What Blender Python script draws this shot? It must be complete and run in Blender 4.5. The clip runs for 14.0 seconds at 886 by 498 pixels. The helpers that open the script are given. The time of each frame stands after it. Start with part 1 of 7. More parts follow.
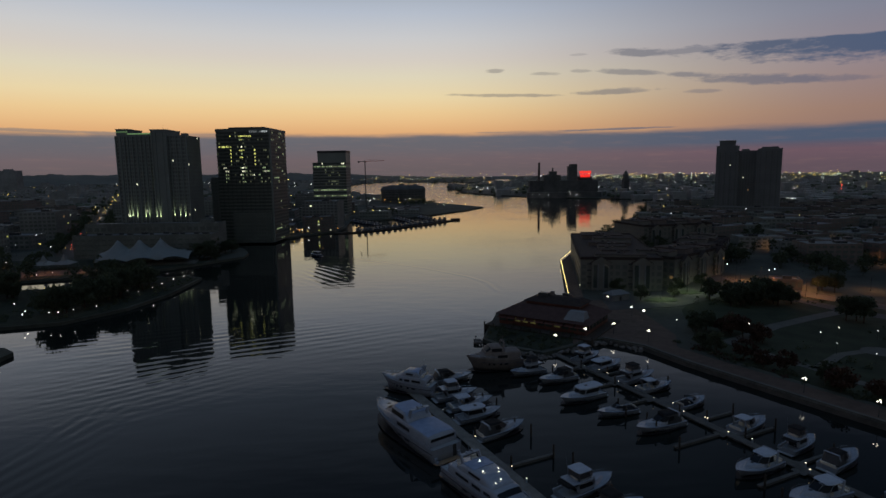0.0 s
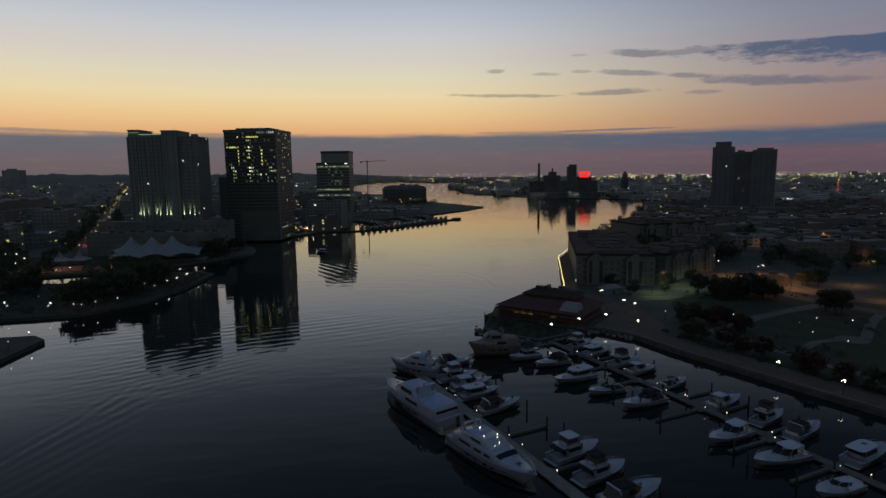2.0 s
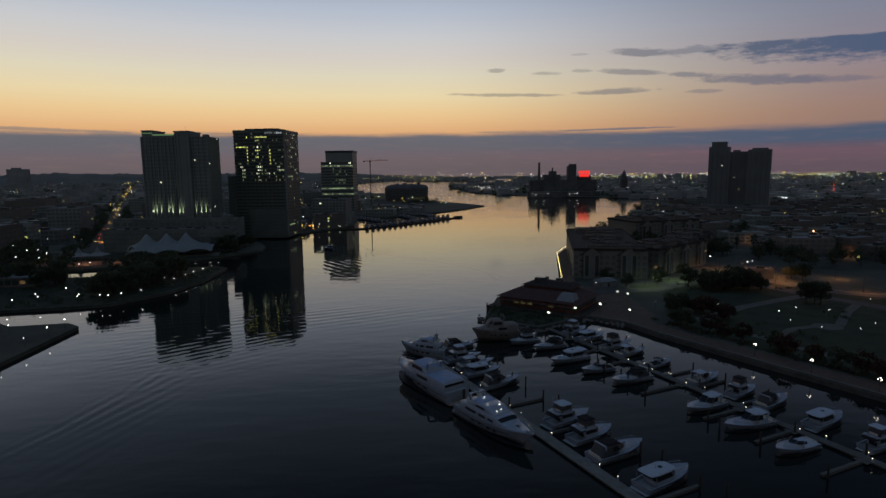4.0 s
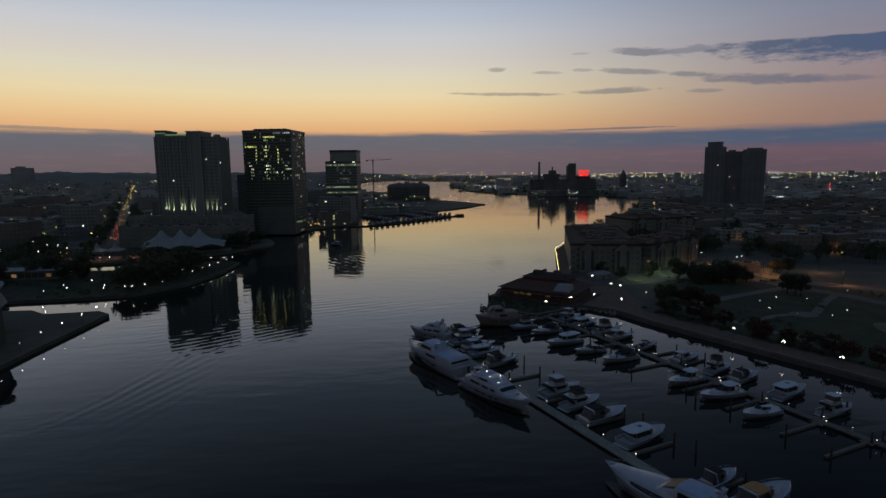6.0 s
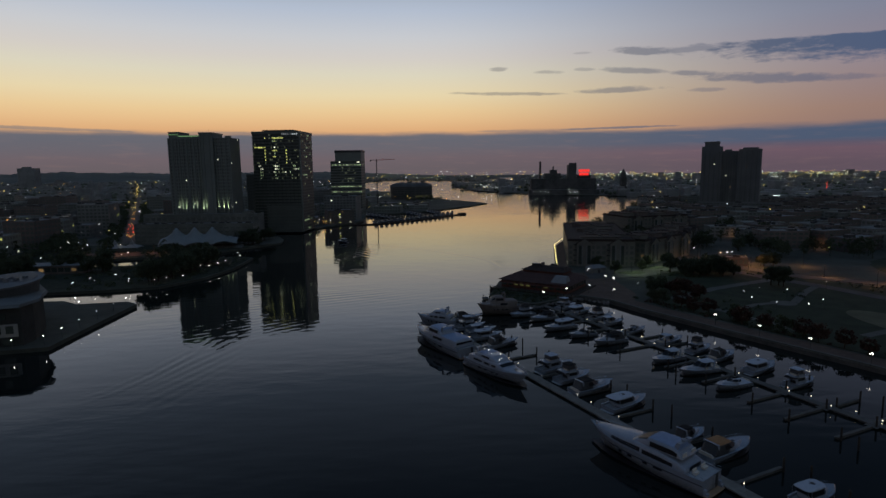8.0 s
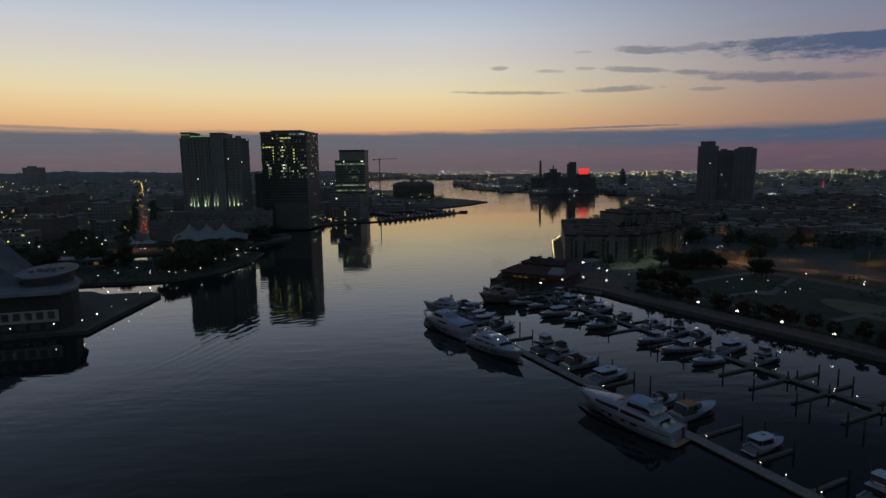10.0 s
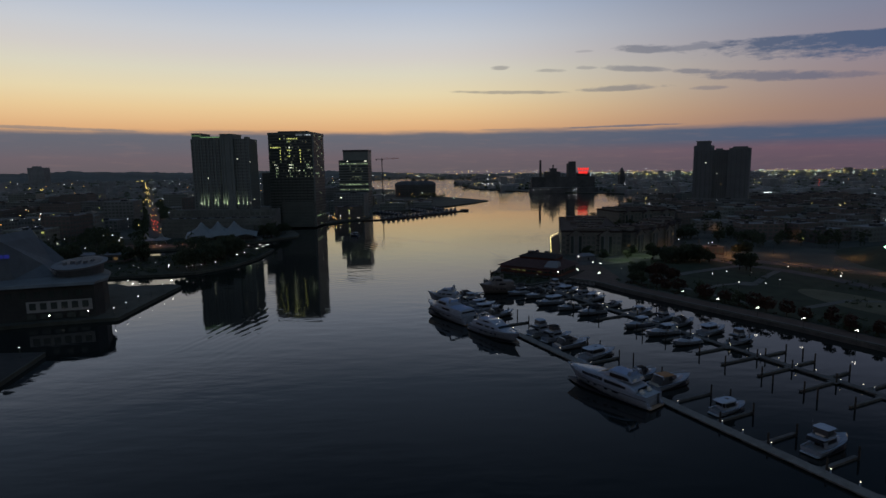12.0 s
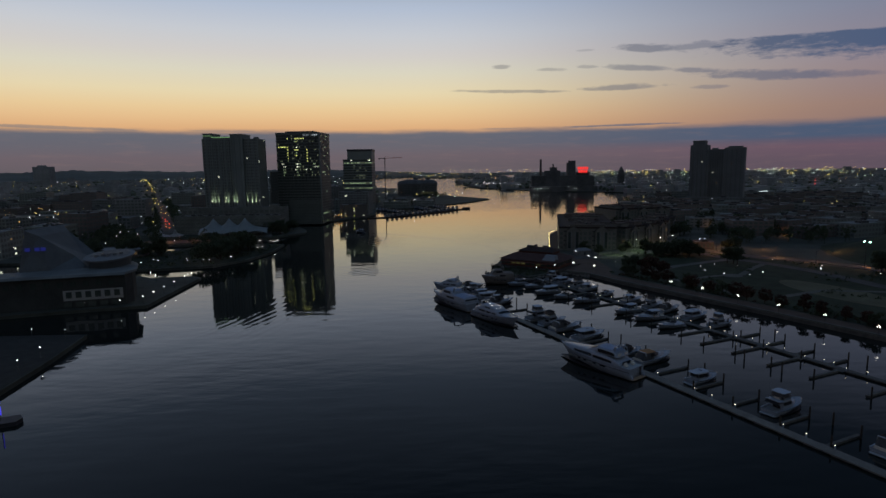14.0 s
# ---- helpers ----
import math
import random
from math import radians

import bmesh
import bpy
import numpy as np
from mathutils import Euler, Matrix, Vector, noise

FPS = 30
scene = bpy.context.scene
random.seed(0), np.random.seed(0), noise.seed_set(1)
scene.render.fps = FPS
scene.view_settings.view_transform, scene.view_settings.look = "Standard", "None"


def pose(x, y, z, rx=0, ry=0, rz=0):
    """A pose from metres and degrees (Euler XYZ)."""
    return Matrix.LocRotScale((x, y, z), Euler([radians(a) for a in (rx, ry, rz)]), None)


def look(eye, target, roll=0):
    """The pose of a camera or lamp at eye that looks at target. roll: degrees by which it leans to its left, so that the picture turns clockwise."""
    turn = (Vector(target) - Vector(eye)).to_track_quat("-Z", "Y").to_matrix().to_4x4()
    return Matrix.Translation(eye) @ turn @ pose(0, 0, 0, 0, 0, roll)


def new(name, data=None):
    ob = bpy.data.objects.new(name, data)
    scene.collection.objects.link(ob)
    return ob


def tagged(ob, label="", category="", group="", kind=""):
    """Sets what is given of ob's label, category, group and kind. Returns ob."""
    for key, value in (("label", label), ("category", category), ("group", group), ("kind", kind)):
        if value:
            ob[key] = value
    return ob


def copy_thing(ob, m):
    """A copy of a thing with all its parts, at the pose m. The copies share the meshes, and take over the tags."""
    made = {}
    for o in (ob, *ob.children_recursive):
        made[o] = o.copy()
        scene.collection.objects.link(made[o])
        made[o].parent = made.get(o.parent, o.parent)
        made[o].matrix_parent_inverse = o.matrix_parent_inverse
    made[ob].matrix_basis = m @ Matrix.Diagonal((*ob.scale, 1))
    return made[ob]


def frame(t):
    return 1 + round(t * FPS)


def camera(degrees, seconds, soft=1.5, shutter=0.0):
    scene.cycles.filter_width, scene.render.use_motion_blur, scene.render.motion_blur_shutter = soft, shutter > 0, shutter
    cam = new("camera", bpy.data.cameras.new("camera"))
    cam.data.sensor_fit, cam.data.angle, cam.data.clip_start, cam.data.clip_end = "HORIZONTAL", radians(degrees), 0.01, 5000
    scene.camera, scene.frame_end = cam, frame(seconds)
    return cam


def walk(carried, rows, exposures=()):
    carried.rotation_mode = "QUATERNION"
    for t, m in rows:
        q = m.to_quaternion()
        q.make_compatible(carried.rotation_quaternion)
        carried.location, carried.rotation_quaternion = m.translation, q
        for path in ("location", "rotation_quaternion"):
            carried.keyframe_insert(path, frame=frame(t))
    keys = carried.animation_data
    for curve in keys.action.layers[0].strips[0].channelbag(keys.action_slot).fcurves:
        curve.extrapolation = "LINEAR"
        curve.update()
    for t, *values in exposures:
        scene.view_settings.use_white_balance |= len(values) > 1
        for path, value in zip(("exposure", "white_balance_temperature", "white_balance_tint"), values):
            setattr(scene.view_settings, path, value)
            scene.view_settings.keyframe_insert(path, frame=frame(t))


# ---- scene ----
cam = camera(74.5, 14.0)
PATH = [
    (0, (-1.46, -5.75, 62.718), (-1.322, -3.772, 62.451), -0.8),
    (0.5, (-1.857, -9.09, 62.666), (-1.72, -7.113, 62.399), -0.7),
    (1, (-2.314, -12.55, 62.622), (-2.178, -10.572, 62.356), -0.7),
    (1.5, (-2.884, -16.214, 62.579), (-2.747, -14.236, 62.313), -0.7),
    (2, (-3.563, -20.063, 62.577), (-3.426, -18.085, 62.311), -0.7),
    (2.5, (-4.305, -24.046, 62.606), (-4.169, -22.068, 62.34), -0.7),
    (3, (-5.076, -28.261, 62.626), (-4.94, -26.283, 62.359), -0.7),
    (5.5, (-9.23, -50.236, 62.571), (-9.096, -48.259, 62.301), -0.6),
    (6, (-9.977, -54.772, 62.529), (-9.843, -52.795, 62.258), -0.6),
    (6.5, (-10.657, -59.364, 62.494), (-10.525, -57.387, 62.223), -0.6),
    (7, (-11.324, -63.963, 62.479), (-11.193, -61.986, 62.208), -0.7),
    (7.5, (-11.967, -68.604, 62.48), (-11.838, -66.626, 62.208), -0.6),
    (8, (-12.615, -73.297, 62.482), (-12.487, -71.32, 62.21), -0.7),
    (10.5, (-15.755, -97.558, 62.298), (-15.631, -95.581, 62.023), -0.7),
    (11, (-16.366, -102.3, 62.267), (-16.242, -100.322, 61.992), -0.7),
    (11.5, (-16.88, -107.057, 62.231), (-16.758, -105.08, 61.956), -0.8),
    (12, (-17.383, -111.951, 62.197), (-17.262, -109.974, 61.921), -0.8),
    (12.5, (-17.977, -116.794, 62.19), (-17.858, -114.817, 61.913), -0.8),
    (13, (-18.697, -121.721, 62.189), (-18.578, -119.744, 61.911), -0.8),
    (13.5, (-19.534, -126.645, 62.189), (-19.415, -124.668, 61.911), -0.8),
    (14, (-20.399, -131.726, 62.141), (-20.281, -129.749, 61.862), -0.8),
]
walk(cam, [(t, look(eye, target, roll)) for t, eye, target, roll in PATH],
     exposures=[(0, 0.0, 6750, 10.0), (7, 0.0, 6500, 10.0), (14, 0.0, 6300, 10.0)])

# ---- light: a clear dusk sky with a low cloud bank, no sun above the horizon ----
world = bpy.data.worlds.new("dusk_sky")
scene.world = world
world.use_nodes = True
wt = world.node_tree
wt.nodes.clear()


class Nodes:
    """Short hand for building node trees."""

    def __init__(self, tree):
        self.t = tree

    def n(self, kind, **props):
        node = self.t.nodes.new(kind)
        for k, v in props.items():
            if k == "operation":
                node.operation = v
            elif k == "blend":
                node.data_type, node.blend_type = "RGBA", v
        return node

    def put(self, sock, v):
        if isinstance(v, bpy.types.NodeSocket):
            self.t.links.new(v, sock)
        else:
            sock.default_value = v

    def math(self, op, a, b=0.0, c=0.0, clamp=False):
        node = self.n("ShaderNodeMath", operation=op)
        node.use_clamp = clamp
        for s, v in zip(node.inputs, (a, b, c)):
            self.put(s, v)
        return node.outputs[0]

    def mix(self, fac, a, b, blend="MIX"):
        node = self.n("ShaderNodeMix", blend=blend)
        self.put(node.inputs[0], fac)
        self.put(node.inputs[6], a)
        self.put(node.inputs[7], b)
        return node.outputs[2]

    def ramp(self, fac, stops, smooth=False):
        node = self.n("ShaderNodeValToRGB")
        node.color_ramp.interpolation = "EASE" if smooth else "LINEAR"
        els = node.color_ramp.elements
        while len(els) < len(stops):
            els.new(0.5)
        for e, (p, c) in zip(els, stops):
            e.position = p
            e.color = (*c, 1) if len(c) == 3 else c
        self.put(node.inputs[0], fac)
        return node.outputs[0]

    def noise(self, vec, scale, detail=3.0, rough=0.55, distortion=0.0):
        node = self.n("ShaderNodeTexNoise")
        self.put(node.inputs["Vector"], vec)
        node.inputs["Scale"].default_value = scale
        node.inputs["Detail"].default_value = detail
        node.inputs["Roughness"].default_value = rough
        node.inputs["Distortion"].default_value = distortion
        return node.outputs[0]


def srgb(r, g, b):
    f = lambda c: c / 12.92 if c <= 0.04045 else ((c + 0.055) / 1.055) ** 2.4
    return tuple(f(c / 255) for c in (r, g, b))


k = Nodes(wt)
tc = k.n("ShaderNodeTexCoord")
sep = k.n("ShaderNodeSeparateXYZ")
k.put(sep.inputs[0], tc.outputs["Generated"])
DX, DY, DZ = sep.outputs
elev = k.math("MULTIPLY", k.math("ARCSINE", DZ), 180 / math.pi)
azim = k.math("MULTIPLY", k.math("ARCTAN2", DX, DY), 180 / math.pi)
away = k.math("ABSOLUTE", k.math("ADD", azim, 15.0))


def falls(value, a, b):
    """From 1 at a to 0 at b, smoothly."""
    node = k.n("ShaderNodeMapRange")
    node.interpolation_type = "SMOOTHSTEP"
    k.put(node.inputs[0], value)
    for i, v in ((1, a), (2, b), (3, 1.0), (4, 0.0)):
        node.inputs[i].default_value = v
    return node.outputs[0]


# 1 towards the dawn glow, 0 away from it; and the western sky opposite, made paler
glow = falls(away, 15.0, 58.0)
east = falls(away, 85.0, 140.0)
height = k.math("DIVIDE", elev, 90.0, clamp=True)
# unseen zenith raised to lift the land; 20 to 35 degrees darkened for the water
warm = k.ramp(height, [(0.0, srgb(190, 140, 112)), (0.04, srgb(222, 171, 122)), (0.052, srgb(231, 190, 139)), (0.062, srgb(234, 202, 151)),
                       (0.077, srgb(232, 214, 172)), (0.098, srgb(220, 213, 190)), (0.115, srgb(211, 205, 198)), (0.135, srgb(200, 202, 206)),
                       (0.16, srgb(180, 190, 206)), (0.23, srgb(110, 124, 144)), (0.38, srgb(26, 37, 57)), (0.55, srgb(52, 74, 102)), (0.68, srgb(88, 112, 144)), (1.0, srgb(101, 125, 159))])
cool = k.ramp(height, [(0.0, srgb(132, 106, 104)), (0.05, srgb(151, 123, 113)), (0.09, srgb(144, 131, 139)), (0.135, srgb(126, 130, 149)), (0.17, srgb(110, 118, 139)),
                       (0.24, srgb(45, 55, 71)), (0.36, srgb(20, 30, 44)), (0.55, srgb(52, 74, 102)), (0.68, srgb(88, 112, 144)), (1.0, srgb(101, 125, 159))])
# unseen west brightened as added fill on the walls that face it
west = k.ramp(height, [(0.0, srgb(102, 104, 104)), (0.12, srgb(117, 119, 119)), (0.28, srgb(92, 99, 106)), (0.45, srgb(66, 80, 96)), (0.68, srgb(88, 112, 144)), (1.0, srgb(101, 125, 159))])
sky = k.mix(glow, k.mix(east, west, cool), warm)
# the low bank of cloud, with a ragged upper edge
cv = k.n("ShaderNodeCombineXYZ")
k.put(cv.inputs[0], k.math("MULTIPLY", azim, 0.07))
k.put(cv.inputs[1], k.math("MULTIPLY", elev, 0.55))
rag = k.noise(cv.outputs[0], 1.6, 5.0, 0.6)
edge = k.math("ADD", k.math("MULTIPLY", rag, 0.9), k.math("SUBTRACT", 3.06, k.math("MULTIPLY", k.math("DIVIDE", k.math("SUBTRACT", azim, 6.0), 26.0, clamp=True), 0.16)))
bank = k.n("ShaderNodeMapRange")
bank.interpolation_type = "SMOOTHSTEP"
k.put(bank.inputs[0], k.math("SUBTRACT", edge, elev))
for i, v in ((1, -0.25), (2, 0.42), (3, 0.0), (4, 0.93)):
    bank.inputs[i].default_value = v
low = k.math("DIVIDE", elev, 5.0, clamp=True)
bank_warm = k.ramp(low, [(0.0, srgb(92, 89, 97)), (0.22, srgb(98, 92, 102)), (0.4, srgb(91, 95, 108)), (0.56, srgb(86, 96, 111)), (0.8, srgb(97, 104, 116)), (1.0, srgb(126, 127, 132))])
bank_cool = k.ramp(low, [(0.0, srgb(92, 79, 91)), (0.27, srgb(104, 84, 98)), (0.35, srgb(91, 84, 102)), (0.43, srgb(69, 87, 112)), (0.8, srgb(67, 88, 115))])
bank_col = k.mix(k.math("MULTIPLY", k.math("SUBTRACT", 1.0, glow), 1.1, clamp=True), bank_warm, bank_cool)
streaky = k.noise(cv.outputs[0], 5.0, 4.0, 0.6)
bank_col = k.mix(k.math("MULTIPLY", k.math("SUBTRACT", streaky, 0.52), 0.5, clamp=True), bank_col, (0.36, 0.21, 0.18, 1))
sky = k.mix(bank.outputs[0], sky, bank_col)
# torn streaks of higher cloud: azimuth, elevation of the base line, half length, height above it, depth below, slope, weight
STREAKS = [(43.5, 9.62, 18.6, 0.3, 1.9, -0.042, 1.0), (22.4, 10.15, 3.0, 0.45, 0.32, -0.07, 0.72), (26.4, 10.0, 3.0, 0.4, 0.22, 0.02, 0.55),
           (32.5, 7.2, 6.4, 0.5, 0.45, -0.075, 0.66), (37.2, 6.85, 3.2, 0.3, 0.25, -0.05, 0.42), (26.6, 8.0, 2.1, 0.32, 0.2, -0.07, 0.62),
           (21.4, 8.55, 3.3, 0.34, 0.25, -0.09, 0.62), (17.2, 8.9, 1.1, 0.2, 0.15, -0.05, 0.42), (13.9, 8.84, 1.6, 0.16, 0.22, -0.04, 0.46),
           (9.15, 9.25, 0.95, 0.2, 0.25, 0.0, 0.58), (10.2, 6.98, 6.0, 0.17, 0.2, -0.03, 0.62), (20.2, 6.88, 4.1, 0.4, 0.2, 0.0, 0.66),
           (27.6, 6.55, 1.7, 0.25, 0.2, -0.02, 0.45), (20.0, 3.58, 6.2, 0.13, 0.1, 0.005, 0.9), (9.0, 3.55, 2.4, 0.1, 0.08, 0.0, 0.5),
           (16.9, 10.35, 0.9, 0.12, 0.12, 0.0, 0.3), (-30.0, 3.6, 8.0, 0.16, 0.14, -0.02, 0.7), (-17.0, 3.5, 3.0, 0.1, 0.1, 0.0, 0.5)]
cn = k.n("ShaderNodeCombineXYZ")
k.put(cn.inputs[0], k.math("MULTIPLY", azim, 0.35))
k.put(cn.inputs[1], k.math("MULTIPLY", elev, 1.5))
torn = k.noise(cn.outputs[0], 1.3, 7.0, 0.72)
cloud = None
for a, e, ha, up, down, sl, wgt in STREAKS:
    da = k.math("SUBTRACT", azim, a)
    de = k.math("SUBTRACT", k.math("SUBTRACT", elev, e), k.math("MULTIPLY", da, sl))
    rise = k.math("DIVIDE", k.math("MAXIMUM", de, 0.0), up)
    drop = k.math("DIVIDE", k.math("MINIMUM", de, 0.0), down)
    r = k.math("ADD", k.math("POWER", k.math("DIVIDE", k.math("ABSOLUTE", da), ha), 2.0), k.math("ADD", k.math("POWER", rise, 2.0), k.math("MULTIPLY", drop, drop)))
    f = k.math("SUBTRACT", k.math("SUBTRACT", k.math("MULTIPLY", torn, 2.8), 0.4), r)
    f = k.math("MULTIPLY", k.math("MULTIPLY", f, 1.5, clamp=True), wgt)
    cloud = f if cloud is None else k.math("MAXIMUM", cloud, f)
sky = k.mix(k.math("MULTIPLY", cloud, 0.88), sky, k.mix(glow, (*srgb(64, 85, 117), 1), (*srgb(126, 122, 122), 1)))
bg = k.n("ShaderNodeBackground")
k.put(bg.inputs[0], sky)
bg.inputs[1].default_value = 1.0
wo = k.n("ShaderNodeOutputWorld")
k.put(wo.inputs[0], bg.outputs[0])


# ---- materials ----
def material(name, base, rough=0.6, metal=0.0, vary=0.3, scale=0.6, bump=0.0, spec=0.5, tint=None, each=0.0):
    """A surface with stains at a broad scale, grain at a fine one, and fine relief. each: how far pieces differ from one another."""
    m = bpy.data.materials.new(name)
    m.use_nodes = True
    q = Nodes(m.node_tree)
    b = m.node_tree.nodes["Principled BSDF"]
    co = q.n("ShaderNodeTexCoord").outputs["Object"]
    broad = q.noise(co, scale, 3.0, 0.6)
    fine = q.noise(co, scale * 9.0, 3.0, 0.6)
    both = q.math("ADD", q.math("MULTIPLY", broad, 0.65), q.math("MULTIPLY", fine, 0.35))
    dark = tuple(c * (1 - vary) for c in base)
    light = tint or tuple(min(1.0, c * (1 + vary)) for c in base)
    col = q.ramp(both, [(0.32, dark), (0.68, light)])
    if each:
        info = q.n("ShaderNodeObjectInfo")
        s = q.math("ADD", q.math("MULTIPLY", info.outputs["Random"], each), 1.0 - each / 2)
        hsv = q.n("ShaderNodeHueSaturation")
        q.put(hsv.inputs["Value"], s)
        q.put(hsv.inputs["Color"], col)
        col = hsv.outputs[0]
    q.put(b.inputs["Base Color"], col)
    q.put(b.inputs["Roughness"], q.math("ADD", q.math("MULTIPLY", fine, 0.25), rough - 0.12, clamp=True))
    b.inputs["Metallic"].default_value = metal
    b.inputs["Specular IOR Level"].default_value = spec if rough < 0.7 else spec * 0.35
    if bump:
        bp = q.n("ShaderNodeBump")
        bp.inputs["Strength"].default_value = 0.6
        bp.inputs["Distance"].default_value = bump
        q.put(bp.inputs["Height"], fine)
        q.put(b.inputs["Normal"], bp.outputs[0])
    return m


def glowing(name, colour, strength, lights=True):
    m = bpy.data.materials.new(name)
    m.use_nodes = True
    b = m.node_tree.nodes["Principled BSDF"]
    b.inputs["Base Color"].default_value = (0.1, 0.1, 0.1, 1)
    b.inputs["Emission Color"].default_value = (*colour, 1)
    b.inputs["Emission Strength"].default_value = strength
    if not lights:
        m.cycles.emission_sampling = "NONE"
    return m


def lit_window(name, colour, strength):
    """A lit pane: the room behind it is brighter in some places than in others."""
    m = bpy.data.materials.new(name)
    m.use_nodes = True
    q = Nodes(m.node_tree)
    b = m.node_tree.nodes["Principled BSDF"]
    co = q.n("ShaderNodeTexCoord").outputs["Object"]
    info = q.n("ShaderNodeObjectInfo")
    patch = q.noise(co, 0.8, 2.0)
    q.put(b.inputs["Base Color"], (0.05, 0.05, 0.05, 1))
    b.inputs["Roughness"].default_value = 0.15
    b.inputs["Emission Color"].default_value = (*colour, 1)
    q.put(b.inputs["Emission Strength"], q.math("MULTIPLY", q.math("ADD", q.math("MULTIPLY", info.outputs["Random"], 0.9), 0.3),
                                              q.math("MULTIPLY", patch, strength * 2)))
    m.cycles.emission_sampling = "NONE"
    return m


def water_material():
    m = bpy.data.materials.new("harbour_water")
    m.use_nodes = True
    q = Nodes(m.node_tree)
    b = m.node_tree.nodes["Principled BSDF"]
    co = q.n("ShaderNodeTexCoord").outputs["Object"]
    mp = q.n("ShaderNodeMapping")
    mp.inputs["Rotation"].default_value = (0, 0, 0.35)
    mp.inputs["Scale"].default_value = (0.45, 1.0, 1.0)
    q.put(mp.inputs["Vector"], co)
    v = mp.outputs[0]
    calm = q.ramp(q.noise(co, 0.012, 2.0), [(0.35, (0.25,) * 3), (0.65, (1.0,) * 3)])
    swell = q.noise(v, 0.16, 2.0, 0.5)
    ripple = q.noise(v, 0.7, 2.0, 0.5)
    h = q.math("ADD", q.math("MULTIPLY", swell, 1.0), q.math("MULTIPLY", ripple, 0.06))
    bp = q.n("ShaderNodeBump")
    bp.inputs["Strength"].default_value = 1.0
    bp.inputs["Distance"].default_value = WAVE
    # the open reach beyond the points is more ruffled than the sheltered basin
    sp = q.n("ShaderNodeSeparateXYZ")
    q.put(sp.inputs[0], co)
    reach = q.n("ShaderNodeMapRange")
    q.put(reach.inputs[0], sp.outputs[1])
    for i, val in ((1, 550.0), (2, 1250.0), (3, 1.0), (4, 4.0)):
        reach.inputs[i].default_value = val
    q.put(bp.inputs["Height"], q.math("MULTIPLY", h, q.math("MULTIPLY", calm, reach.outputs[0])))
    q.put(b.inputs["Normal"], bp.outputs[0])
    q.put(b.inputs["Base Color"], q.ramp(q.noise(co, 0.01, 2.0), [(0.3, (0.008, 0.011, 0.011)), (0.7, (0.012, 0.016, 0.015))]))
    sheen = q.n("ShaderNodeMapRange")
    q.put(sheen.inputs[0], sp.outputs[1])
    for i, val in ((1, 500.0), (2, 1150.0), (3, 0.035), (4, 0.095)):
        sheen.inputs[i].default_value = val
    q.put(b.inputs["Roughness"], sheen.outputs[0])
    b.inputs["IOR"].default_value = 1.33
    return m


WAVE = 0.1
WATER = water_material()
SOIL = material("dark_ground", (0.062, 0.066, 0.054), 0.9, vary=0.45, scale=0.03, bump=0.03)
GARDEN = material("dark_planting", (0.028, 0.034, 0.022), 0.95, vary=0.45, scale=0.2, bump=0.06)
GRASS = material("park_grass", (0.034, 0.043, 0.026), 0.95, vary=0.35, scale=0.12, bump=0.05)
FIELD = material("worn_field_grass", (0.105, 0.1, 0.062), 0.95, vary=0.3, scale=0.08, bump=0.04)
ASPHALT = material("asphalt", (0.07, 0.069, 0.066), 0.85, vary=0.25, scale=0.15, bump=0.01)
BRICKPAVE = material("brick_paving", (0.1, 0.07, 0.055), 0.85, vary=0.3, scale=0.4, bump=0.01)
CONCRETE = material("weathered_concrete", (0.11, 0.112, 0.1), 0.85, vary=0.3, scale=0.25, bump=0.02)
PATHSTONE = material("pale_path", (0.1, 0.1, 0.088), 0.85, vary=0.22, scale=0.3, bump=0.01)
QUAY = material("wet_quay_wall", (0.085, 0.08, 0.072), 0.75, vary=0.4, scale=0.4, bump=0.04)
RIPRAP = material("riprap_stone", (0.14, 0.13, 0.12), 0.9, vary=0.4, scale=0.5, bump=0.08)
PLANK = material("grey_dock_timber", (0.11, 0.105, 0.095), 0.85, vary=0.3, scale=0.8, bump=0.01, each=0.2)
PALEPLANK = material("pale_dock_timber", (0.18, 0.17, 0.15), 0.85, vary=0.3, scale=0.8, bump=0.01, each=0.2)
PILEWOOD = material("tarred_pile", (0.05, 0.042, 0.035), 0.8, vary=0.4, scale=1.5, bump=0.02)
GELCOAT = material("white_gelcoat", (0.265, 0.3, 0.35), 0.25, vary=0.1, scale=0.5, each=0.12)
DECKING = material("pale_deck", (0.29, 0.32, 0.34), 0.55, vary=0.12, scale=1.2, bump=0.004)
TEAK = material("teak_deck", (0.3, 0.2, 0.12), 0.6, vary=0.25, scale=1.5, bump=0.004)
BOATGLASS = material("dark_boat_glass", (0.008, 0.01, 0.013), 0.35, vary=0.2, scale=1.0, spec=0.2)
CANVAS = material("navy_canvas", (0.015, 0.02, 0.04), 0.85, vary=0.3, scale=1.5, bump=0.01)
CANVASB = material("black_canvas", (0.015, 0.015, 0.016), 0.85, vary=0.3, scale=1.5, bump=0.01)
CANVASL = material("pale_canvas", (0.38, 0.42, 0.48), 0.8, vary=0.12, scale=1.5, bump=0.01)
CANVAST = material("tan_canvas", (0.32, 0.17, 0.08), 0.8, vary=0.2, scale=1.5, bump=0.01)
CURTAIN = material("smoked_vinyl_curtain", (0.035, 0.038, 0.042), 0.5, vary=0.3, scale=1.2)
BLUETOP = material("blue_vinyl_top", (0.2, 0.27, 0.4), 0.6, vary=0.15, scale=0.8, bump=0.004)
NAVYHULL = material("navy_hull_paint", (0.02, 0.028, 0.06), 0.25, vary=0.15, scale=0.6)
ANTIFOUL = material("dark_antifouling", (0.02, 0.02, 0.025), 0.6, vary=0.3, scale=1.0)
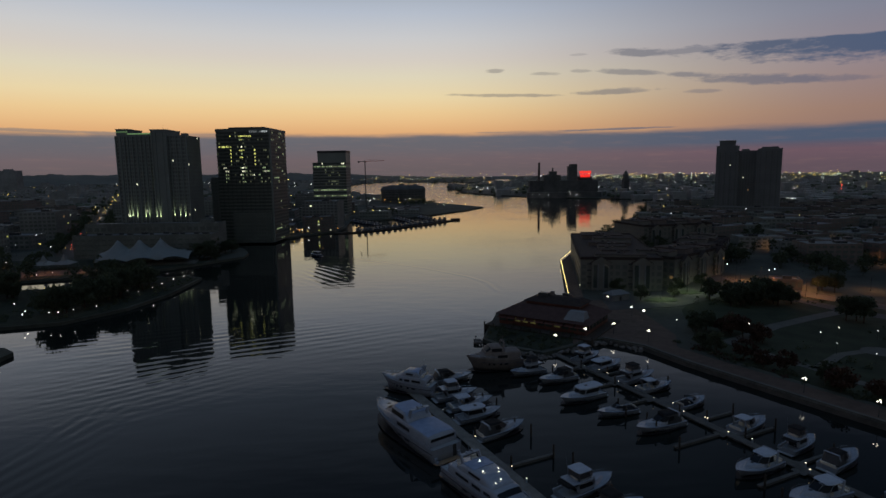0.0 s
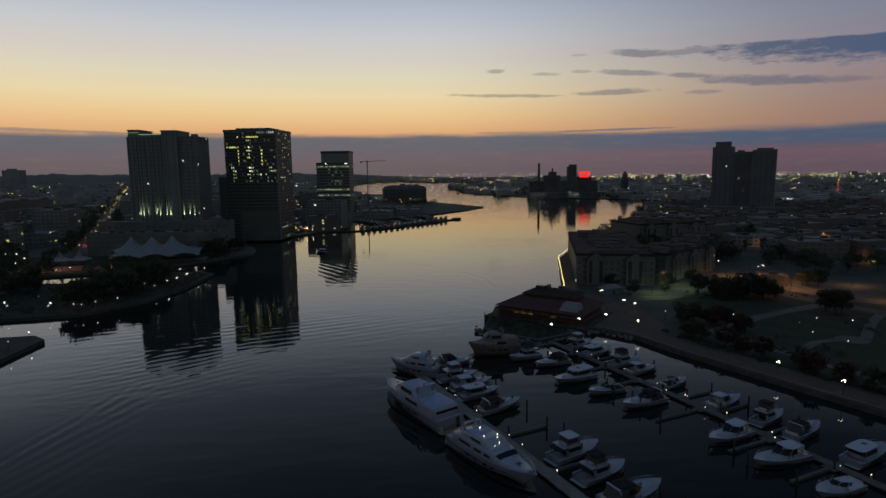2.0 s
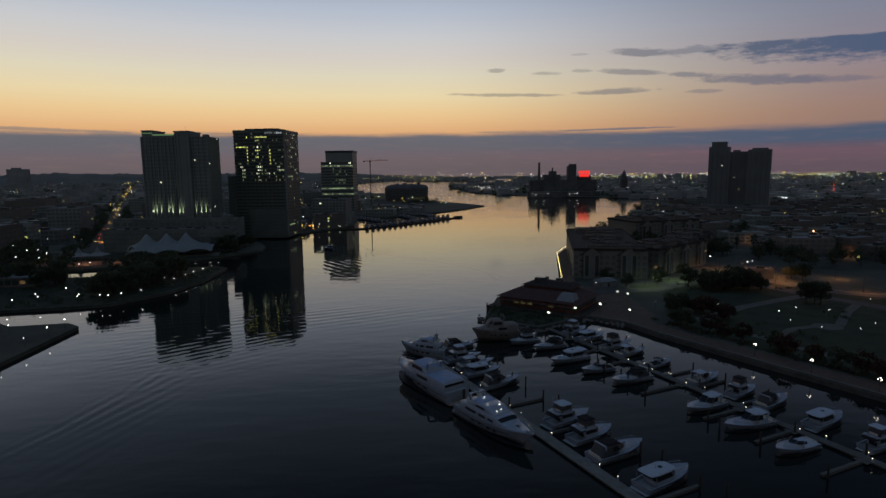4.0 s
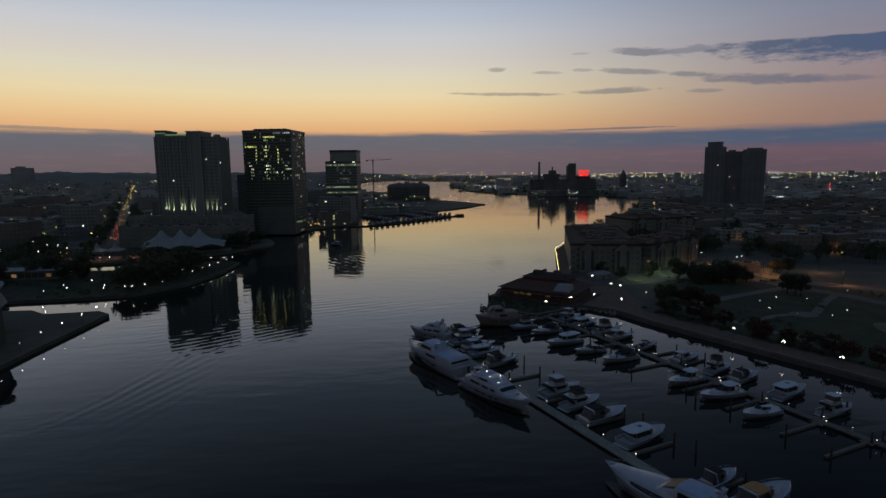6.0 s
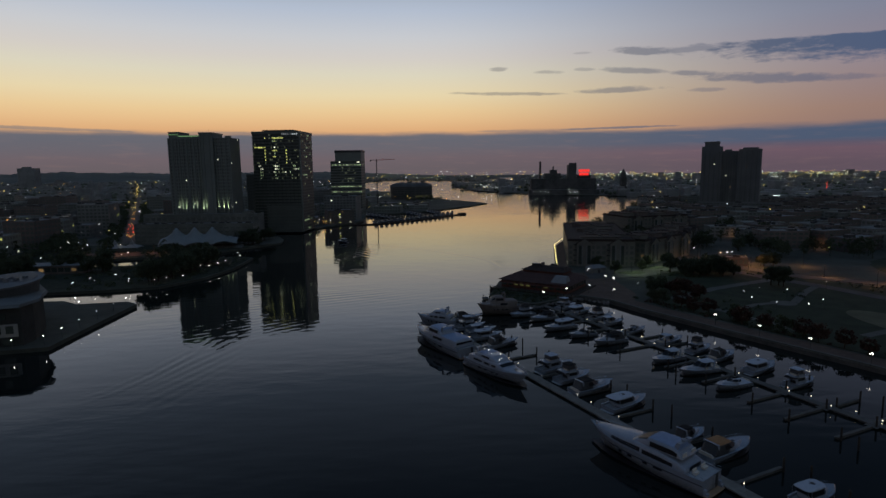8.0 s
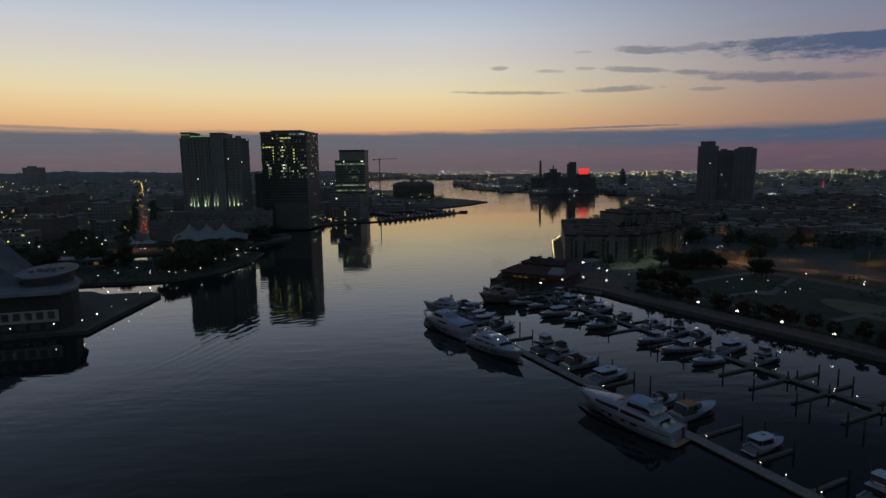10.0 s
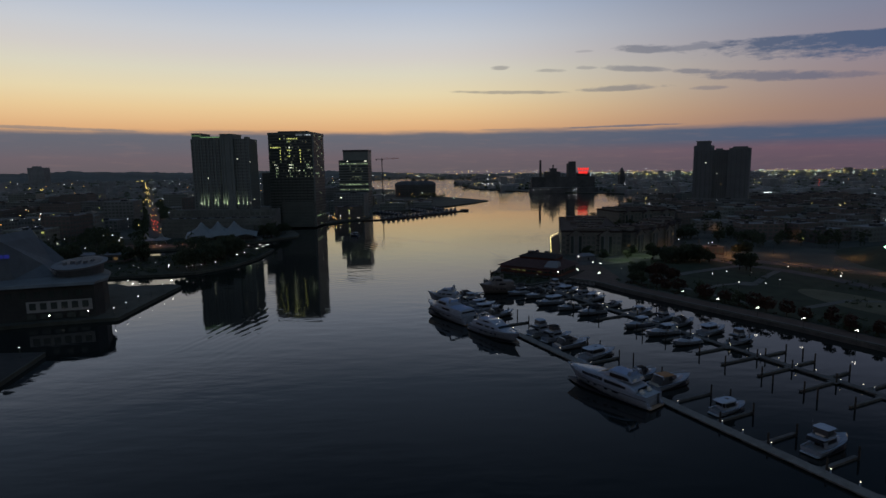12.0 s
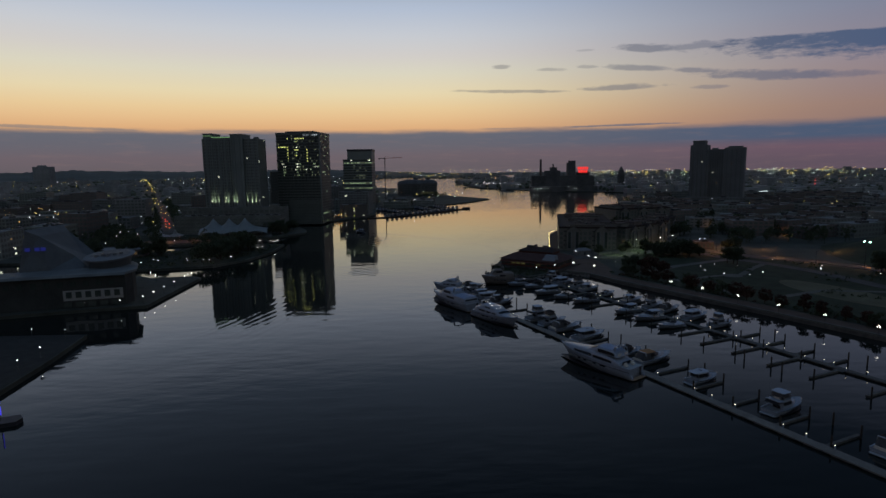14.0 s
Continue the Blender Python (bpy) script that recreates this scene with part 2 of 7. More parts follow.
SEATING = material("cream_upholstery", (0.6, 0.56, 0.48), 0.6, vary=0.12, scale=2.0)
PIERDECK = material("dark_pier_deck", (0.03, 0.032, 0.03), 0.85, vary=0.35, scale=0.3, bump=0.01)
POOLGLOW = glowing("parking_lamp_glow", (0.8, 1.0, 0.6), 1500.0)
# city concrete, its base colour lightened to stand in for haze
CITYWALL = material("sooty_concrete", (0.2, 0.21, 0.2), 0.9, vary=0.3, scale=0.1, bump=0.01, each=0.4)
STEEL = material("polished_rail", (0.6, 0.6, 0.62), 0.25, metal=1.0, vary=0.1, scale=2.0)
DARKMETAL = material("dark_painted_metal", (0.03, 0.033, 0.035), 0.5, vary=0.2, scale=1.0)
RUBBER = material("fender_vinyl", (0.04, 0.045, 0.07), 0.5, vary=0.2, scale=2.0)
PRECAST = material("grey_precast", (0.19, 0.21, 0.195), 0.8, vary=0.14, scale=0.05, bump=0.02)
DARKCLAD = material("dark_cladding", (0.165, 0.188, 0.168), 0.45, vary=0.2, scale=0.08)
TOWERGLASS = material("dark_tower_glass", (0.05, 0.062, 0.056), 0.12, vary=0.25, scale=0.06)
TOWERSKIN = material("dark_tower_skin", (0.1, 0.114, 0.102), 0.5, vary=0.25, scale=0.08)
TOWERDULL = material("smoked_tower_glass", (0.055, 0.066, 0.058), 0.4, vary=0.3, scale=0.06, spec=0.25)
TWINWALL = material("dark_grey_render", (0.15, 0.16, 0.16), 0.8, vary=0.16, scale=0.05, bump=0.02)
# backlit silhouette put into a dark wall colour, then lifted for haze
REFWALL = material("blackened_brickwork", (0.095, 0.097, 0.095), 0.9, vary=0.35, scale=0.05, bump=0.02)
STONE = material("buff_stone", (0.165, 0.165, 0.148), 0.85, vary=0.2, scale=0.12, bump=0.02)
BRICK = material("red_brick", (0.15, 0.128, 0.118), 0.9, vary=0.25, scale=0.3, bump=0.01, each=0.35)
BROWNWALL = material("brown_timber_wall", (0.11, 0.05, 0.04), 0.8, vary=0.25, scale=0.4, bump=0.01)
# roof tone raised in the colour for the haze over the blocks
ROOFING = material("flat_roof_membrane", (0.17, 0.178, 0.175), 0.85, vary=0.3, scale=0.1, bump=0.01, each=0.3)
PALEROOF = material("pale_roof_membrane", (0.17, 0.178, 0.185), 0.75, vary=0.2, scale=0.06, bump=0.01)
SLATEROOF = material("brown_shingle_roof", (0.045, 0.034, 0.03), 0.85, vary=0.3, scale=0.5, bump=0.02)
TENT = material("white_tent_membrane", (0.16, 0.18, 0.178), 0.6, vary=0.1, scale=0.2)
HALLWALL = material("dark_hall_cladding", (0.045, 0.048, 0.046), 0.7, vary=0.3, scale=0.12, bump=0.02)
DULLGLASS = material("dull_window_glass", (0.085, 0.095, 0.085), 0.35, vary=0.3, scale=0.1)
HALLDARK = material("dark_metal_roof", (0.07, 0.077, 0.08), 0.6, vary=0.3, scale=0.15, bump=0.01)
HALLROOF = material("dark_sheet_roof", (0.13, 0.142, 0.14), 0.7, vary=0.3, scale=0.15, bump=0.01)
PODIUMWALL = material("podium_concrete", (0.14, 0.15, 0.136), 0.9, vary=0.3, scale=0.08, bump=0.01)
WHITEWALL = material("white_render", (0.3, 0.3, 0.285), 0.8, vary=0.15, scale=0.3, bump=0.01)
BARK = material("bark", (0.07, 0.052, 0.04), 0.95, vary=0.35, scale=2.0, bump=0.03)
SHINGLERED = material("red_brown_shingles", (0.075, 0.045, 0.04), 0.9, vary=0.3, scale=0.5, bump=0.02)
BEIGEHULL = material("dull_beige_hull_cover", (0.17, 0.15, 0.14), 0.75, vary=0.25, scale=0.6, bump=0.01)
LEAF = material("dark_foliage", (0.075, 0.088, 0.058), 0.7, vary=0.45, scale=0.35, each=0.5)


def thin_leaf(m, colour, share):
    """Lets part of the light pass through the leaves."""
    q = Nodes(m.node_tree)
    b = m.node_tree.nodes["Principled BSDF"]
    out = m.node_tree.nodes["Material Output"]
    tl = q.n("ShaderNodeBsdfTranslucent")
    tl.inputs["Color"].default_value = (*colour, 1)
    mx = q.n("ShaderNodeMixShader")
    mx.inputs[0].default_value = share
    m.node_tree.links.new(b.outputs[0], mx.inputs[1])
    m.node_tree.links.new(tl.outputs[0], mx.inputs[2])
    m.node_tree.links.new(mx.outputs[0], out.inputs["Surface"])


thin_leaf(LEAF, (0.075, 0.095, 0.05), 0.45)
LEAFRED = material("russet_foliage", (0.06, 0.032, 0.022), 0.7, vary=0.4, scale=0.35, each=0.4)
FARLAND = material("distant_land", (0.1, 0.11, 0.1), 0.95, vary=0.25, scale=0.004)
# far buildings carry some aerial haze in this lighter base colour
FARBUILD = material("distant_masonry", (0.24, 0.25, 0.245), 0.9, vary=0.35, scale=0.01)
FARTREE = material("distant_foliage", (0.1, 0.115, 0.085), 0.9, vary=0.35, scale=0.05)
LAMPWHITE = glowing("lamp_globe_glow", (1.0, 0.93, 0.8), 7.0)
LAMPPARK = glowing("park_lamp_glow", (1.0, 0.95, 0.84), 6.0)
LAMPPIER = glowing("pier_lamp_glow", (1.0, 0.96, 0.84), 14.0)
LAMPWARM = glowing("sodium_lamp_glow", (1.0, 0.44, 0.15), 1150.0)
DOCKGLOW = glowing("dock_light_glow", (1.0, 0.85, 0.6), 3.5, False)
FARWHITE = glowing("far_white_glow", (0.95, 0.98, 1.0), 4.5, False)
FARYELLOW = glowing("far_yellow_glow", (1.0, 0.72, 0.16), 4.5, False)
FARGREEN = glowing("far_green_glow", (0.75, 1.0, 0.75), 4.5, False)
FARORANGE = glowing("far_orange_glow", (1.0, 0.42, 0.08), 3.0, False)
FARRED = glowing("tail_light_glow", (1.0, 0.07, 0.03), 3.0, False)
NEONRED = glowing("red_neon_glow", (1.0, 0.025, 0.015), 1.05, False)
NEONBLUE = glowing("blue_neon_glow", (0.03, 0.05, 1.0), 0.09, False)
STRINGGLOW = glowing("string_light_glow", (1.0, 0.78, 0.3), 3.2, False)
FLOODGLOW = glowing("floodlight_glow", (0.5, 1.0, 0.72), 9.0)
WINYELLOW = lit_window("lit_window_yellow", (0.78, 0.82, 0.22), 1.0)
WINGREEN = lit_window("lit_window_green", (0.55, 0.75, 0.4), 0.42)
WINWHITE = lit_window("lit_window_white", (0.95, 1.0, 0.72), 1.0)
WINDIM = lit_window("dim_lit_window", (0.8, 0.75, 0.25), 0.06)
WINFAINT = lit_window("faint_lit_window", (0.62, 0.72, 0.4), 0.17)
WINWARM = lit_window("lit_window_warm", (1.0, 0.62, 0.25), 0.16)


# ---- mesh building ----
class Shape:
    """Vertices and faces gathered for one mesh."""

    def __init__(self):
        self.v, self.f = [], []

    def add(self, verts, faces):
        o = len(self.v)
        self.v += [tuple(p) for p in verts]
        self.f += [tuple(i + o for i in face) for face in faces]
        return self

    def box(self, x0, x1, y0, y1, z0, z1):
        return self.frustum([(x0, y0), (x1, y0), (x1, y1), (x0, y1)], z0, [(x0, y0), (x1, y0), (x1, y1), (x0, y1)], z1)

    def frustum(self, low, z0, high, z1):
        """Between two outlines of as many corners, anticlockwise from above. z0, z1: a height, or one for each corner."""
        n = len(low)
        za = z0 if isinstance(z0, (list, tuple)) else [z0] * n
        zb = z1 if isinstance(z1, (list, tuple)) else [z1] * n
        verts = [(x, y, z) for (x, y), z in zip(low, za)] + [(x, y, z) for (x, y), z in zip(high, zb)]
        faces = [tuple(range(n))[::-1], tuple(range(n, 2 * n))] + [(i, (i + 1) % n, n + (i + 1) % n, n + i) for i in range(n)]
        return self.add(verts, faces)

    def prism(self, outline, z0, z1):
        return self.frustum(outline, z0, outline, z1)

    def tube(self, a, b, r0, r1=None, n=6):
        a, b = Vector(a), Vector(b)
        r1 = r0 if r1 is None else r1
        q = (b - a).to_track_quat("Z", "Y")
        ring = [Vector((math.cos(2 * math.pi * i / n), math.sin(2 * math.pi * i / n), 0)) for i in range(n)]
        verts = [a + q @ (p * r0) for p in ring] + [b + q @ (p * r1) for p in ring]
        faces = [tuple(range(n))[::-1], tuple(range(n, 2 * n))] + [(i, (i + 1) % n, n + (i + 1) % n, n + i) for i in range(n)]
        return self.add(verts, faces)

    def ball(self, c, r, n=8, rows=5, squash=1.0):
        verts, faces = [], []
        for j in range(1, rows):
            a = math.pi * j / rows
            verts += [(c[0] + r * math.sin(a) * math.cos(2 * math.pi * i / n), c[1] + r * math.sin(a) * math.sin(2 * math.pi * i / n),
                       c[2] + r * squash * math.cos(a)) for i in range(n)]
        top, low = len(verts), len(verts) + 1
        verts += [(c[0], c[1], c[2] + r * squash), (c[0], c[1], c[2] - r * squash)]
        for i in range(n):
            faces.append((top, i, (i + 1) % n))
            for j in range(rows - 2):
                faces.append((j * n + i, (j + 1) * n + i, (j + 1) * n + (i + 1) % n, j * n + (i + 1) % n))
            faces.append((low, (rows - 2) * n + (i + 1) % n, (rows - 2) * n + i))
        return self.add(verts, faces)

    def mesh(self, name, mat, smooth=False):
        me = bpy.data.meshes.new(name)
        me.from_pydata(self.v, [], self.f)
        me.materials.append(mat)
        if smooth:
            me.polygons.foreach_set("use_smooth", [True] * len(me.polygons))
        me.update()
        return me


def part(name, shape, mat, parent, label="", smooth=False, at=None):
    """One mesh object under a thing or under a part."""
    data = shape if isinstance(shape, bpy.types.Mesh) else shape.mesh(name, mat, smooth)
    ob = new(name, data)
    ob.parent = parent
    if at is not None:
        ob.matrix_basis = at
    return tagged(ob, label) if label else ob


def thing(name, label, category, m=None, group="", kind=""):
    root = new(name)
    root.empty_display_size = 0.5
    root.matrix_basis = m or Matrix()
    return tagged(root, label, category, group, kind)


def solo(name, shape, mat, label="", category="", group="", kind="", m=None, smooth=False):
    ob = new(name, shape.mesh(name, mat, smooth))
    if m is not None:
        ob.matrix_basis = m
    return tagged(ob, label, category, group, kind)


rng = random.Random(7)

from mathutils import geometry

# ---- water: one sheet, with the swell of passing wakes ----
WAKE = [(-63, 434), (-31, 411), (12, 368), (37, 333), (45, 314), (47, 290)]
OLDWAKE = [(-104.8, 81.3), (-97.1, 91.2), (-91.3, 106.7), (-86.1, 130.7), (-83.5, 152.9)]
# centre, half sizes, turn of the patch, direction across the crests, wave length, height
TRAINS = [((-80, 120), (9, 40), (0.93, -0.36), 4.2, 0.024), ((-80, 172), (26, 24), (0.55, -0.83), 4.4, 0.03), ((-66, 214), (62, 20), (-0.36, 0.93), 5.2, 0.034),
          ((-48, 366), (12, 34), (0.8, 0.6), 6.2, 0.13), ((-88, 205), (30, 50), (-0.2, 0.98), 6.0, 0.018)]


def wave_height(x, y):
    z = 0.0
    for (cx, cy), (ax, ay), (nx, ny), lam, amp in TRAINS:
        u, w = (x - cx) / ax, (y - cy) / ay
        r = u * u + w * w
        if r < 5:
            bend = 3.0 * noise.noise((x * 0.02, y * 0.02, lam))
            z += amp * math.exp(-r) * math.sin(2 * math.pi * ((x * nx + y * ny) + bend) / lam)
    for (ax, ay), (bx, by) in zip(OLDWAKE, OLDWAKE[1:]):
        dx, dy = bx - ax, by - ay
        s = ((x - ax) * dx + (y - ay) * dy) / (dx * dx + dy * dy)
        if 0 <= s <= 1:
            d = ((x - ax) * dy - (y - ay) * dx) / math.hypot(dx, dy)
            if abs(d) < 14:
                z += 0.036 * math.exp(-(d / 4.2) ** 2) * math.cos(d * 1.7) * min(1.0, max(0.0, (y - 80) / 25))
    for (ax, ay), (bx, by) in zip(WAKE, WAKE[1:]):
        dx, dy = bx - ax, by - ay
        s = ((x - ax) * dx + (y - ay) * dy) / (dx * dx + dy * dy)
        if 0 <= s <= 1:
            d = ((x - ax) * dy - (y - ay) * dx) / math.hypot(dx, dy)
            if abs(d) < 9:
                z += 0.075 * math.exp(-(d / 3.2) ** 2) * math.cos(d * 1.3)
    return z


def steps(*runs):
    out = []
    for a, b, d in runs:
        n = max(1, round((b - a) / d))
        out += [a + (b - a) * i / n for i in range(n)]
    return out + [runs[-1][1]]


xs = steps((-4900, -300, 200), (-300, -150, 12), (-150, 70, 1.2), (70, 300, 15), (300, 4900, 200))
ys = steps((-600, 40, 20), (40, 460, 1.2), (460, 1400, 40), (1400, 4900, 200))
ws = Shape()
ws.v = [(x, y, wave_height(x, y) if -150 < x < 70 and 40 < y < 460 else 0.0) for y in ys for x in xs]
nx = len(xs)
ws.f = [(j * nx + i, j * nx + i + 1, (j + 1) * nx + i + 1, (j + 1) * nx + i) for j in range(len(ys) - 1) for i in range(nx - 1)]
solo("water", ws, WATER, "calm dark harbour water mirroring the dusk sky", "water", kind="structure", smooth=True)

# ---- ground: both shores, out to the horizon ----
NORTH = [(-4900, -600), (-137, -600), (-136, 33), (-138, 60), (-142, 89), (-172, 90), (-300, 86), (-300, 104), (-196, 122), (-165, 131), (-140, 136), (-140, 150),
         (-139, 203), (-146, 209), (-168, 206), (-178, 214), (-300, 214), (-300, 276), (-268, 272), (-246, 240), (-200, 235), (-164, 240), (-146, 245), (-130, 268), (-122, 300), (-121, 345), (-131, 352),
         (-192, 348), (-194, 322), (-262, 318), (-262, 338), (-236, 347), (-195, 359), (-155, 385), (-119, 431), (-121, 452), (-131, 479),
         (-176, 522), (-141, 531), (-108, 558), (-88, 590), (-72, 604), (-63, 640), (-66, 722), (-34, 742), (8, 770), (48, 822), (92, 884), (134, 962), (96, 1060), (48, 1156), (-40, 1310), (-190, 1800), (-240, 2800), (-35, 3480),
         (145, 3040), (420, 3000), (900, 4900), (-4900, 4900)]
SOUTH = [(4900, -600), (4900, 4900), (1000, 4900), (500, 2700), (167, 2180), (168, 1610), (222, 1436), (282, 1300), (404, 1195), (487, 1095), (310, 745), (227, 602), (124, 412), (103, 371),
         (76, 262), (62, 238), (38, 237), (27, 200), (31, 192), (45, 181), (56, 187), (63, 193), (70, 195), (81, 184), (88, 166), (104, 134), (126, 92), (144, 54), (166, 8), (200, -70), (280, -300), (300, -600)]
LAND = 1.5


def area(pts):
    return sum(a[0] * b[1] - b[0] * a[1] for a, b in zip(pts, pts[1:] + pts[:1])) / 2


def land_mesh(name, outlines, mat):
    s = Shape()
    for pts in outlines:
        pts = pts if area(pts) > 0 else pts[::-1]
        n, o = len(pts), len(s.v)
        s.v += [(x, y, LAND) for x, y in pts] + [(x, y, -4.0) for x, y in pts]
        for tri in geometry.tessellate_polygon([[Vector((x, y, 0)) for x, y in pts]]):
            (ax, ay), (bx, by), (cx, cy) = (pts[i] for i in tri)
            up = (bx - ax) * (cy - ay) - (by - ay) * (cx - ax) > 0
            s.f.append(tuple(o + i for i in (tri if up else tri[::-1])))
        s.f += [(o + n + i, o + n + (i + 1) % n, o + (i + 1) % n, o + i) for i in range(n)]
    return s.mesh(name, mat)


tagged(new("ground", land_mesh("ground", [NORTH, SOUTH], SOIL)), "dark flat city ground on both shores of the harbour", "ground", kind="structure")


def inside(x, y, poly):
    hit = False
    for (ax, ay), (bx, by) in zip(poly, poly[1:] + poly[:1]):
        if (ay > y) != (by > y) and x < (bx - ax) * (y - ay) / (by - ay) + ax:
            hit = not hit
    return hit


def ribbon(pts, left, right, z0, z1):
    """A strip along a line, from 'left' metres on its left to 'right' metres on its right."""
    ls, rs = [], []
    for i, (x, y) in enumerate(pts):
        a, b = pts[max(0, i - 1)], pts[min(len(pts) - 1, i + 1)]
        d = math.hypot(b[0] - a[0], b[1] - a[1])
        ux, uy = (b[0] - a[0]) / d, (b[1] - a[1]) / d
        ls.append((x - uy * left, y + ux * left))
        rs.append((x + uy * right, y - ux * right))
    s = Shape()
    n = len(pts)
    for i in range(n - 1):
        s.frustum([rs[i], rs[i + 1], ls[i + 1], ls[i]], z0, [rs[i], rs[i + 1], ls[i + 1], ls[i]], z1)
    return s


# quay walls with a coping, promenade, park, paths and road
SHORE_S = [(70, 195), (81, 184), (88, 166), (104, 134), (126, 92), (144, 54), (166, 8), (200, -70)]
solo("quay_coping", ribbon(SHORE_S, 0.9, 0.0, 1.45, 2.0), CONCRETE, "pale concrete coping along the quay edge", "kerb", kind="structure")
solo("promenade_pavement", ribbon(SHORE_S, 9.5, -0.95, 1.4, 1.62), BRICKPAVE, "red brick promenade along the marina quay", "pavement", kind="structure")
solo("quay_wall", ribbon(SHORE_S, 0.0, 0.35, -3.0, 1.44), QUAY, "wet dark stone quay wall", "wall", kind="structure")
PARK = [(98, 176), (114, 141), (136, 98), (154, 60), (178, 10), (215, -70), (300, -70), (262, 120), (236, 176), (212, 210), (190, 243), (170, 268), (140, 262), (118, 232)]
solo("park_lawn", Shape().prism(PARK if area(PARK) > 0 else PARK[::-1], 1.4, 1.58), GRASS, "dark park lawn between promenade and road", "lawn", kind="structure")
ROAD = [(150, 420), (172, 330), (172, 290), (186, 262), (206, 226), (232, 204), (246, 168), (262, 130), (300, 60), (340, -40)]
solo("road", ribbon(ROAD, 6.0, 6.0, 1.4, 1.66), ASPHALT, "curving asphalt road under orange street lamps", "road", kind="structure")
solo("road_kerb", ribbon(ROAD, 6.3, -6.0, 1.4, 1.8), CONCRETE, "concrete road kerb", "kerb", kind="structure")
solo("parking_pavement", Shape().prism([(88, 236), (120, 238), (160, 262), (165, 285), (120, 268), (92, 262)], 1.4, 1.64), ASPHALT, "dark parking area by the restaurant", "pavement", kind="structure")
for wide, pts in ((2.6, [(110, 184), (119.4, 188.9), (140, 202.6), (163.2, 213.3), (184, 222)]), (2.0, [(112, 174), (117, 170.8), (119.5, 162.5), (122.8, 156.2), (124.6, 146.6), (129.4, 140.3), (133, 126)]),
                  (1.6, [(123, 156), (140, 168), (150, 170)]), (1.8, [(160, 170), (179, 190), (198, 206)]), (1.8, [(150, 118), (176, 128), (205, 120), (250, 100)]), (1.8, [(170, 70), (200, 88), (240, 96)]), (2.5, [(262, 322), (278.6, 334.5), (322, 366.5), (360, 386)])):
    solo("park_path", ribbon(pts, wide, wide, 1.5, 1.63), PATHSTONE, "pale paved path across the park lawn", "path", kind="structure")
solo("park_drive", ribbon([(176, 256), (184, 226), (197, 201), (205.5, 172), (209, 132), (216, 92), (232, 30)], 4.2, 4.2, 1.5, 1.69), ASPHALT, "grey drive along the foot of the hill", "road", kind="structure")
solo("oval_plaza", Shape().prism([(154.5 + 5.6 * math.cos(a / 24 * 2 * math.pi), 169.3 + 5.0 * math.sin(a / 24 * 2 * math.pi)) for a in range(24)], 1.5, 1.66), PATHSTONE, "small oval paved plaza in the park", "pavement", kind="structure")
PLAZA = [(57.5, 189), (63.5, 195), (70.5, 197), (82, 187), (91, 180), (98, 196), (100, 232), (96, 254), (78, 257), (66, 240), (66, 222)]
solo("plaza_pavement", Shape().prism(PLAZA if area(PLAZA) > 0 else PLAZA[::-1], 1.4, 1.6), BRICKPAVE, "red brick plaza by the restaurant under white lamps", "pavement", kind="structure")
for x, y in ((137.8, 266.7), (117.6, 251.4), (160.6, 276.7)):
    solo("lawn_island", Shape().prism([(x + 8 * math.cos(a / 16 * 2 * math.pi), y + 4.5 * math.sin(a / 16 * 2 * math.pi)) for a in range(16)], 1.5, 1.72), GRASS, "grass island in the parking area under a lamp", "lawn", kind="structure")
solo("worn_field", Shape().prism([(179 + 13 * math.cos(i / 28 * 2 * math.pi) - 5 * math.sin(i / 28 * 2 * math.pi), 122 + 32 * math.sin(i / 28 * 2 * math.pi)) for i in range(28)], 1.5, 1.61), FIELD, "worn tan-green playing field in the park", "lawn", kind="structure")
solo("forecourt_pavement", Shape().prism([(-262, 352), (-212, 366), (-176, 386), (-205, 388), (-262, 384)], 1.4, 1.68), BRICKPAVE, "brown paved forecourt before the tents", "pavement", kind="structure")
APRON = [(28.5, 200.5), (33, 193.4), (45, 183.5), (55.5, 189), (62, 195), (64, 206), (44, 219), (31, 214)]
solo("apron_garden", Shape().prism(APRON if area(APRON) > 0 else APRON[::-1], 1.4, 1.58), GARDEN, "dark planting on the rocks before the restaurant", "planting", kind="structure")
solo("pier_deck_pavement", Shape().prism([(-300, -40), (-136.5, -40), (-136.5, 33), (-138.5, 60), (-142.5, 88.5), (-172, 89.5), (-300, 85.5)], 1.4, 1.56), PIERDECK, "dark planked pier deck", "pavement", kind="structure")
solo("street", ribbon([(-252, 448), (-336, 644), (-453, 919), (-705, 1495), (-1550, 3437)], 7.0, 7.0, 1.4, 1.62), ASPHALT, "long straight city street running inland", "road", kind="structure")
solo("boardwalk_pavement", ribbon([(76, 258), (103, 370), (122, 410)], -0.6, 7.0, 1.4, 2.2), BRICKPAVE, "reddish waterfront boardwalk beside the condominium", "pavement", kind="structure")


for pts in ([(-244, 244), (-200, 236.2), (-164, 241.2), (-146.6, 246.2), (-131.4, 268.8), (-123.4, 300), (-122.4, 344), (-131, 350.6), (-190.6, 346.6), (-192.6, 320.6), (-262, 316.6), (-262, 276)],
            [(-260, 340), (-236, 348.4), (-195.5, 360.4), (-156, 386.2), (-140, 404), (-140, 428), (-250, 432), (-330, 440), (-330, 330)]):
    solo("pier_garden", Shape().prism(pts if area(pts) > 0 else pts[::-1], 1.4, 1.6), GARDEN, "dark low planting over the pier", "planting", kind="structure")


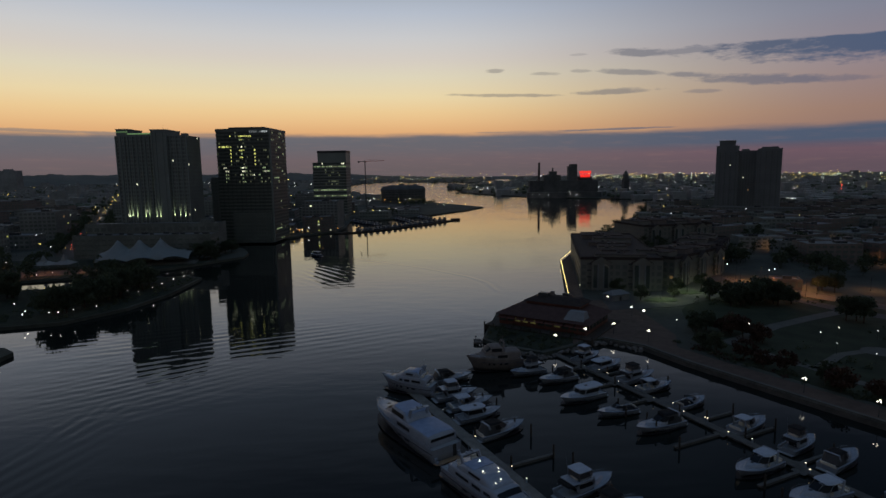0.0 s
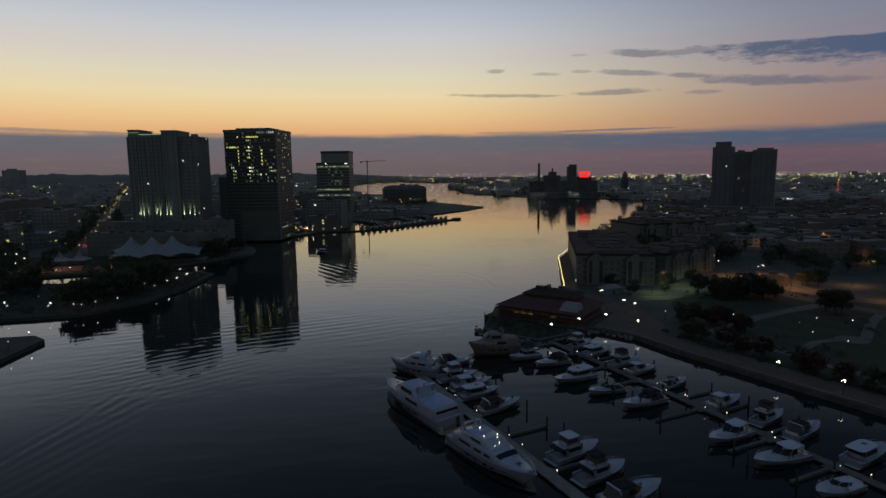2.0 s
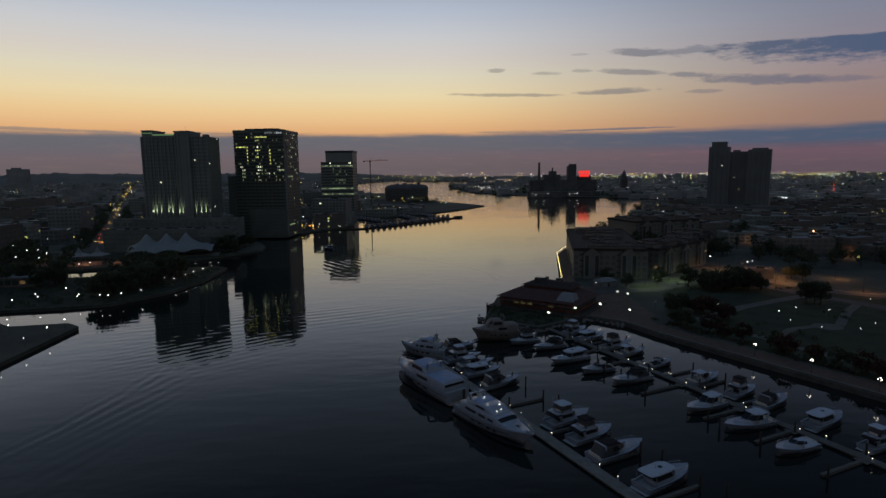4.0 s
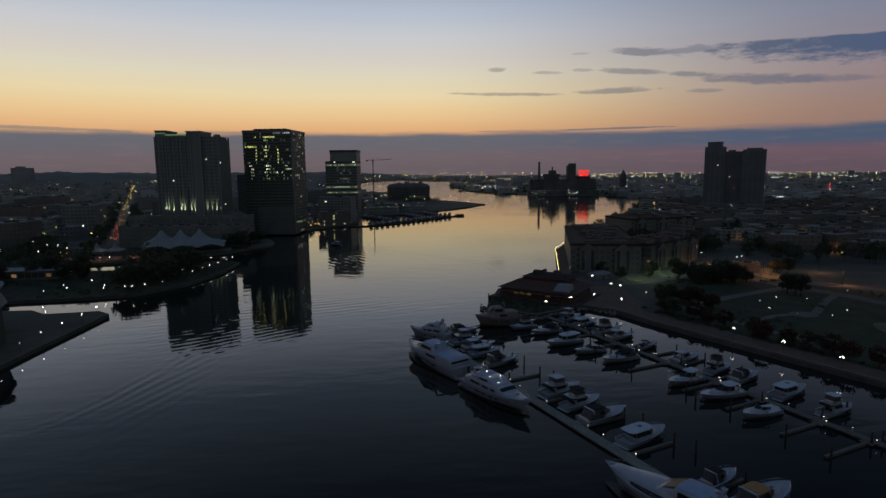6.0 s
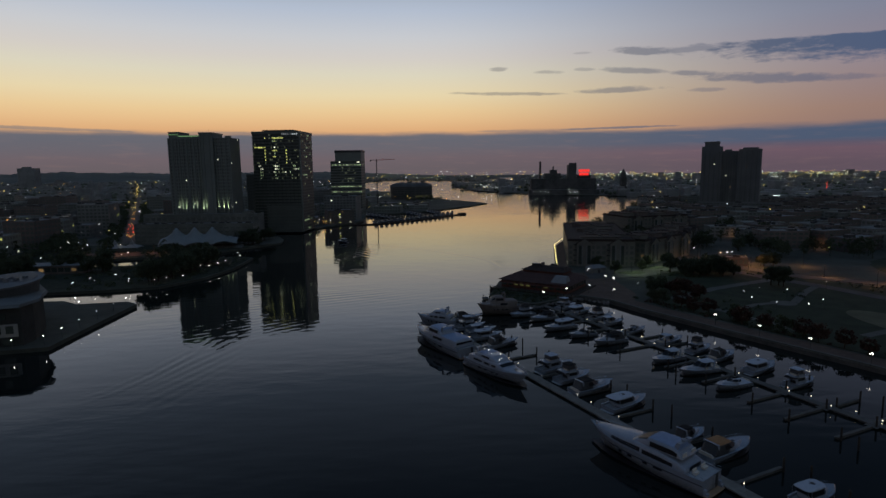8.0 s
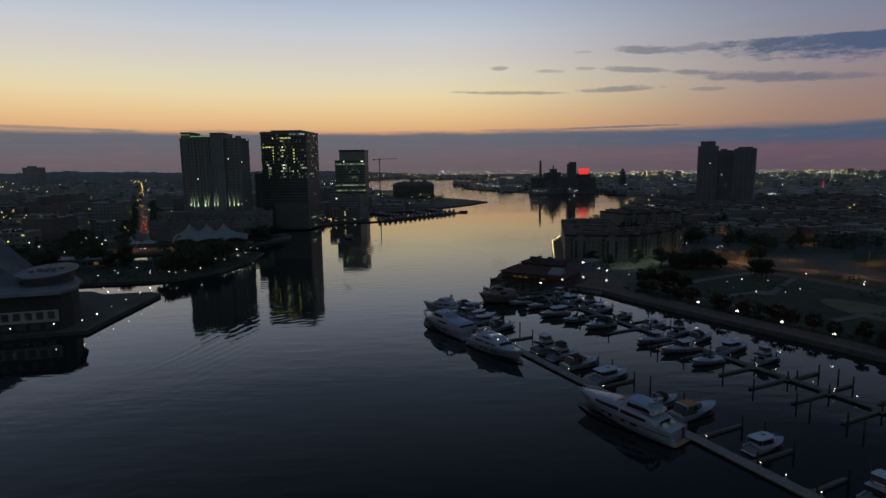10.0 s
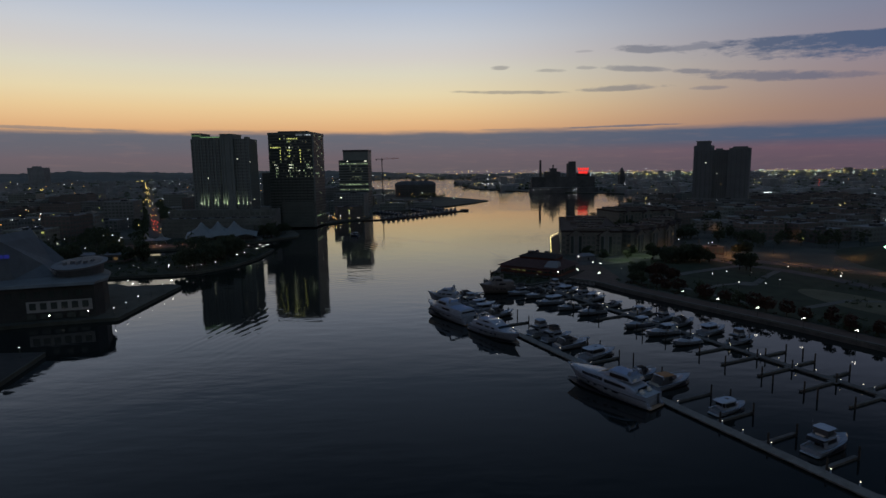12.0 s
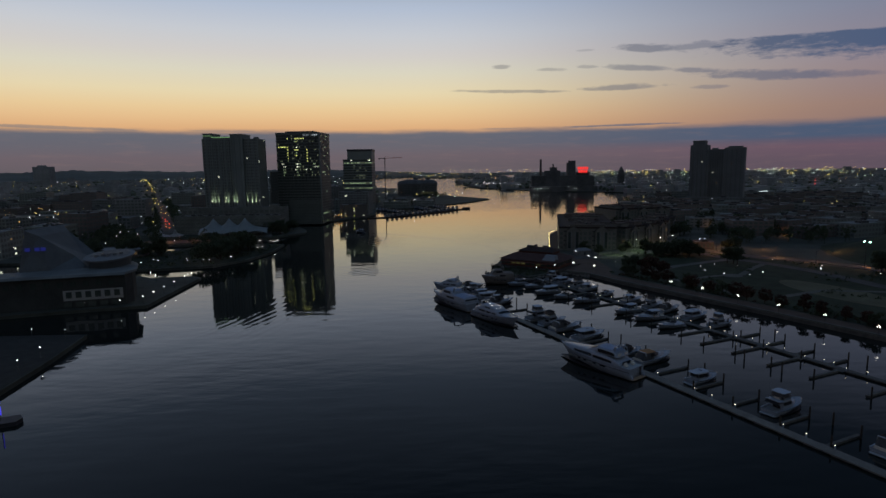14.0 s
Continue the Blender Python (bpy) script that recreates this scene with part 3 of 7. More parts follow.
def hill(name, cx, cy, rx, ry, h, mat, label, turn=0.0, n=28):
    s = Shape()
    c, sn = math.cos(turn), math.sin(turn)
    for j in range(n + 1):
        for i in range(n + 1):
            u, w = 2 * i / n - 1, 2 * j / n - 1
            r = min(1.0, math.hypot(u, w))
            z = h * (0.5 + 0.5 * math.cos(math.pi * min(1, max(0, (r - 0.35) / 0.65)))) * (1 + 0.15 * noise.noise((u * 2, w * 2, h))) if r < 1 else -0.4
            s.v.append((cx + u * rx * c - w * ry * sn, cy + u * rx * sn + w * ry * c, LAND + z))
    s.f = [(j * (n + 1) + i, j * (n + 1) + i + 1, (j + 1) * (n + 1) + i + 1, (j + 1) * (n + 1) + i) for j in range(n) for i in range(n)]
    return solo(name, s, mat, label, "hill", kind="structure", smooth=True)


hill("grass_hill", 345, 175, 95, 120, 21, GRASS, "steep grassy hill beside the park", 0.3)


def ridge():
    """Low hills that close the horizon, higher to the north."""
    s = Shape()
    n = 900
    for j, (rad, f) in enumerate(((3900, 0.0), (4300, 0.6), (4600, 1.0), (4750, 0.5))):
        for i in range(n + 1):
            a = math.radians(-75 + 150 * i / n)
            t = i / n
            base = 12 + 56 / (1 + math.exp((a + 0.07) * 16))
            z = base * (0.9 + 0.3 * noise.noise((i * 0.02, 0.3, 1.0)) + 0.12 * noise.noise((i * 0.13, 2.3, 1.0))) + 5.0 * noise.noise((i * 0.41, 7.1, 1.0)) + 3.5 * noise.noise((i * 1.7, 4.4, 1.0))
            s.v.append((rad * math.sin(a), rad * math.cos(a), LAND + f * z - (0 if f else 2)))
    s.f = [(j * (n + 1) + i, j * (n + 1) + i + 1, (j + 1) * (n + 1) + i + 1, (j + 1) * (n + 1) + i) for j in range(3) for i in range(n)]
    return s


solo("distant_ridge", ridge(), FARLAND, "low wooded ridge along the horizon", "hills", kind="structure", smooth=True)

# ---- lamps ----
def globe_lamp(name, label, tall, globes, r, glow_mat):
    root = thing(name, label, "street lamp")
    part("pole", Shape().tube((0, 0, 0), (0, 0, 0.5), 0.16, 0.1, 8).tube((0, 0, 0.5), (0, 0, tall), 0.08, 0.05, 8), DARKMETAL, root)
    spots = [(0, 0)] if globes == 1 else [(0.5, 0), (-0.25, 0.43), (-0.25, -0.43)]
    if globes > 1:
        for x, y in spots:
            part("arm", Shape().tube((0, 0, tall - 0.45), (x, y, tall - 0.05), 0.03, n=5), DARKMETAL, root)
        spots.append((0, 0))
    for x, y in spots:
        z = tall + (0.4 if globes > 1 and (x, y) == (0, 0) else 0)
        part("globe", Shape().ball((x, y, z + r * 0.8), r, 10, 6), glow_mat, root, "glowing white lamp globe", smooth=True)
        part("cap", Shape().tube((x, y, z + r * 1.75), (x, y, z + r * 1.95), r * 0.5, 0.02, 8), DARKMETAL, root)
    if globes > 1:
        part("finial_stem", Shape().tube((0, 0, tall), (0, 0, tall + 0.4), 0.04, n=6), DARKMETAL, root)
    return root


def spread(proto, places, z=LAND, turn=0.0):
    """Puts a thing at the first place and copies of it at the others."""
    for i, (x, y) in enumerate(places):
        m = pose(x, y, z, 0, 0, turn)
        if i == 0:
            proto.matrix_basis = m
        else:
            copy_thing(proto, m)


twin = tagged(globe_lamp("street_lamp", "promenade lamp with a cluster of four globes", 3.8, 4, 0.13, LAMPWHITE), group="promenade lamps")
spread(twin, [(106.2, 138.4), (113.4, 121.8), (120.4, 105), (127.4, 88), (134.1, 70.7), (140.7, 53.6), (149, 34), (157, 16), (166, -4)], 1.6, 24)
spread(copy_thing(twin, Matrix()), [(50.9, 187.9), (63.6, 194.5), (76.1, 200), (84.6, 188.9), (92.7, 224.2), (95.1, 218), (90.2, 245.5)], LAND, 24)
single = tagged(globe_lamp("park_lamp", "single-globe park lamp on a slim pole", 3.4, 1, 0.125, LAMPPARK), group="park lamps")
spread(single, [(143.3, 181.9), (139, 168.7), (154, 187), (143.6, 158), (164.5, 182), (154.9, 154), (166.3, 160.7), (194.6, 196.5), (207.7, 172.6), (221.2, 148.2), (102.3, 204.5), (117.4, 210.6), (126, 196)])
pierlamp = tagged(globe_lamp("pier_lamp", "single-globe lamp along the pier edge", 3.4, 1, 0.13, LAMPPIER), group="pier lamps")
spread(pierlamp, [(-179, 268), (-165, 253), (-162, 246), (-153, 249), (-149, 248.6), (-145, 253), (-138, 258.5), (-213, 358), (-166, 327), (-141, 295), (-134, 291), (-148, 337),
                  (-132, 302), (-130.4, 311), (-140, 343), (-129, 323), (-132, 346), (-127, 334), (-126, 344), (-163, 128), (-151, 134), (-143, 139), (-142.5, 149), (-143, 162),
                  (-142.7, 175), (-142.8, 189), (-143, 201), (-189, 242), (-187, 256), (-181, 248), (-167, 204), (-160, 194), (-142.6, 62), (-141.5, 49), (-147, 84), (-160, 86)])


lr = random.Random(77)
streetlamp = tagged(globe_lamp("street_lamp", "tall single-globe street lamp among the trees", 8.5, 1, 0.17, LAMPPARK), group="north shore street lamps")
spread(streetlamp, [(lr.uniform(-330, -165), lr.uniform(285, 385)) for _ in range(16)] + [(lr.uniform(-420, -262), lr.uniform(385, 470)) for _ in range(16)])


def cobra_lamp(name="road_lamp", label="tall road lamp with an orange sodium light", group="road lamps", glow_mat=None):
    root = thing(name, label, "street lamp", group=group)
    part("pole", Shape().tube((0, 0, 0), (0, 0, 7.5), 0.12, 0.07, 8), DARKMETAL, root)
    part("arm", Shape().tube((0, 0, 7.4), (1.6, 0, 7.9), 0.05), DARKMETAL, root)
    part("lamp_head", Shape().frustum([(1.3, -0.18), (2.2, -0.18), (2.2, 0.18), (1.3, 0.18)], 7.85, [(1.4, -0.1), (2.1, -0.1), (2.1, 0.1), (1.4, 0.1)], 8.05), DARKMETAL, root)
    part("lens", Shape().add([(1.4, -0.13, 7.84), (1.4, 0.13, 7.84), (2.1, 0.13, 7.84), (2.1, -0.13, 7.84)], [(0, 1, 2, 3)]), glow_mat or LAMPWARM, root, "glowing lamp lens")
    return root


spread(cobra_lamp(), [(166, 322), (180, 296), (178, 268), (194, 252), (214, 224), (224, 200), (240, 182), (150, 352), (236, 164), (191, 291), (226, 258), (262, 236), (292, 330), (270, 400), (330, 420), (187, 250), (196, 262), (176, 285), (199, 272), (-246, 366), (-226, 372), (-204, 380)])
spread(cobra_lamp("parking_lamp", "parking lamp with a greenish-white light", "parking lamps", POOLGLOW), [(137.8, 266.7), (160.6, 276.7), (117.6, 251.4)])
mast = thing("floodlight_mast", "tall mast with two greenish-white floodlights", "floodlight", pose(251.6, 195.8, LAND))
part("pole", Shape().tube((0, 0, 0), (0, 0, 13), 0.2, 0.12, 8), DARKMETAL, mast)
part("crossbar", Shape().tube((-1.2, 0.3, 13), (1.6, -0.5, 12.8), 0.07), DARKMETAL, mast)
for x, y, z in ((-1.2, 0.3, 13.3), (1.6, -0.6, 12.8)):
    part("floodlight", Shape().ball((x, y, z), 0.5, 10, 6, 0.8), FLOODGLOW, mast, "greenish-white glowing floodlight", smooth=True)

# ---- string lights along the boardwalk edge ----
rail = thing("boardwalk_railing", "boardwalk railing hung with yellow string lights", "railing")
line = [(76, 258), (103, 370), (122, 410)]
post, wire, bulbs = Shape(), Shape(), Shape()
for (ax, ay), (bx, by) in zip(line, line[1:]):
    d = math.hypot(bx - ax, by - ay)
    for i in range(int(d / 4.4)):
        s = i * 4.4 / d
        x, y = ax + (bx - ax) * s, ay + (by - ay) * s
        part("post", Shape().tube((x, y, 2.0), (x, y, 3.3), 0.05), DARKMETAL, rail)
        bulbs.ball((x, y, 3.2), 0.26, 6, 4)
    wire.tube((ax, ay, 3.25), (bx, by, 3.25), 0.05)
    wire.tube((ax, ay, 2.6), (bx, by, 2.6), 0.04)
part("top_rail", wire, DARKMETAL, rail)
tagged(part("string_lights", bulbs, STRINGGLOW, rail, "string of glowing yellow bulbs"), kind="stuff")

# ---- marina: docks, piles, lights ----
def on_line(a, b, s, off=0.0):
    d = math.hypot(b[0] - a[0], b[1] - a[1])
    ux, uy = (b[0] - a[0]) / d, (b[1] - a[1]) / d
    return a[0] + ux * s - uy * off, a[1] + uy * s + ux * off


DOCKS = {"A": ((-5.5, 168.0), (112, -126.0), 2.7), "B": ((49.5, 182.5), (150.0, -80.0), 2.1)}


def dock(a, b, width, fingers, label, deck):
    """A floating dock: planked deck, edge beams, floats, and fingers at its sides, as one thing."""
    root = thing("floating_dock", label, "dock")
    ang = math.atan2(b[1] - a[1], b[0] - a[0])
    L = math.hypot(b[0] - a[0], b[1] - a[1])
    root.matrix_basis = Matrix.Translation((a[0], a[1], 0)) @ Matrix.Rotation(ang, 4, "Z")
    n = int(L / 6)
    for i in range(n):
        x0, x1 = L * i / n + 0.02, L * (i + 1) / n - 0.02
        part("deck_section", Shape().box(x0, x1, -width / 2, width / 2, 0.42, 0.62), deck, root)
    part("edge_beam", Shape().box(0, L, -width / 2 - 0.14, -width / 2, 0.34, 0.63).box(0, L, width / 2, width / 2 + 0.14, 0.34, 0.6), deck, root)
    fl = Shape()
    for i in range(n):
        fl.box(L * (i + 0.2) / n, L * (i + 0.8) / n, -width / 2 + 0.2, width / 2 - 0.2, -0.4, 0.42)
    tagged(part("flotation", fl, DARKMETAL, root), kind="stuff")
    for s, side, long in fingers:
        y0, y1 = (width / 2 + 0.15, width / 2 + long) if side > 0 else (-width / 2 - long, -width / 2 - 0.15)
        part("finger", Shape().box(s - 0.42, s + 0.42, y0, y1, 0.4, 0.56).box(s - 0.4, s + 0.4, min(y0, y1) + 0.3, max(y0, y1) - 0.3, -0.3, 0.38)
             .frustum([(s - 1.5, y0 if side > 0 else y1 - 1.2), (s + 1.5, y0 if side > 0 else y1 - 1.2), (s + 1.5, y0 + 0.05 if side > 0 else y1), (s - 1.5, y0 + 0.05 if side > 0 else y1)], 0.38,
                      [(s - 0.5, y0 + 0.6 if side > 0 else y1 - 0.6), (s + 0.5, y0 + 0.6 if side > 0 else y1 - 0.6), (s + 1.5, y0 + 0.05 if side > 0 else y1), (s - 1.5, y0 + 0.05 if side > 0 else y1)], 0.57), PLANK, root)
    return root


def along(key, x, y):
    (ax, ay), (bx, by), _ = DOCKS[key]
    d = math.hypot(bx - ax, by - ay)
    return ((x - ax) * (bx - ax) + (y - ay) * (by - ay)) / d


# fingers: the dock's side and where along it, each at a known spot
FA = [(along("A", x, y), 1, n) for x, y, n in ((8, 140, 13), (13.5, 123.5, 12), (20.5, 109.5, 12), (26, 92, 12), (33, 77, 13), (38, 62, 13), (44, 45, 13), (51, 30, 14), (58, 18.4, 13), (63.8, 7.3, 11), (69, -4.4, 12), (74.2, -15, 12), (81, -33, 12), (87, -48, 12), (94, -66, 12))]
FBL = [(along("B", x, y), -1, n) for x, y, n in ((53, 168, 12), (57, 153, 13), (61, 140, 12), (66, 131, 12), (71.3, 119.1, 15), (78, 101, 13), (84, 88, 13), (90, 73.5, 14), (95.8, 63.7, 15.5), (99.5, 52.5, 14.5), (104.3, 40.3, 15), (108.5, 28.4, 14), (114, 14, 14), (121, -3, 14), (127, -20, 14))]
FBR = [(along("B", x, y), 1, n) for x, y, n in ((56, 160, 11), (62, 147, 11), (71.3, 127, 10.5), (74, 116.5, 11.5), (80, 104, 11), (86, 89, 11), (91.5, 76, 11), (97, 63.5, 11), (102, 54.4, 10), (107.3, 44.6, 9), (111.4, 34.7, 9), (118, 18, 10), (124, 2, 10))]
fa = [(s, 1, n) for s, _, n in FA]
dock(*DOCKS["A"], fa, "long pale grey timber floating dock with side fingers", PALEPLANK)
dock(*DOCKS["B"], [(s, -1, n) for s, _, n in FBL] + [(s, 1, n) for s, _, n in FBR], "grey timber floating dock with fingers on both sides", PLANK)


def pile():
    root = thing("mooring_pile", "dark timber mooring pile standing in the water", "pile", group="mooring piles")
    part("shaft", Shape().tube((0, 0, -3), (0, 0, 3.0), 0.25, 0.22, 8), PILEWOOD, root)
    part("cap", Shape().tube((0, 0, 3.0), (0, 0, 3.3), 0.27, 0.02, 8), PILEWOOD, root)
    return root


def finger_ends(key, fingers):
    (ax, ay), (bx, by), w = DOCKS[key]
    for s, side, long in fingers:
        for f, shift in ((w / 2 + long - 0.6, 0.85), (w / 2 + 0.5, 0.85)):
            if shift == 0.85 and f < 4 and rng.random() < 0.5:
                continue
            yield on_line((ax, ay), (bx, by), s + shift, side * f)
        if rng.random() < 0.45:
            yield on_line((ax, ay), (bx, by), s + 5.5, side * (w / 2 + long + 1))


# on a dock seen from its start, the positive side lies to the left: towards the land for both docks
spots = list(finger_ends("A", fa)) + list(finger_ends("B", [(s, -1, n) for s, _, n in FBL])) + list(finger_ends("B", [(s, 1, n) for s, _, n in FBR]))
spread(pile(), spots, 0.0)


def pedestal():
    root = thing("dock_pedestal", "small power pedestal with a light on the dock", "pedestal", group="dock pedestals")
    part("column", Shape().frustum([(-0.14, -0.14), (0.14, -0.14), (0.14, 0.14), (-0.14, 0.14)], 0, [(-0.11, -0.11), (0.11, -0.11), (0.11, 0.11), (-0.11, 0.11)], 0.85), GELCOAT, root)
    part("light", Shape().box(-0.07, 0.07, -0.07, 0.07, 0.86, 0.97), DOCKGLOW, root, "glowing yellow pedestal light")
    return root


ped = [on_line(DOCKS["B"][0], DOCKS["B"][1], s + 6.5, 0.95) for s, _, _ in FBL] + [on_line(DOCKS["A"][0], DOCKS["A"][1], s + 7.5, 1.25) for s, _, _ in fa[::2]] + [on_line(DOCKS["A"][0], DOCKS["A"][1], s + 2.0, 1.25) for s, _, _ in fa] + [on_line(DOCKS["B"][0], DOCKS["B"][1], s + 1.6, -0.95) for s, _, _ in FBL] + [on_line(DOCKS["B"][0], DOCKS["B"][1], s + 1.6, 0.95) for s, _, _ in FBR[::2]]
spread(pedestal(), ped, 0.62)


# ---- boats ----
def hull_shape(L, B, z0, z1, n=14, low=-0.5):
    """Outer skin of a motor boat from stern (x = 0) to bow (x = L), and the outline of its sheer."""
    s, rows = Shape(), []
    for i in range(n + 1):
        t = i / n
        b = B / 2 * (0.92 + 0.08 * math.sin(math.pi * min(1, t / 0.96)) if t < 0.48 else max(0.015, 1 - ((t - 0.48) / 0.52) ** 2.7))
        sheer = z0 + (z1 - z0) * t ** 1.7
        chine = 0.10 + 0.45 * t ** 3 * z1
        rows.append([(t * L * 0.86, 0, low * (1 - t ** 4)), (t * L * 0.91, b * (0.86 - 0.38 * t), chine), (t * L * 0.96, b * (0.95 - 0.1 * t), chine + (sheer - chine) * 0.55), (t * L, b, sheer)])
    m = len(rows[0])
    for row in rows:
        s.v += row + [(x, -y, z) for x, y, z in row[1:]]
    w = 2 * m - 1
    order = [m + j for j in range(m - 2, -1, -1)] + [0] + list(range(1, m))
    for i in range(n):
        for a, b in zip(order, order[1:]):
            s.f.append((i * w + a, i * w + b, (i + 1) * w + b, (i + 1) * w + a))
    s.f.append(tuple(order)[::-1])
    rim = [(x, y, z) for *_, (x, y, z) in rows]
    return s, rim


def deck_shape(rim, inset, drop, x0=None, x1=None):
    s = Shape()
    pts = [(x, max(0.0, y - inset), z - drop) for x, y, z in rim if (x0 is None or x >= x0) and (x1 is None or x <= x1)]
    for x, y, z in pts:
        s.v += [(x, y, z), (x, -y, z)]
    s.f = [(2 * i, 2 * i + 1, 2 * i + 3, 2 * i + 2) for i in range(len(pts) - 1)]
    return s


def plan(x0, x1, w, nose=0.0, tail=0.0, tip=0.5):
    """Outline of a cabin, anticlockwise: square at the stern, narrowing to the bow."""
    return [(x0, -w * (1 - tail)), (x1 - nose, -w), (x1, -w * tip), (x1, w * tip), (x1 - nose, w), (x0, w * (1 - tail))]


def rounded(pts, r=0.2):
    """An outline with its corners cut to short curves."""
    out, n = [], len(pts)
    for i in range(n):
        p, q, t = Vector(pts[i - 1]), Vector(pts[i]), Vector(pts[(i + 1) % n])
        a, b = q + (p - q) * r, q + (t - q) * r
        for f in (0.0, 0.5, 1.0):
            out.append(tuple(a * (1 - f) ** 2 + q * 2 * f * (1 - f) + b * f * f))
    return out


def cabin(low, z0, high, z1):
    """A moulded superstructure: rounded corners and a soft shoulder below the roof."""
    a, b = rounded(low), rounded(high)
    mid = [(p[0] + (q[0] - p[0]) * 0.88, p[1] + (q[1] - p[1]) * 0.88) for p, q in zip(a, b)]
    cx, cy = sum(p[0] for p in b) / len(b), sum(p[1] for p in b) / len(b)
    top = [(cx + (x - cx) * 0.95, cy + (y - cy) * 0.93) for x, y in b]
    zm = z0 + (z1 - z0) * 0.86
    s, n = Shape(), len(a)
    for ring, z in ((a, z0), (mid, zm), (top, z1)):
        s.v += [(x, y, z) for x, y in ring]
    for k in (0, n):
        s.f += [(k + i, k + (i + 1) % n, k + n + (i + 1) % n, k + n + i) for i in range(n)]
    s.f += [tuple(range(2 * n, 3 * n)), tuple(range(n - 1, -1, -1))]
    return s


def band(low, z0, high, z1, a, b, proud=0.02, skip=()):
    """A strip round a cabin between two fractions of its height, standing a little proud."""
    s = Shape()
    n = len(low)
    cx, cy = sum(p[0] for p in low) / n, sum(p[1] for p in low) / n

    def at(i, f):
        (x, y), (u, v) = low[i % n], high[i % n]
        x, y, z = x + (u - x) * f, y + (v - y) * f, z0 + (z1 - z0) * f
        d = math.hypot(x - cx, y - cy)
        return (x + (x - cx) / d * proud * 1.6, y + math.copysign(proud, y - cy), z)

    for i in range(n):
        if i in skip:
            continue
        p, q, r, t = at(i, a), at(i + 1, a), at(i + 1, b), at(i, b)
        # leave a slim pillar at each end
        e = 0.04
        mix = lambda u, v, f: tuple(c + (d - c) * f for c, d in zip(u, v))
        s.add([mix(p, q, e), mix(p, q, 1 - e), mix(t, r, 1 - e), mix(t, r, e)], [(0, 1, 2, 3)])
    return s


def panes(name, parent, label, mat, *args, **opts):
    """Each strip of a band as a part of its own."""
    skip = set(opts.pop("skip", ()))
    for i in range(len(args[0])):
        if i not in skip:
            part(name, band(*args, skip=set(range(len(args[0]))) - {i}, **opts), mat, parent, label)


def rails(rim, height, x0, x1, inset=0.12, every=2):
    s = Shape()
    for side in (1, -1):
        pts = [(x, side * max(0.0, y - inset), z) for x, y, z in rim if x0 <= x <= x1]
        for i, (x, y, z) in enumerate(pts):
            if i % every == 0:
                s.tube((x, y, z - 0.1), (x, y, z + height), 0.022, n=4)
        for p, q in zip(pts, pts[1:]):
            s.tube((p[0], p[1], p[2] + height), (q[0], q[1], q[2] + height), 0.025, n=4)
    return s


def seat(root, x, y, z, w=1.0, d=0.6, turn=1):
    s = Shape()
    s.box(x, x + d, y - w / 2, y + w / 2, z, z + 0.42)
    s.box(x - 0.15 if turn > 0 else x + d, x if turn > 0 else x + d + 0.15, y - w / 2, y + w / 2, z, z + 0.95)
    return part("seat", s, SEATING, root)


def section(st, x, v):
    """A point of a moulded superstructure: stations of x, foot, crown, half width at the foot and at the crown; v from the foot (0) to the middle line (1)."""
    for (xa, *pa), (xb, *pb) in zip(st, st[1:]):
        if xa <= x <= xb:
            break
    f = min(1.0, max(0.0, (x - xa) / (xb - xa)))
    zb, zt, wb, wt = (a + (b - a) * f for a, b in zip(pa, pb))
    h = zt - zb
    line = ((0.0, wb, zb), (0.42, wb + (wt - wb) * 0.35, zb + h * 0.66), (0.58, wb + (wt - wb) * 0.85, zb + h * 0.9), (0.7, wt * 0.86, zb + h * 0.98), (1.0, 0.0, zb + h * 1.04))
    for (va, ya, za), (vb, yb, zc) in zip(line, line[1:]):
        if va <= v <= vb:
            g = (v - va) / (vb - va)
            return x, ya + (yb - ya) * g, za + (zc - za) * g


def moulded(st, n=20):
    """A smooth superstructure over the stations, closed at its ends."""
    s = Shape()
    vs = (0.0, 0.21, 0.42, 0.5, 0.58, 0.64, 0.7, 0.85, 1.0)
    m = 2 * len(vs) - 1
    for i in range(n + 1):
        x = st[0][0] + (st[-1][0] - st[0][0]) * i / n
        half = [section(st, x, v) for v in vs]
        s.v += half + [(px, -py, pz) for px, py, pz in half[-2::-1]]
    s.f = [(i * m + a, (i + 1) * m + a, (i + 1) * m + a + 1, i * m + a + 1) for i in range(n) for a in range(m - 1)]
    s.f += [tuple(range(m)), tuple(n * m + a for a in range(m))[::-1]]
    return s


def glazing_strip(st, x0, x1, v0, v1, side, n=6, proud=0.035, lean=0.0):
    """A pane that follows the side of a moulded superstructure."""
    s = Shape()
    for i in range(n + 1):
        for v, push in ((v0, 0.0), (v1, lean)):
            x, y, z = section(st, x0 + (x1 - x0) * i / n + push, v)
            s.v.append((x, side * (y + proud), z + proud * 0.6))
    s.f = [(2 * i, 2 * i + 2, 2 * i + 3, 2 * i + 1) if side > 0 else (2 * i + 1, 2 * i + 3, 2 * i + 2, 2 * i) for i in range(n)]
    return s


def windscreen(st, x0, x1, v0, n=10, proud=0.04):
    """The raked front pane across a moulded superstructure."""
    s = Shape()
    for x in (x0, x1):
        for i in range(n + 1):
            t = 2 * i / n - 1
            px, py, pz = section(st, x, 1 - (1 - v0) * abs(t))
            s.v.append((px + proud, math.copysign(py, t), pz + proud))
    s.f = [(i, i + 1, n + 2 + i, n + 1 + i) for i in range(n)]
    return s


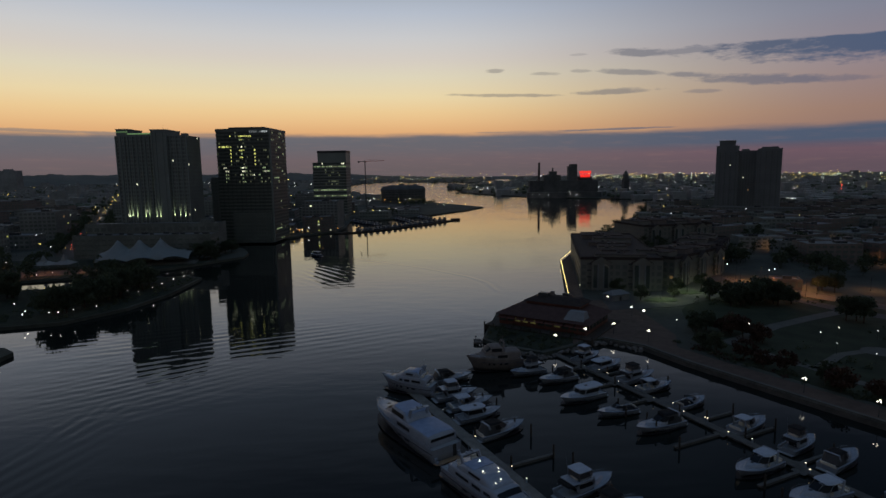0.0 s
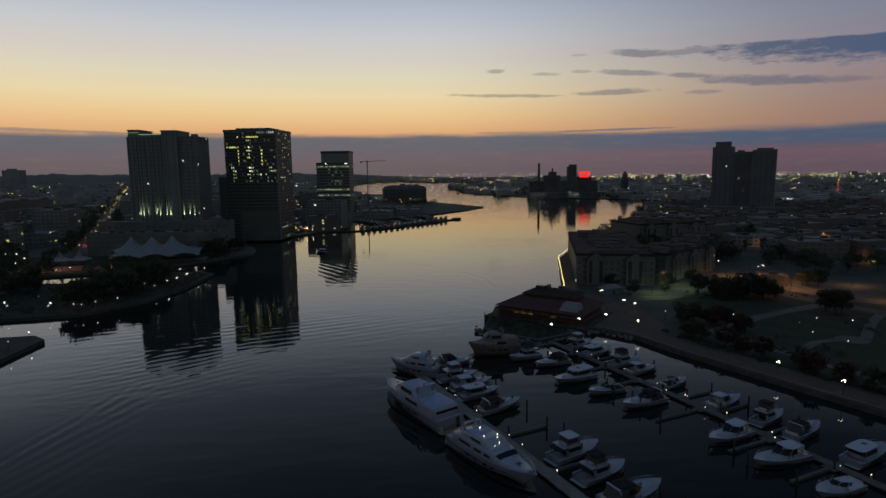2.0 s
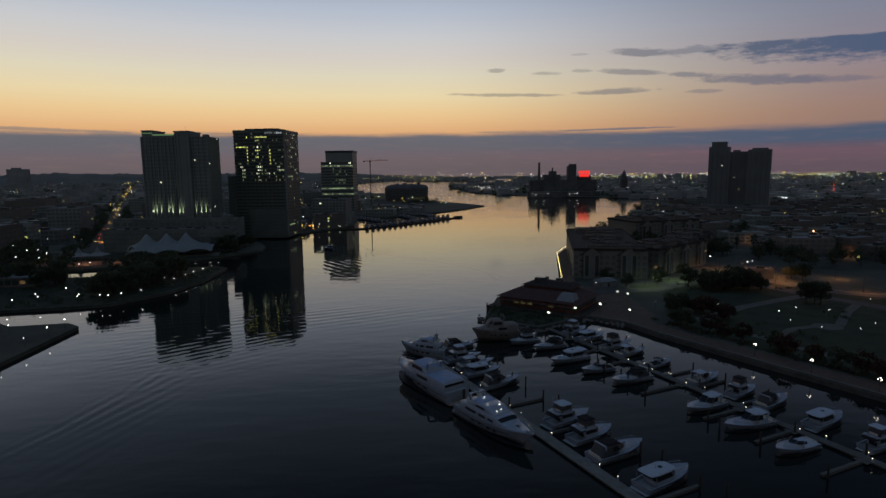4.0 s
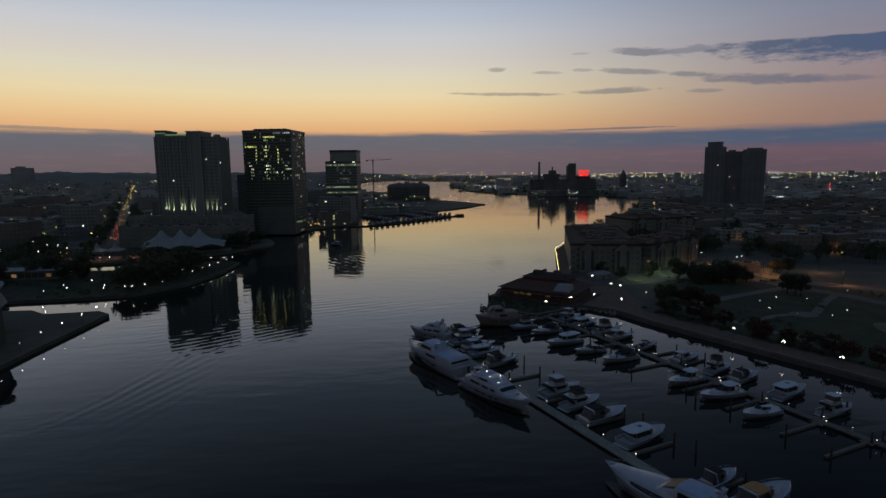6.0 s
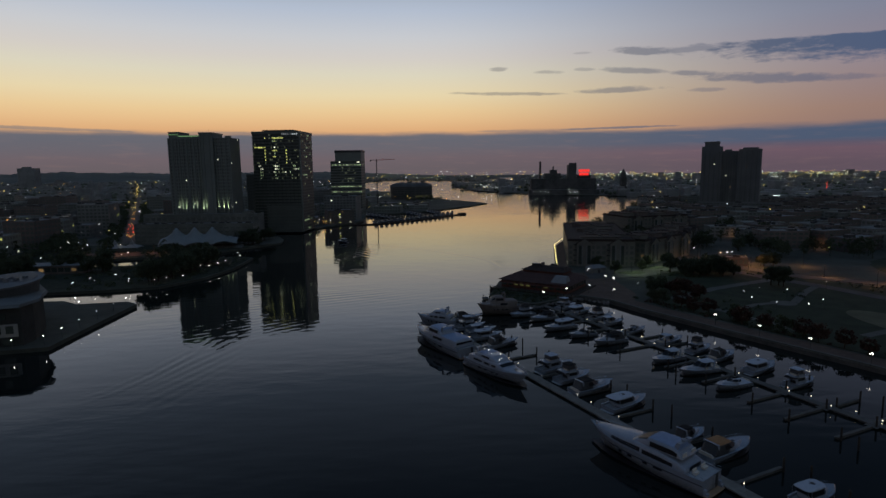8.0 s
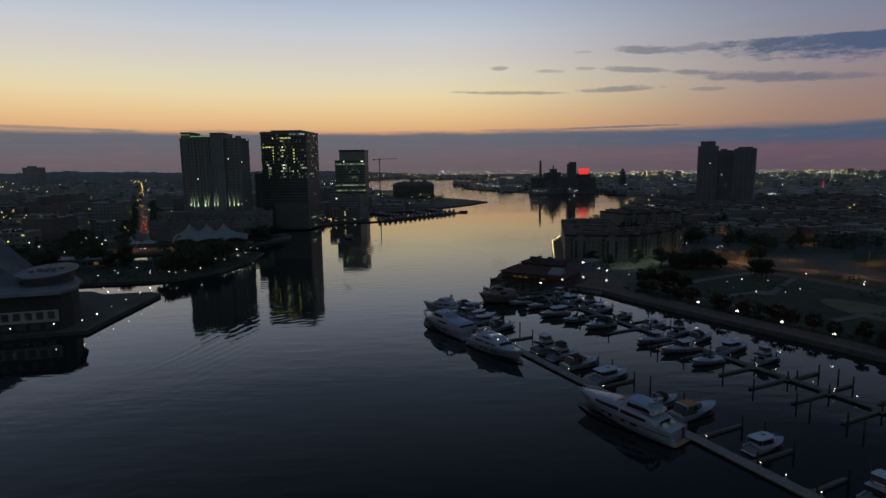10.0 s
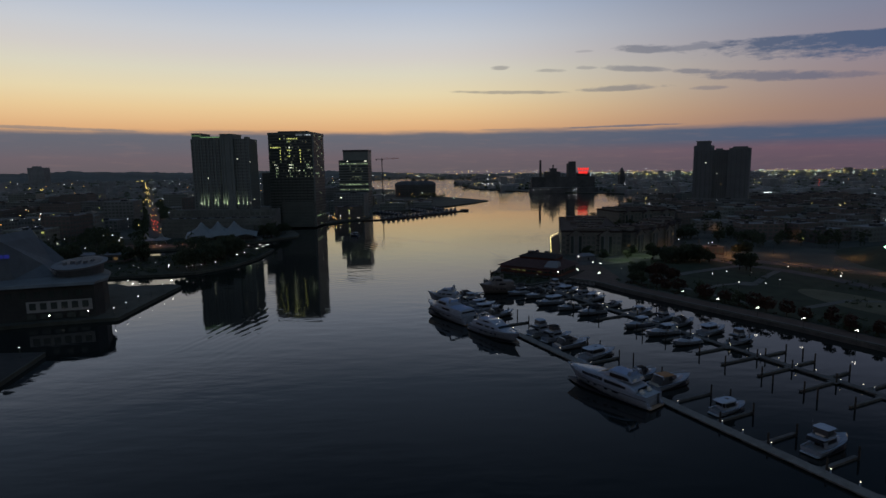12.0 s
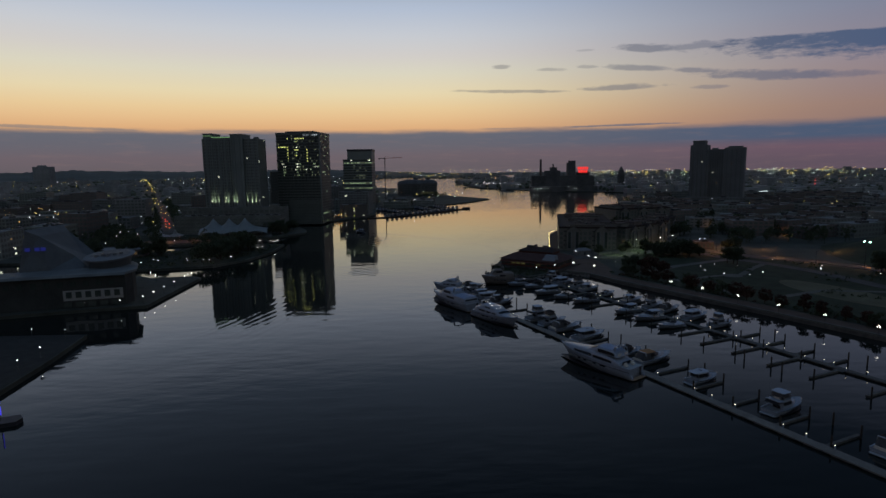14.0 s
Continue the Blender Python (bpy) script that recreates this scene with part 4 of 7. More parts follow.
def top_panel(st, x0, x1, v0, thick=0.1, n=8):
    """A panel laid over the crown of a moulded superstructure."""
    s = Shape()
    vs = (v0, 0.78, 1.0, 0.78, v0)
    for dz in (0.02, thick):
        for i in range(n + 1):
            for a, v in enumerate(vs):
                x, y, z = section(st, x0 + (x1 - x0) * i / n, v)
                s.v.append((x, y if a < 3 else -y, z + dz))
    m, o = 5, 5 * (n + 1)
    s.f = [(o + i * m + a, o + (i + 1) * m + a, o + (i + 1) * m + a + 1, o + i * m + a + 1) for i in range(n) for a in range(4)]
    for i in range(n):
        s.f += [(i * m, (i + 1) * m, o + (i + 1) * m, o + i * m), (i * m + 4, o + i * m + 4, o + (i + 1) * m + 4, (i + 1) * m + 4)]
    s.f += [(0, o, o + 1, 1), (1, o + 1, o + 2, 2), (2, o + 2, o + 3, 3), (3, o + 3, o + 4, 4)]
    e = n * m
    s.f += [(e + a, e + a + 1, o + e + a + 1, o + e + a) for a in range(4)]
    return s


def motor_yacht(L, B, label, style="pilothouse", tender=False, lights=False, tall=1.0, gel=GELCOAT, top=None):
    """A moulded motor yacht. Styles: pilothouse (raised wheelhouse, covered aft deck), tiered (rounded decks with an open bridge), sleek (long trunk and low wheelhouse)."""
    root = thing("motor_yacht", label, "yacht")
    top = top or BLUETOP
    k = (L / 29) ** 0.5 * tall
    z0, z1 = 3.0 * k, 4.3 * k
    hs, rim = hull_shape(L, B, z0, z1, 20)
    hull = part("hull", hs, gel, root, smooth=True)
    part("deck", deck_shape(rim, 0.1, 0.2), DECKING, root)
    for side in (1, -1):
        part("cap_rail", strake([(x, y - 0.04, z + 0.16) for x, y, z in rim], side), gel, root)
        part("rubbing_strake", strake([(x, y, z - 0.8 * k) for x, y, z in rim[:17]], side), RUBBER, root)
    part("waterline_stripe", hull_shape(L * 0.999, B * 1.004, 0.32, 0.5, 20, -0.5)[0], ANTIFOUL, root, "dark boot stripe")
    part("swim_platform", Shape().prism(rounded([(-1.3, -B * 0.4), (0.1, -B * 0.44), (0.1, B * 0.44), (-1.3, B * 0.4)]), 0.28, 0.48), TEAK, root)
    part("transom_door", Shape().box(-0.06, 0.0, -B * 0.3, -B * 0.3 + 0.9, 0.6, z0 - 0.1), DARKMETAL, root)
    for side in (1, -1):
        part("transom_stair", Shape().box(-0.9, 0.0, side * B * 0.36 - 0.35, side * B * 0.36 + 0.35, 0.48, 1.0).box(-0.5, 0.0, side * B * 0.36 - 0.35, side * B * 0.36 + 0.35, 1.0, 1.6), gel, root)
        for f0, f1 in ((0.3, 0.37), (0.42, 0.46), (0.55, 0.59), (0.64, 0.67)):
            pts = []
            for f in (f0, f1):
                i = int(f * 20)
                y = rim[i][1] + (rim[i + 1][1] - rim[i][1]) * (f * 20 - i)
                zz = z0 + (z1 - z0) * f ** 1.7
                pts.append((f * L * 0.97, side * (y * 0.962 + 0.05), zz * 0.55, zz * 0.68))
            (xa, ya, a0, b0), (xb, yb, a1, b1) = pts
            part("hull_window", Shape().add([(xa, ya, a0), (xb, yb, a1), (xb, yb, b1), (xa, ya, b0)], [(0, 1, 2, 3) if side < 0 else (3, 2, 1, 0)]), BOATGLASS, hull)
    w, h = B * 0.47, 1.0 * k
    X = lambda f: f * L
    if style == "sleek":
        low = [(X(0.12), z0 - 0.1, z0 + 0.5 * h, w * 0.96, w * 0.9), (X(0.2), z0, z0 + 1.5 * h, w * 0.96, w * 0.84), (X(0.34), z0, z0 + 2.0 * h, w * 0.96, w * 0.82), (X(0.5), z0 + 0.2, z0 + 2.1 * h, w * 0.95, w * 0.78),
               (X(0.66), z0 + 0.3, z0 + 1.9 * h, w * 0.86, w * 0.66), (X(0.8), z0 + 0.5, z0 + 1.6 * h, w * 0.66, w * 0.46), (X(0.93), z1 - 0.3, z1 + 0.12, w * 0.3, w * 0.2)]
        zt = z0 + 2.0 * h
        up = [(X(0.16), zt, zt + 0.1, w * 0.8, w * 0.72), (X(0.22), zt, zt + 1.5 * h, w * 0.82, w * 0.7), (X(0.42), zt, zt + 1.6 * h, w * 0.8, w * 0.66), (X(0.56), zt - 0.1, zt + 0.15, w * 0.7, w * 0.5)]
        strips = ((low, 0.22, 0.46, 0.1, 0.34), (low, 0.48, 0.74, 0.12, 0.38), (up, 0.2, 0.41, 0.06, 0.42))
        screen, roofs, aft = (up, 0.435, 0.52, 0.5), ((up, 0.2, 0.425, 0.62),), 0.12
    elif style == "tiered":
        low = [(X(0.1), z0 - 0.1, z0 + 1.9 * h, w * 0.96, w * 0.88), (X(0.2), z0, z0 + 2.2 * h, w * 0.97, w * 0.9), (X(0.5), z0 + 0.1, z0 + 2.3 * h, w * 0.97, w * 0.88), (X(0.64), z0 + 0.2, z0 + 2.25 * h, w * 0.9, w * 0.76),
               (X(0.7), z0 + 0.4, z0 + 1.4 * h, w * 0.8, w * 0.6), (X(0.82), z0 + 0.6, z0 + 1.15 * h, w * 0.6, w * 0.4), (X(0.93), z1 - 0.3, z1 + 0.1, w * 0.3, w * 0.2)]
        zt = z0 + 2.2 * h
        up = [(X(0.2), zt, zt + 0.4, w * 0.86, w * 0.8), (X(0.26), zt, zt + 1.3 * h, w * 0.88, w * 0.76), (X(0.5), zt, zt + 1.35 * h, w * 0.84, w * 0.68), (X(0.6), zt - 0.05, zt + 0.2, w * 0.74, w * 0.5)]
        strips = ((low, 0.2, 0.36, 0.2, 0.38), (low, 0.4, 0.5, 0.2, 0.38), (low, 0.53, 0.6, 0.2, 0.38), (up, 0.34, 0.47, 0.16, 0.4))
        screen, roofs, aft = (low, 0.648, 0.69, 0.55), ((up, 0.24, 0.38, 0.64),), 0.1
    else:
        low = [(X(0.05), z0 - 0.1, z0 + 2.0 * h, w * 0.95, w * 0.86), (X(0.12), z0, z0 + 2.2 * h, w * 0.97, w * 0.9), (X(0.4), z0, z0 + 2.3 * h, w * 0.97, w * 0.88), (X(0.62), z0 + 0.2, z0 + 2.3 * h, w * 0.93, w * 0.8),
               (X(0.74), z0 + 0.4, z0 + 1.6 * h, w * 0.8, w * 0.58), (X(0.84), z0 + 0.7, z0 + 1.35 * h, w * 0.6, w * 0.4), (X(0.94), z1 - 0.3, z1 + 0.1, w * 0.3, w * 0.2)]
        zt = z0 + 2.2 * h
        up = [(X(0.34), zt, zt + 0.15, w * 0.84, w * 0.76), (X(0.4), zt, zt + 1.5 * h, w * 0.88, w * 0.74), (X(0.58), zt, zt + 1.6 * h, w * 0.84, w * 0.68), (X(0.7), zt - 0.3, zt + 0.1, w * 0.72, w * 0.5)]
        strips = ((low, 0.3, 0.48, 0.18, 0.38), (up, 0.4, 0.58, 0.06, 0.42))
        screen, roofs, aft = (up, 0.6, 0.675, 0.36), ((low, 0.07, 0.32, 0.6), (up, 0.38, 0.58, 0.62)), 0.05
    house = part("deckhouse", moulded(low, 26), gel, root, smooth=True)
    bridge = part("bridge", moulded(up, 16), gel, root, smooth=True)
    for st, a, b, v0, v1 in strips:
        for side in (1, -1):
            part("side_window", glazing_strip(st, X(a), X(b), v0, v1, side), BOATGLASS, house if st is low else bridge)
    part("windscreen", windscreen(screen[0], X(screen[1]), X(screen[2]), screen[3]), BOATGLASS, bridge if screen[0] is up else house, "raked dark windscreen")
    for st, a, b, v in roofs:
        part("roof_cover", top_panel(st, X(a), X(b), v), top, root, "pale blue roof cover" if top is BLUETOP else "dull roof cover")
    part("aft_window", Shape().box(X(aft) - 0.05, X(aft) - 0.02, -w * 0.8, w * 0.8, z0 + 0.9 * h, z0 + 1.5 * h) if style == "pilothouse" else Shape().box(X(aft) - 0.05, X(aft) - 0.02, -w * 0.55, w * 0.55, z0 + 0.2, z0 + 0.9 * h), BOATGLASS, house)
    zr = max(p[2] for p in up)
    if style != "pilothouse":
        for y in (-w * 0.45, w * 0.45):
            seat(root, X(0.17), y, zt, 1.4)
            seat(root, X(0.07), y, z0, 1.4, turn=-1)
    ax = 0.36 if style == "pilothouse" else 0.22
    arch = Shape()
    for y in (-w * 0.6, w * 0.6):
        arch.frustum([(X(ax), y - 0.14), (X(ax + 0.04), y - 0.14), (X(ax + 0.04), y + 0.14), (X(ax), y + 0.14)], zt, [(X(ax - 0.03), y - 0.1), (X(ax), y - 0.1), (X(ax), y + 0.1), (X(ax - 0.03), y + 0.1)], zr + 0.9)
    arch.box(X(ax - 0.03), X(ax), -w * 0.6, w * 0.6, zr + 0.8, zr + 0.95)
    part("radar_arch", arch, gel, root)
    part("radar_dome", Shape().ball((X(ax - 0.015), 0.6, zr + 1.25), 0.38, 10, 6, 0.8), gel, root, smooth=True)
    part("radar_dome", Shape().ball((X(ax - 0.015), -0.8, zr + 1.15), 0.28, 10, 6, 0.9), gel, root, smooth=True)
    part("mast", Shape().tube((X(ax - 0.015), -0.1, zr + 0.9), (X(ax - 0.03), -0.1, zr + 3.0), 0.07, 0.03), gel, root)
    tagged(part("bow_rail", rails(rim, 0.8, 0.5 * L, L * 0.985), STEEL, root), kind="stuff")
    part("stern_rail", rails(rim, 0.6, 0.0, 0.1 * L, every=1), STEEL, root)
    part("anchor_windlass", Shape().box(0.93 * L, 0.95 * L, -0.25, 0.25, z1 - 0.25, z1 + 0.3), STEEL, root)
    part("deck_hatch", Shape().box(X(0.79), X(0.82), -0.45, 0.45, z0 + 1.45 * h, z0 + 1.52 * h), BOATGLASS, house)
    if tender:
        tx, ty, tz = X(0.17), 0.0, z0 + 2.42 * h
        part("tender", hull_shape(3.6, 1.6, 0.5, 0.7, 8, 0.0)[0], gel, root, "small white tender on the upper deck", at=pose(tx, ty, tz))
    if lights:
        for x, y, z in ((0.30, 0.5, zr + 0.3), (0.315, 0.1, zr + 0.3), (0.47, 1.6, zr + 0.2), (0.5, 1.0, zr + 0.1), (0.56, 0.2, zr - 0.4), (0.57, -1.2, zr - 0.6), (0.1, 2.6, zt + 0.6), (0.44, -1.4, zr + 0.2)):
            part("deck_light", Shape().ball((X(x), y, z), 0.07, 6, 4), LAMPWHITE, root, "bright white deck light")
    return root


def cruiser(L, B, style, label, canvas=CANVASB, hullmat=GELCOAT):
    """A motor cruiser. Styles: express (open cockpit under canvas), fly (bridge on the cabin), sedan (long hardtop), runabout (open)."""
    root = thing({"runabout": "motor_boat"}.get(style, "cabin_cruiser"), label, "boat")
    B *= 1.18
    z0, z1 = 1.35 * (L / 12) ** 0.5, 2.1 * (L / 12) ** 0.5
    hs, rim = hull_shape(L, B, z0, z1, 12)
    hull = part("hull", hs, hullmat, root, smooth=True)
    for side in (1, -1):
        part("rubbing_strake", strake(rim, side), RUBBER, root)
    part("waterline_stripe", hull_shape(L * 0.998, B * 1.006, 0.2, 0.32, 12)[0], ANTIFOUL, root, "dark boot stripe")
    w = B * 0.40
    part("foredeck", deck_shape(rim, 0.05, 0.06, x0=0.45 * L), GELCOAT, root)
    part("cockpit_sole", deck_shape(rim, 0.3, 0.5, x1=0.5 * L), DECKING, root)
    for side in (1, -1):
        co = Shape()
        pts = [p for p in rim if p[0] <= 0.5 * L]
        for x, y, z in pts:
            co.v += [(x, side * y, z), (x, side * (y - 0.32), z), (x, side * (y - 0.32), z - 0.5)]
        co.f = [(3 * i + j, 3 * i + 3 + j, 3 * i + 4 + j, 3 * i + 1 + j) for i in range(len(pts) - 1) for j in (0, 1)]
        part("coaming", co, GELCOAT, root)
    part("swim_platform", Shape().prism([(-0.8, -B * 0.38), (0.05, -B * 0.42), (0.05, B * 0.42), (-0.8, B * 0.38)], 0.22, 0.34), DECKING, root)
    tagged(part("bow_rail", rails(rim, 0.55, 0.45 * L, L * 0.99), STEEL, root), kind="stuff")
    lowC, hiC = plan(0.40 * L, 0.86 * L, w * 0.86, 0.24 * L, tip=0.25), plan(0.40 * L, 0.76 * L, w * 0.68, 0.2 * L, tip=0.2)
    zc = z1 + 0.22
    cab = part("cabin_trunk", cabin(lowC, z0 - 0.05, hiC, zc), GELCOAT, root)
    part("deck_hatch", Shape().box(0.6 * L, 0.64 * L, -0.28, 0.28, zc, zc + 0.05), BOATGLASS, cab)
    for side in (1, -1):
        for f in (0.56, 0.66):
            j = int(f * 12)
            part("porthole", Shape().box(f * L, f * L + 0.55, side * rim[j][1] * 0.985 - 0.02, side * rim[j][1] * 0.985 + 0.02, z0 * 0.75, z0 * 0.75 + 0.16), BOATGLASS, hull)
    zd = z0 - 0.1
    if style == "express":
        lo, hi = plan(0.28 * L, 0.60 * L, w * 0.95, 0.16 * L), plan(0.28 * L, 0.48 * L, w * 0.86, 0.12 * L)
        part("windscreen", band(lo, zc - 0.15, hi, zc + 0.95, 0.0, 1.0, 0.0, skip=(5,)), BOATGLASS, root, "raked wrap-round windscreen")
        part("helm", Shape().box(0.40 * L, 0.46 * L, -w * 0.8, w * 0.8, zd - 0.4, zc + 0.05), GELCOAT, root)
        seat(root, 0.33 * L, -w * 0.45, zd - 0.35, 1.1)
        seat(root, 0.33 * L, w * 0.45, zd - 0.35, 1.1)
        seat(root, 0.04 * L, 0, zd - 0.35, w * 1.6)
        a = Shape()
        for y in (-w * 0.92, w * 0.92):
            a.frustum([(0.18 * L, y - 0.06), (0.24 * L, y - 0.06), (0.24 * L, y + 0.06), (0.18 * L, y + 0.06)], z0, [(0.13 * L, y * 0.9 - 0.06), (0.16 * L, y * 0.9 - 0.06), (0.16 * L, y * 0.9 + 0.06), (0.13 * L, y * 0.9 + 0.06)], zc + 1.25)
        a.box(0.13 * L, 0.165 * L, -w * 0.86, w * 0.86, zc + 1.2, zc + 1.32)
        part("radar_arch", a, GELCOAT, root)
        t0, t1 = plan(0.15 * L, 0.45 * L, w * 0.88, 0.05 * L, tip=0.8), plan(0.19 * L, 0.41 * L, w * 0.6, 0.04 * L, tip=0.8)
        part("bimini_top", cabin(t0, zc + 1.15, t1, zc + 1.42), canvas, root, "dark canvas cockpit top" if canvas in (CANVAS, CANVASB) else "pale canvas cockpit top")
        if canvas is not CANVASL:
            part("camper_curtain", cabin(plan(0.06 * L, 0.42 * L, w * 0.96, 0.05 * L, tip=0.8), z0 + 0.02, plan(0.14 * L, 0.42 * L, w * 0.86, 0.05 * L, tip=0.8), zc + 1.14), CURTAIN, root, "smoked vinyl cockpit curtain")
    elif style == "fly":
        lo, hi = plan(0.24 * L, 0.66 * L, w * 0.94, 0.12 * L), plan(0.22 * L, 0.55 * L, w * 0.86, 0.08 * L)
        zt = zd + 2.1
        h = part("deckhouse", cabin(lo, zd - 0.2, hi, zt), GELCOAT, root)
        panes("house_window", h, "dark saloon windows", BOATGLASS, lo, zd - 0.2, hi, zt, 0.48, 0.86, skip=(5,))
        part("aft_door", Shape().box(0.235 * L - 0.05, 0.235 * L - 0.02, -w * 0.5, w * 0.5, zd, zt - 0.3), BOATGLASS, h)
        part("flybridge", Shape().frustum(plan(0.12 * L, 0.54 * L, w * 0.94, 0.08 * L), zt, plan(0.12 * L, 0.56 * L, w * 0.98, 0.08 * L), zt + 0.14), GELCOAT, root)
        fl, fh = plan(0.24 * L, 0.53 * L, w * 0.86, 0.08 * L), plan(0.24 * L, 0.55 * L, w * 0.9, 0.08 * L)
        part("bridge_coaming", band(fl, zt + 0.14, fh, zt + 0.75, 0.0, 1.0, 0.0, skip=(5,)), GELCOAT, root)
        part("bridge_screen", band(fh, zt + 0.75, plan(0.34 * L, 0.5 * L, w * 0.86, 0.08 * L), zt + 1.05, 0.0, 1.0, 0.0, skip=(5, 0, 4)), BOATGLASS, root)
        seat(root, 0.36 * L, -0.5, zt + 0.14, 0.8)
        seat(root, 0.26 * L, 0.2, zt + 0.14, 1.8)
        p = Shape()
        for x in (0.26 * L, 0.44 * L):
            for y in (-w * 0.8, w * 0.8):
                p.tube((x, y, zt + 0.3), (x, y, zt + 2.0), 0.035, n=5)
        part("top_frame", p, STEEL, root)
        part("bimini_top", cabin(plan(0.22 * L, 0.48 * L, w * 0.9, 0.04 * L, tip=0.85), zt + 1.95, plan(0.25 * L, 0.45 * L, w * 0.65, 0.03 * L, tip=0.85), zt + 2.15), canvas, root)
        part("bridge_curtain", cabin(plan(0.23 * L, 0.5 * L, w * 0.84, 0.07 * L), zt + 0.7, plan(0.25 * L, 0.46 * L, w * 0.8, 0.05 * L), zt + 1.94), CURTAIN, root, "smoked vinyl bridge curtain")
        part("cockpit_canopy", cabin(plan(0.03 * L, 0.23 * L, w * 0.9, 0.01 * L, tip=0.95), zt - 0.35, plan(0.05 * L, 0.22 * L, w * 0.8, 0.01 * L, tip=0.95), zt - 0.05), CANVASB, root)
        for y in (w * 0.85, -w * 0.85):
            part("canopy_post", Shape().tube((0.05 * L, y, zd - 0.1), (0.05 * L, y, zt - 0.3), 0.03, n=5), STEEL, root)
        part("antenna", Shape().tube((0.25 * L, w * 0.8, zt + 0.5), (0.2 * L, w * 0.8, zt + 4.2), 0.025, 0.012, 5), GELCOAT, root)
    elif style == "sedan":
        lo, hi = plan(0.18 * L, 0.70 * L, w * 0.96, 0.14 * L), plan(0.17 * L, 0.56 * L, w * 0.86, 0.08 * L)
        zt = zd + 2.2
        h = part("deckhouse", cabin(lo, zd - 0.2, hi, zt), GELCOAT, root)
        panes("house_window", h, "long dark saloon windows", BOATGLASS, lo, zd - 0.2, hi, zt, 0.42, 0.86)
        part("hardtop", cabin(plan(0.06 * L, 0.60 * L, w * 0.98, 0.08 * L), zt, plan(0.08 * L, 0.58 * L, w * 0.85, 0.08 * L), zt + 0.2), canvas if canvas is CANVASL else GELCOAT, root)
        for y in (w * 0.9, -w * 0.9):
            part("hardtop_post", Shape().tube((0.07 * L, y, zd), (0.07 * L, y, zt), 0.05), STEEL, root)
        part("roof_hatch", Shape().box(0.36 * L, 0.42 * L, -0.4, 0.4, zt + 0.2, zt + 0.27), BOATGLASS, root)
        part("mast", Shape().tube((0.3 * L, 0, zt + 0.2), (0.28 * L, 0, zt + 1.5), 0.05, 0.03, 6), GELCOAT, root)
    else:
        lo, hi = plan(0.36 * L, 0.62 * L, w * 0.95, 0.14 * L), plan(0.36 * L, 0.52 * L, w * 0.86, 0.12 * L)
        part("windscreen", band(lo, zc - 0.1, hi, zc + 0.5, 0.0, 1.0, 0.0, skip=(5,)), BOATGLASS, root, "low raked windscreen")
        seat(root, 0.3 * L, -w * 0.45, zd - 0.35, 0.9)
        seat(root, 0.3 * L, w * 0.45, zd - 0.35, 0.9)
        seat(root, 0.05 * L, 0, zd - 0.35, w * 1.5)
        part("cockpit_cover", cabin(plan(0.02 * L, 0.42 * L, w * 1.02, 0.02, tip=1.0), z0 + 0.02, plan(0.1 * L, 0.4 * L, w * 0.4, 0.02, tip=1.0), z0 + 0.5), canvas, root)
    for x in (0.2 * L, 0.42 * L):
        part("fender", Shape().tube((x, B * 0.49, 0.25), (x, B * 0.49, 0.85), 0.12, 0.12, 7), RUBBER, root)
    return root


def strake(rim, side):
    s = Shape()
    for x, y, z in rim:
        y += 0.05
        s.v += [(x, side * y, z - 0.18), (x, side * y, z - 0.06), (x, side * (y - 0.09), z - 0.05), (x, side * (y - 0.09), z - 0.19)]
    s.f = [(4 * i + j, 4 * i + 4 + j, 4 * i + 4 + (j + 1) % 4, 4 * i + (j + 1) % 4) for i in range(len(rim) - 1) for j in range(4)]
    return s


def moor(ob, stern, bow):
    """Lays a boat with its stern at one point, its bow towards another."""
    a = math.atan2(bow[1] - stern[1], bow[0] - stern[0])
    ob.matrix_basis = Matrix.Translation((stern[0], stern[1], 0)) @ Matrix.Rotation(a, 4, "Z")
    return ob


moor(motor_yacht(30.4, 8.5, "large white motor yacht with pale blue roofs along the dock", tall=1.1), (7.1, 113.7), (-8.8, 139.5))
moor(motor_yacht(27, 7.5, "white tiered motor yacht with lit deck lamps", "tiered", lights=True), (8.2, 107.7), (21.3, 84.1))
moor(motor_yacht(28.6, 7.8, "long sleek white motor yacht with a blue-topped wheelhouse", "sleek", tall=1.14), (45.3, 28.2), (29.2, 51.9))
moor(motor_yacht(16.5, 5.8, "tall white motor yacht moored at the dock's end", "tiered", tall=1.35), (6.6, 151.6), (-6.5, 158.0))
moor(motor_yacht(18, 6.4, "tall dull beige cabin yacht under covers in a slip", tall=1.5, gel=BEIGEHULL, top=BEIGEHULL), (35.5, 172.5), (15.8, 169.5))

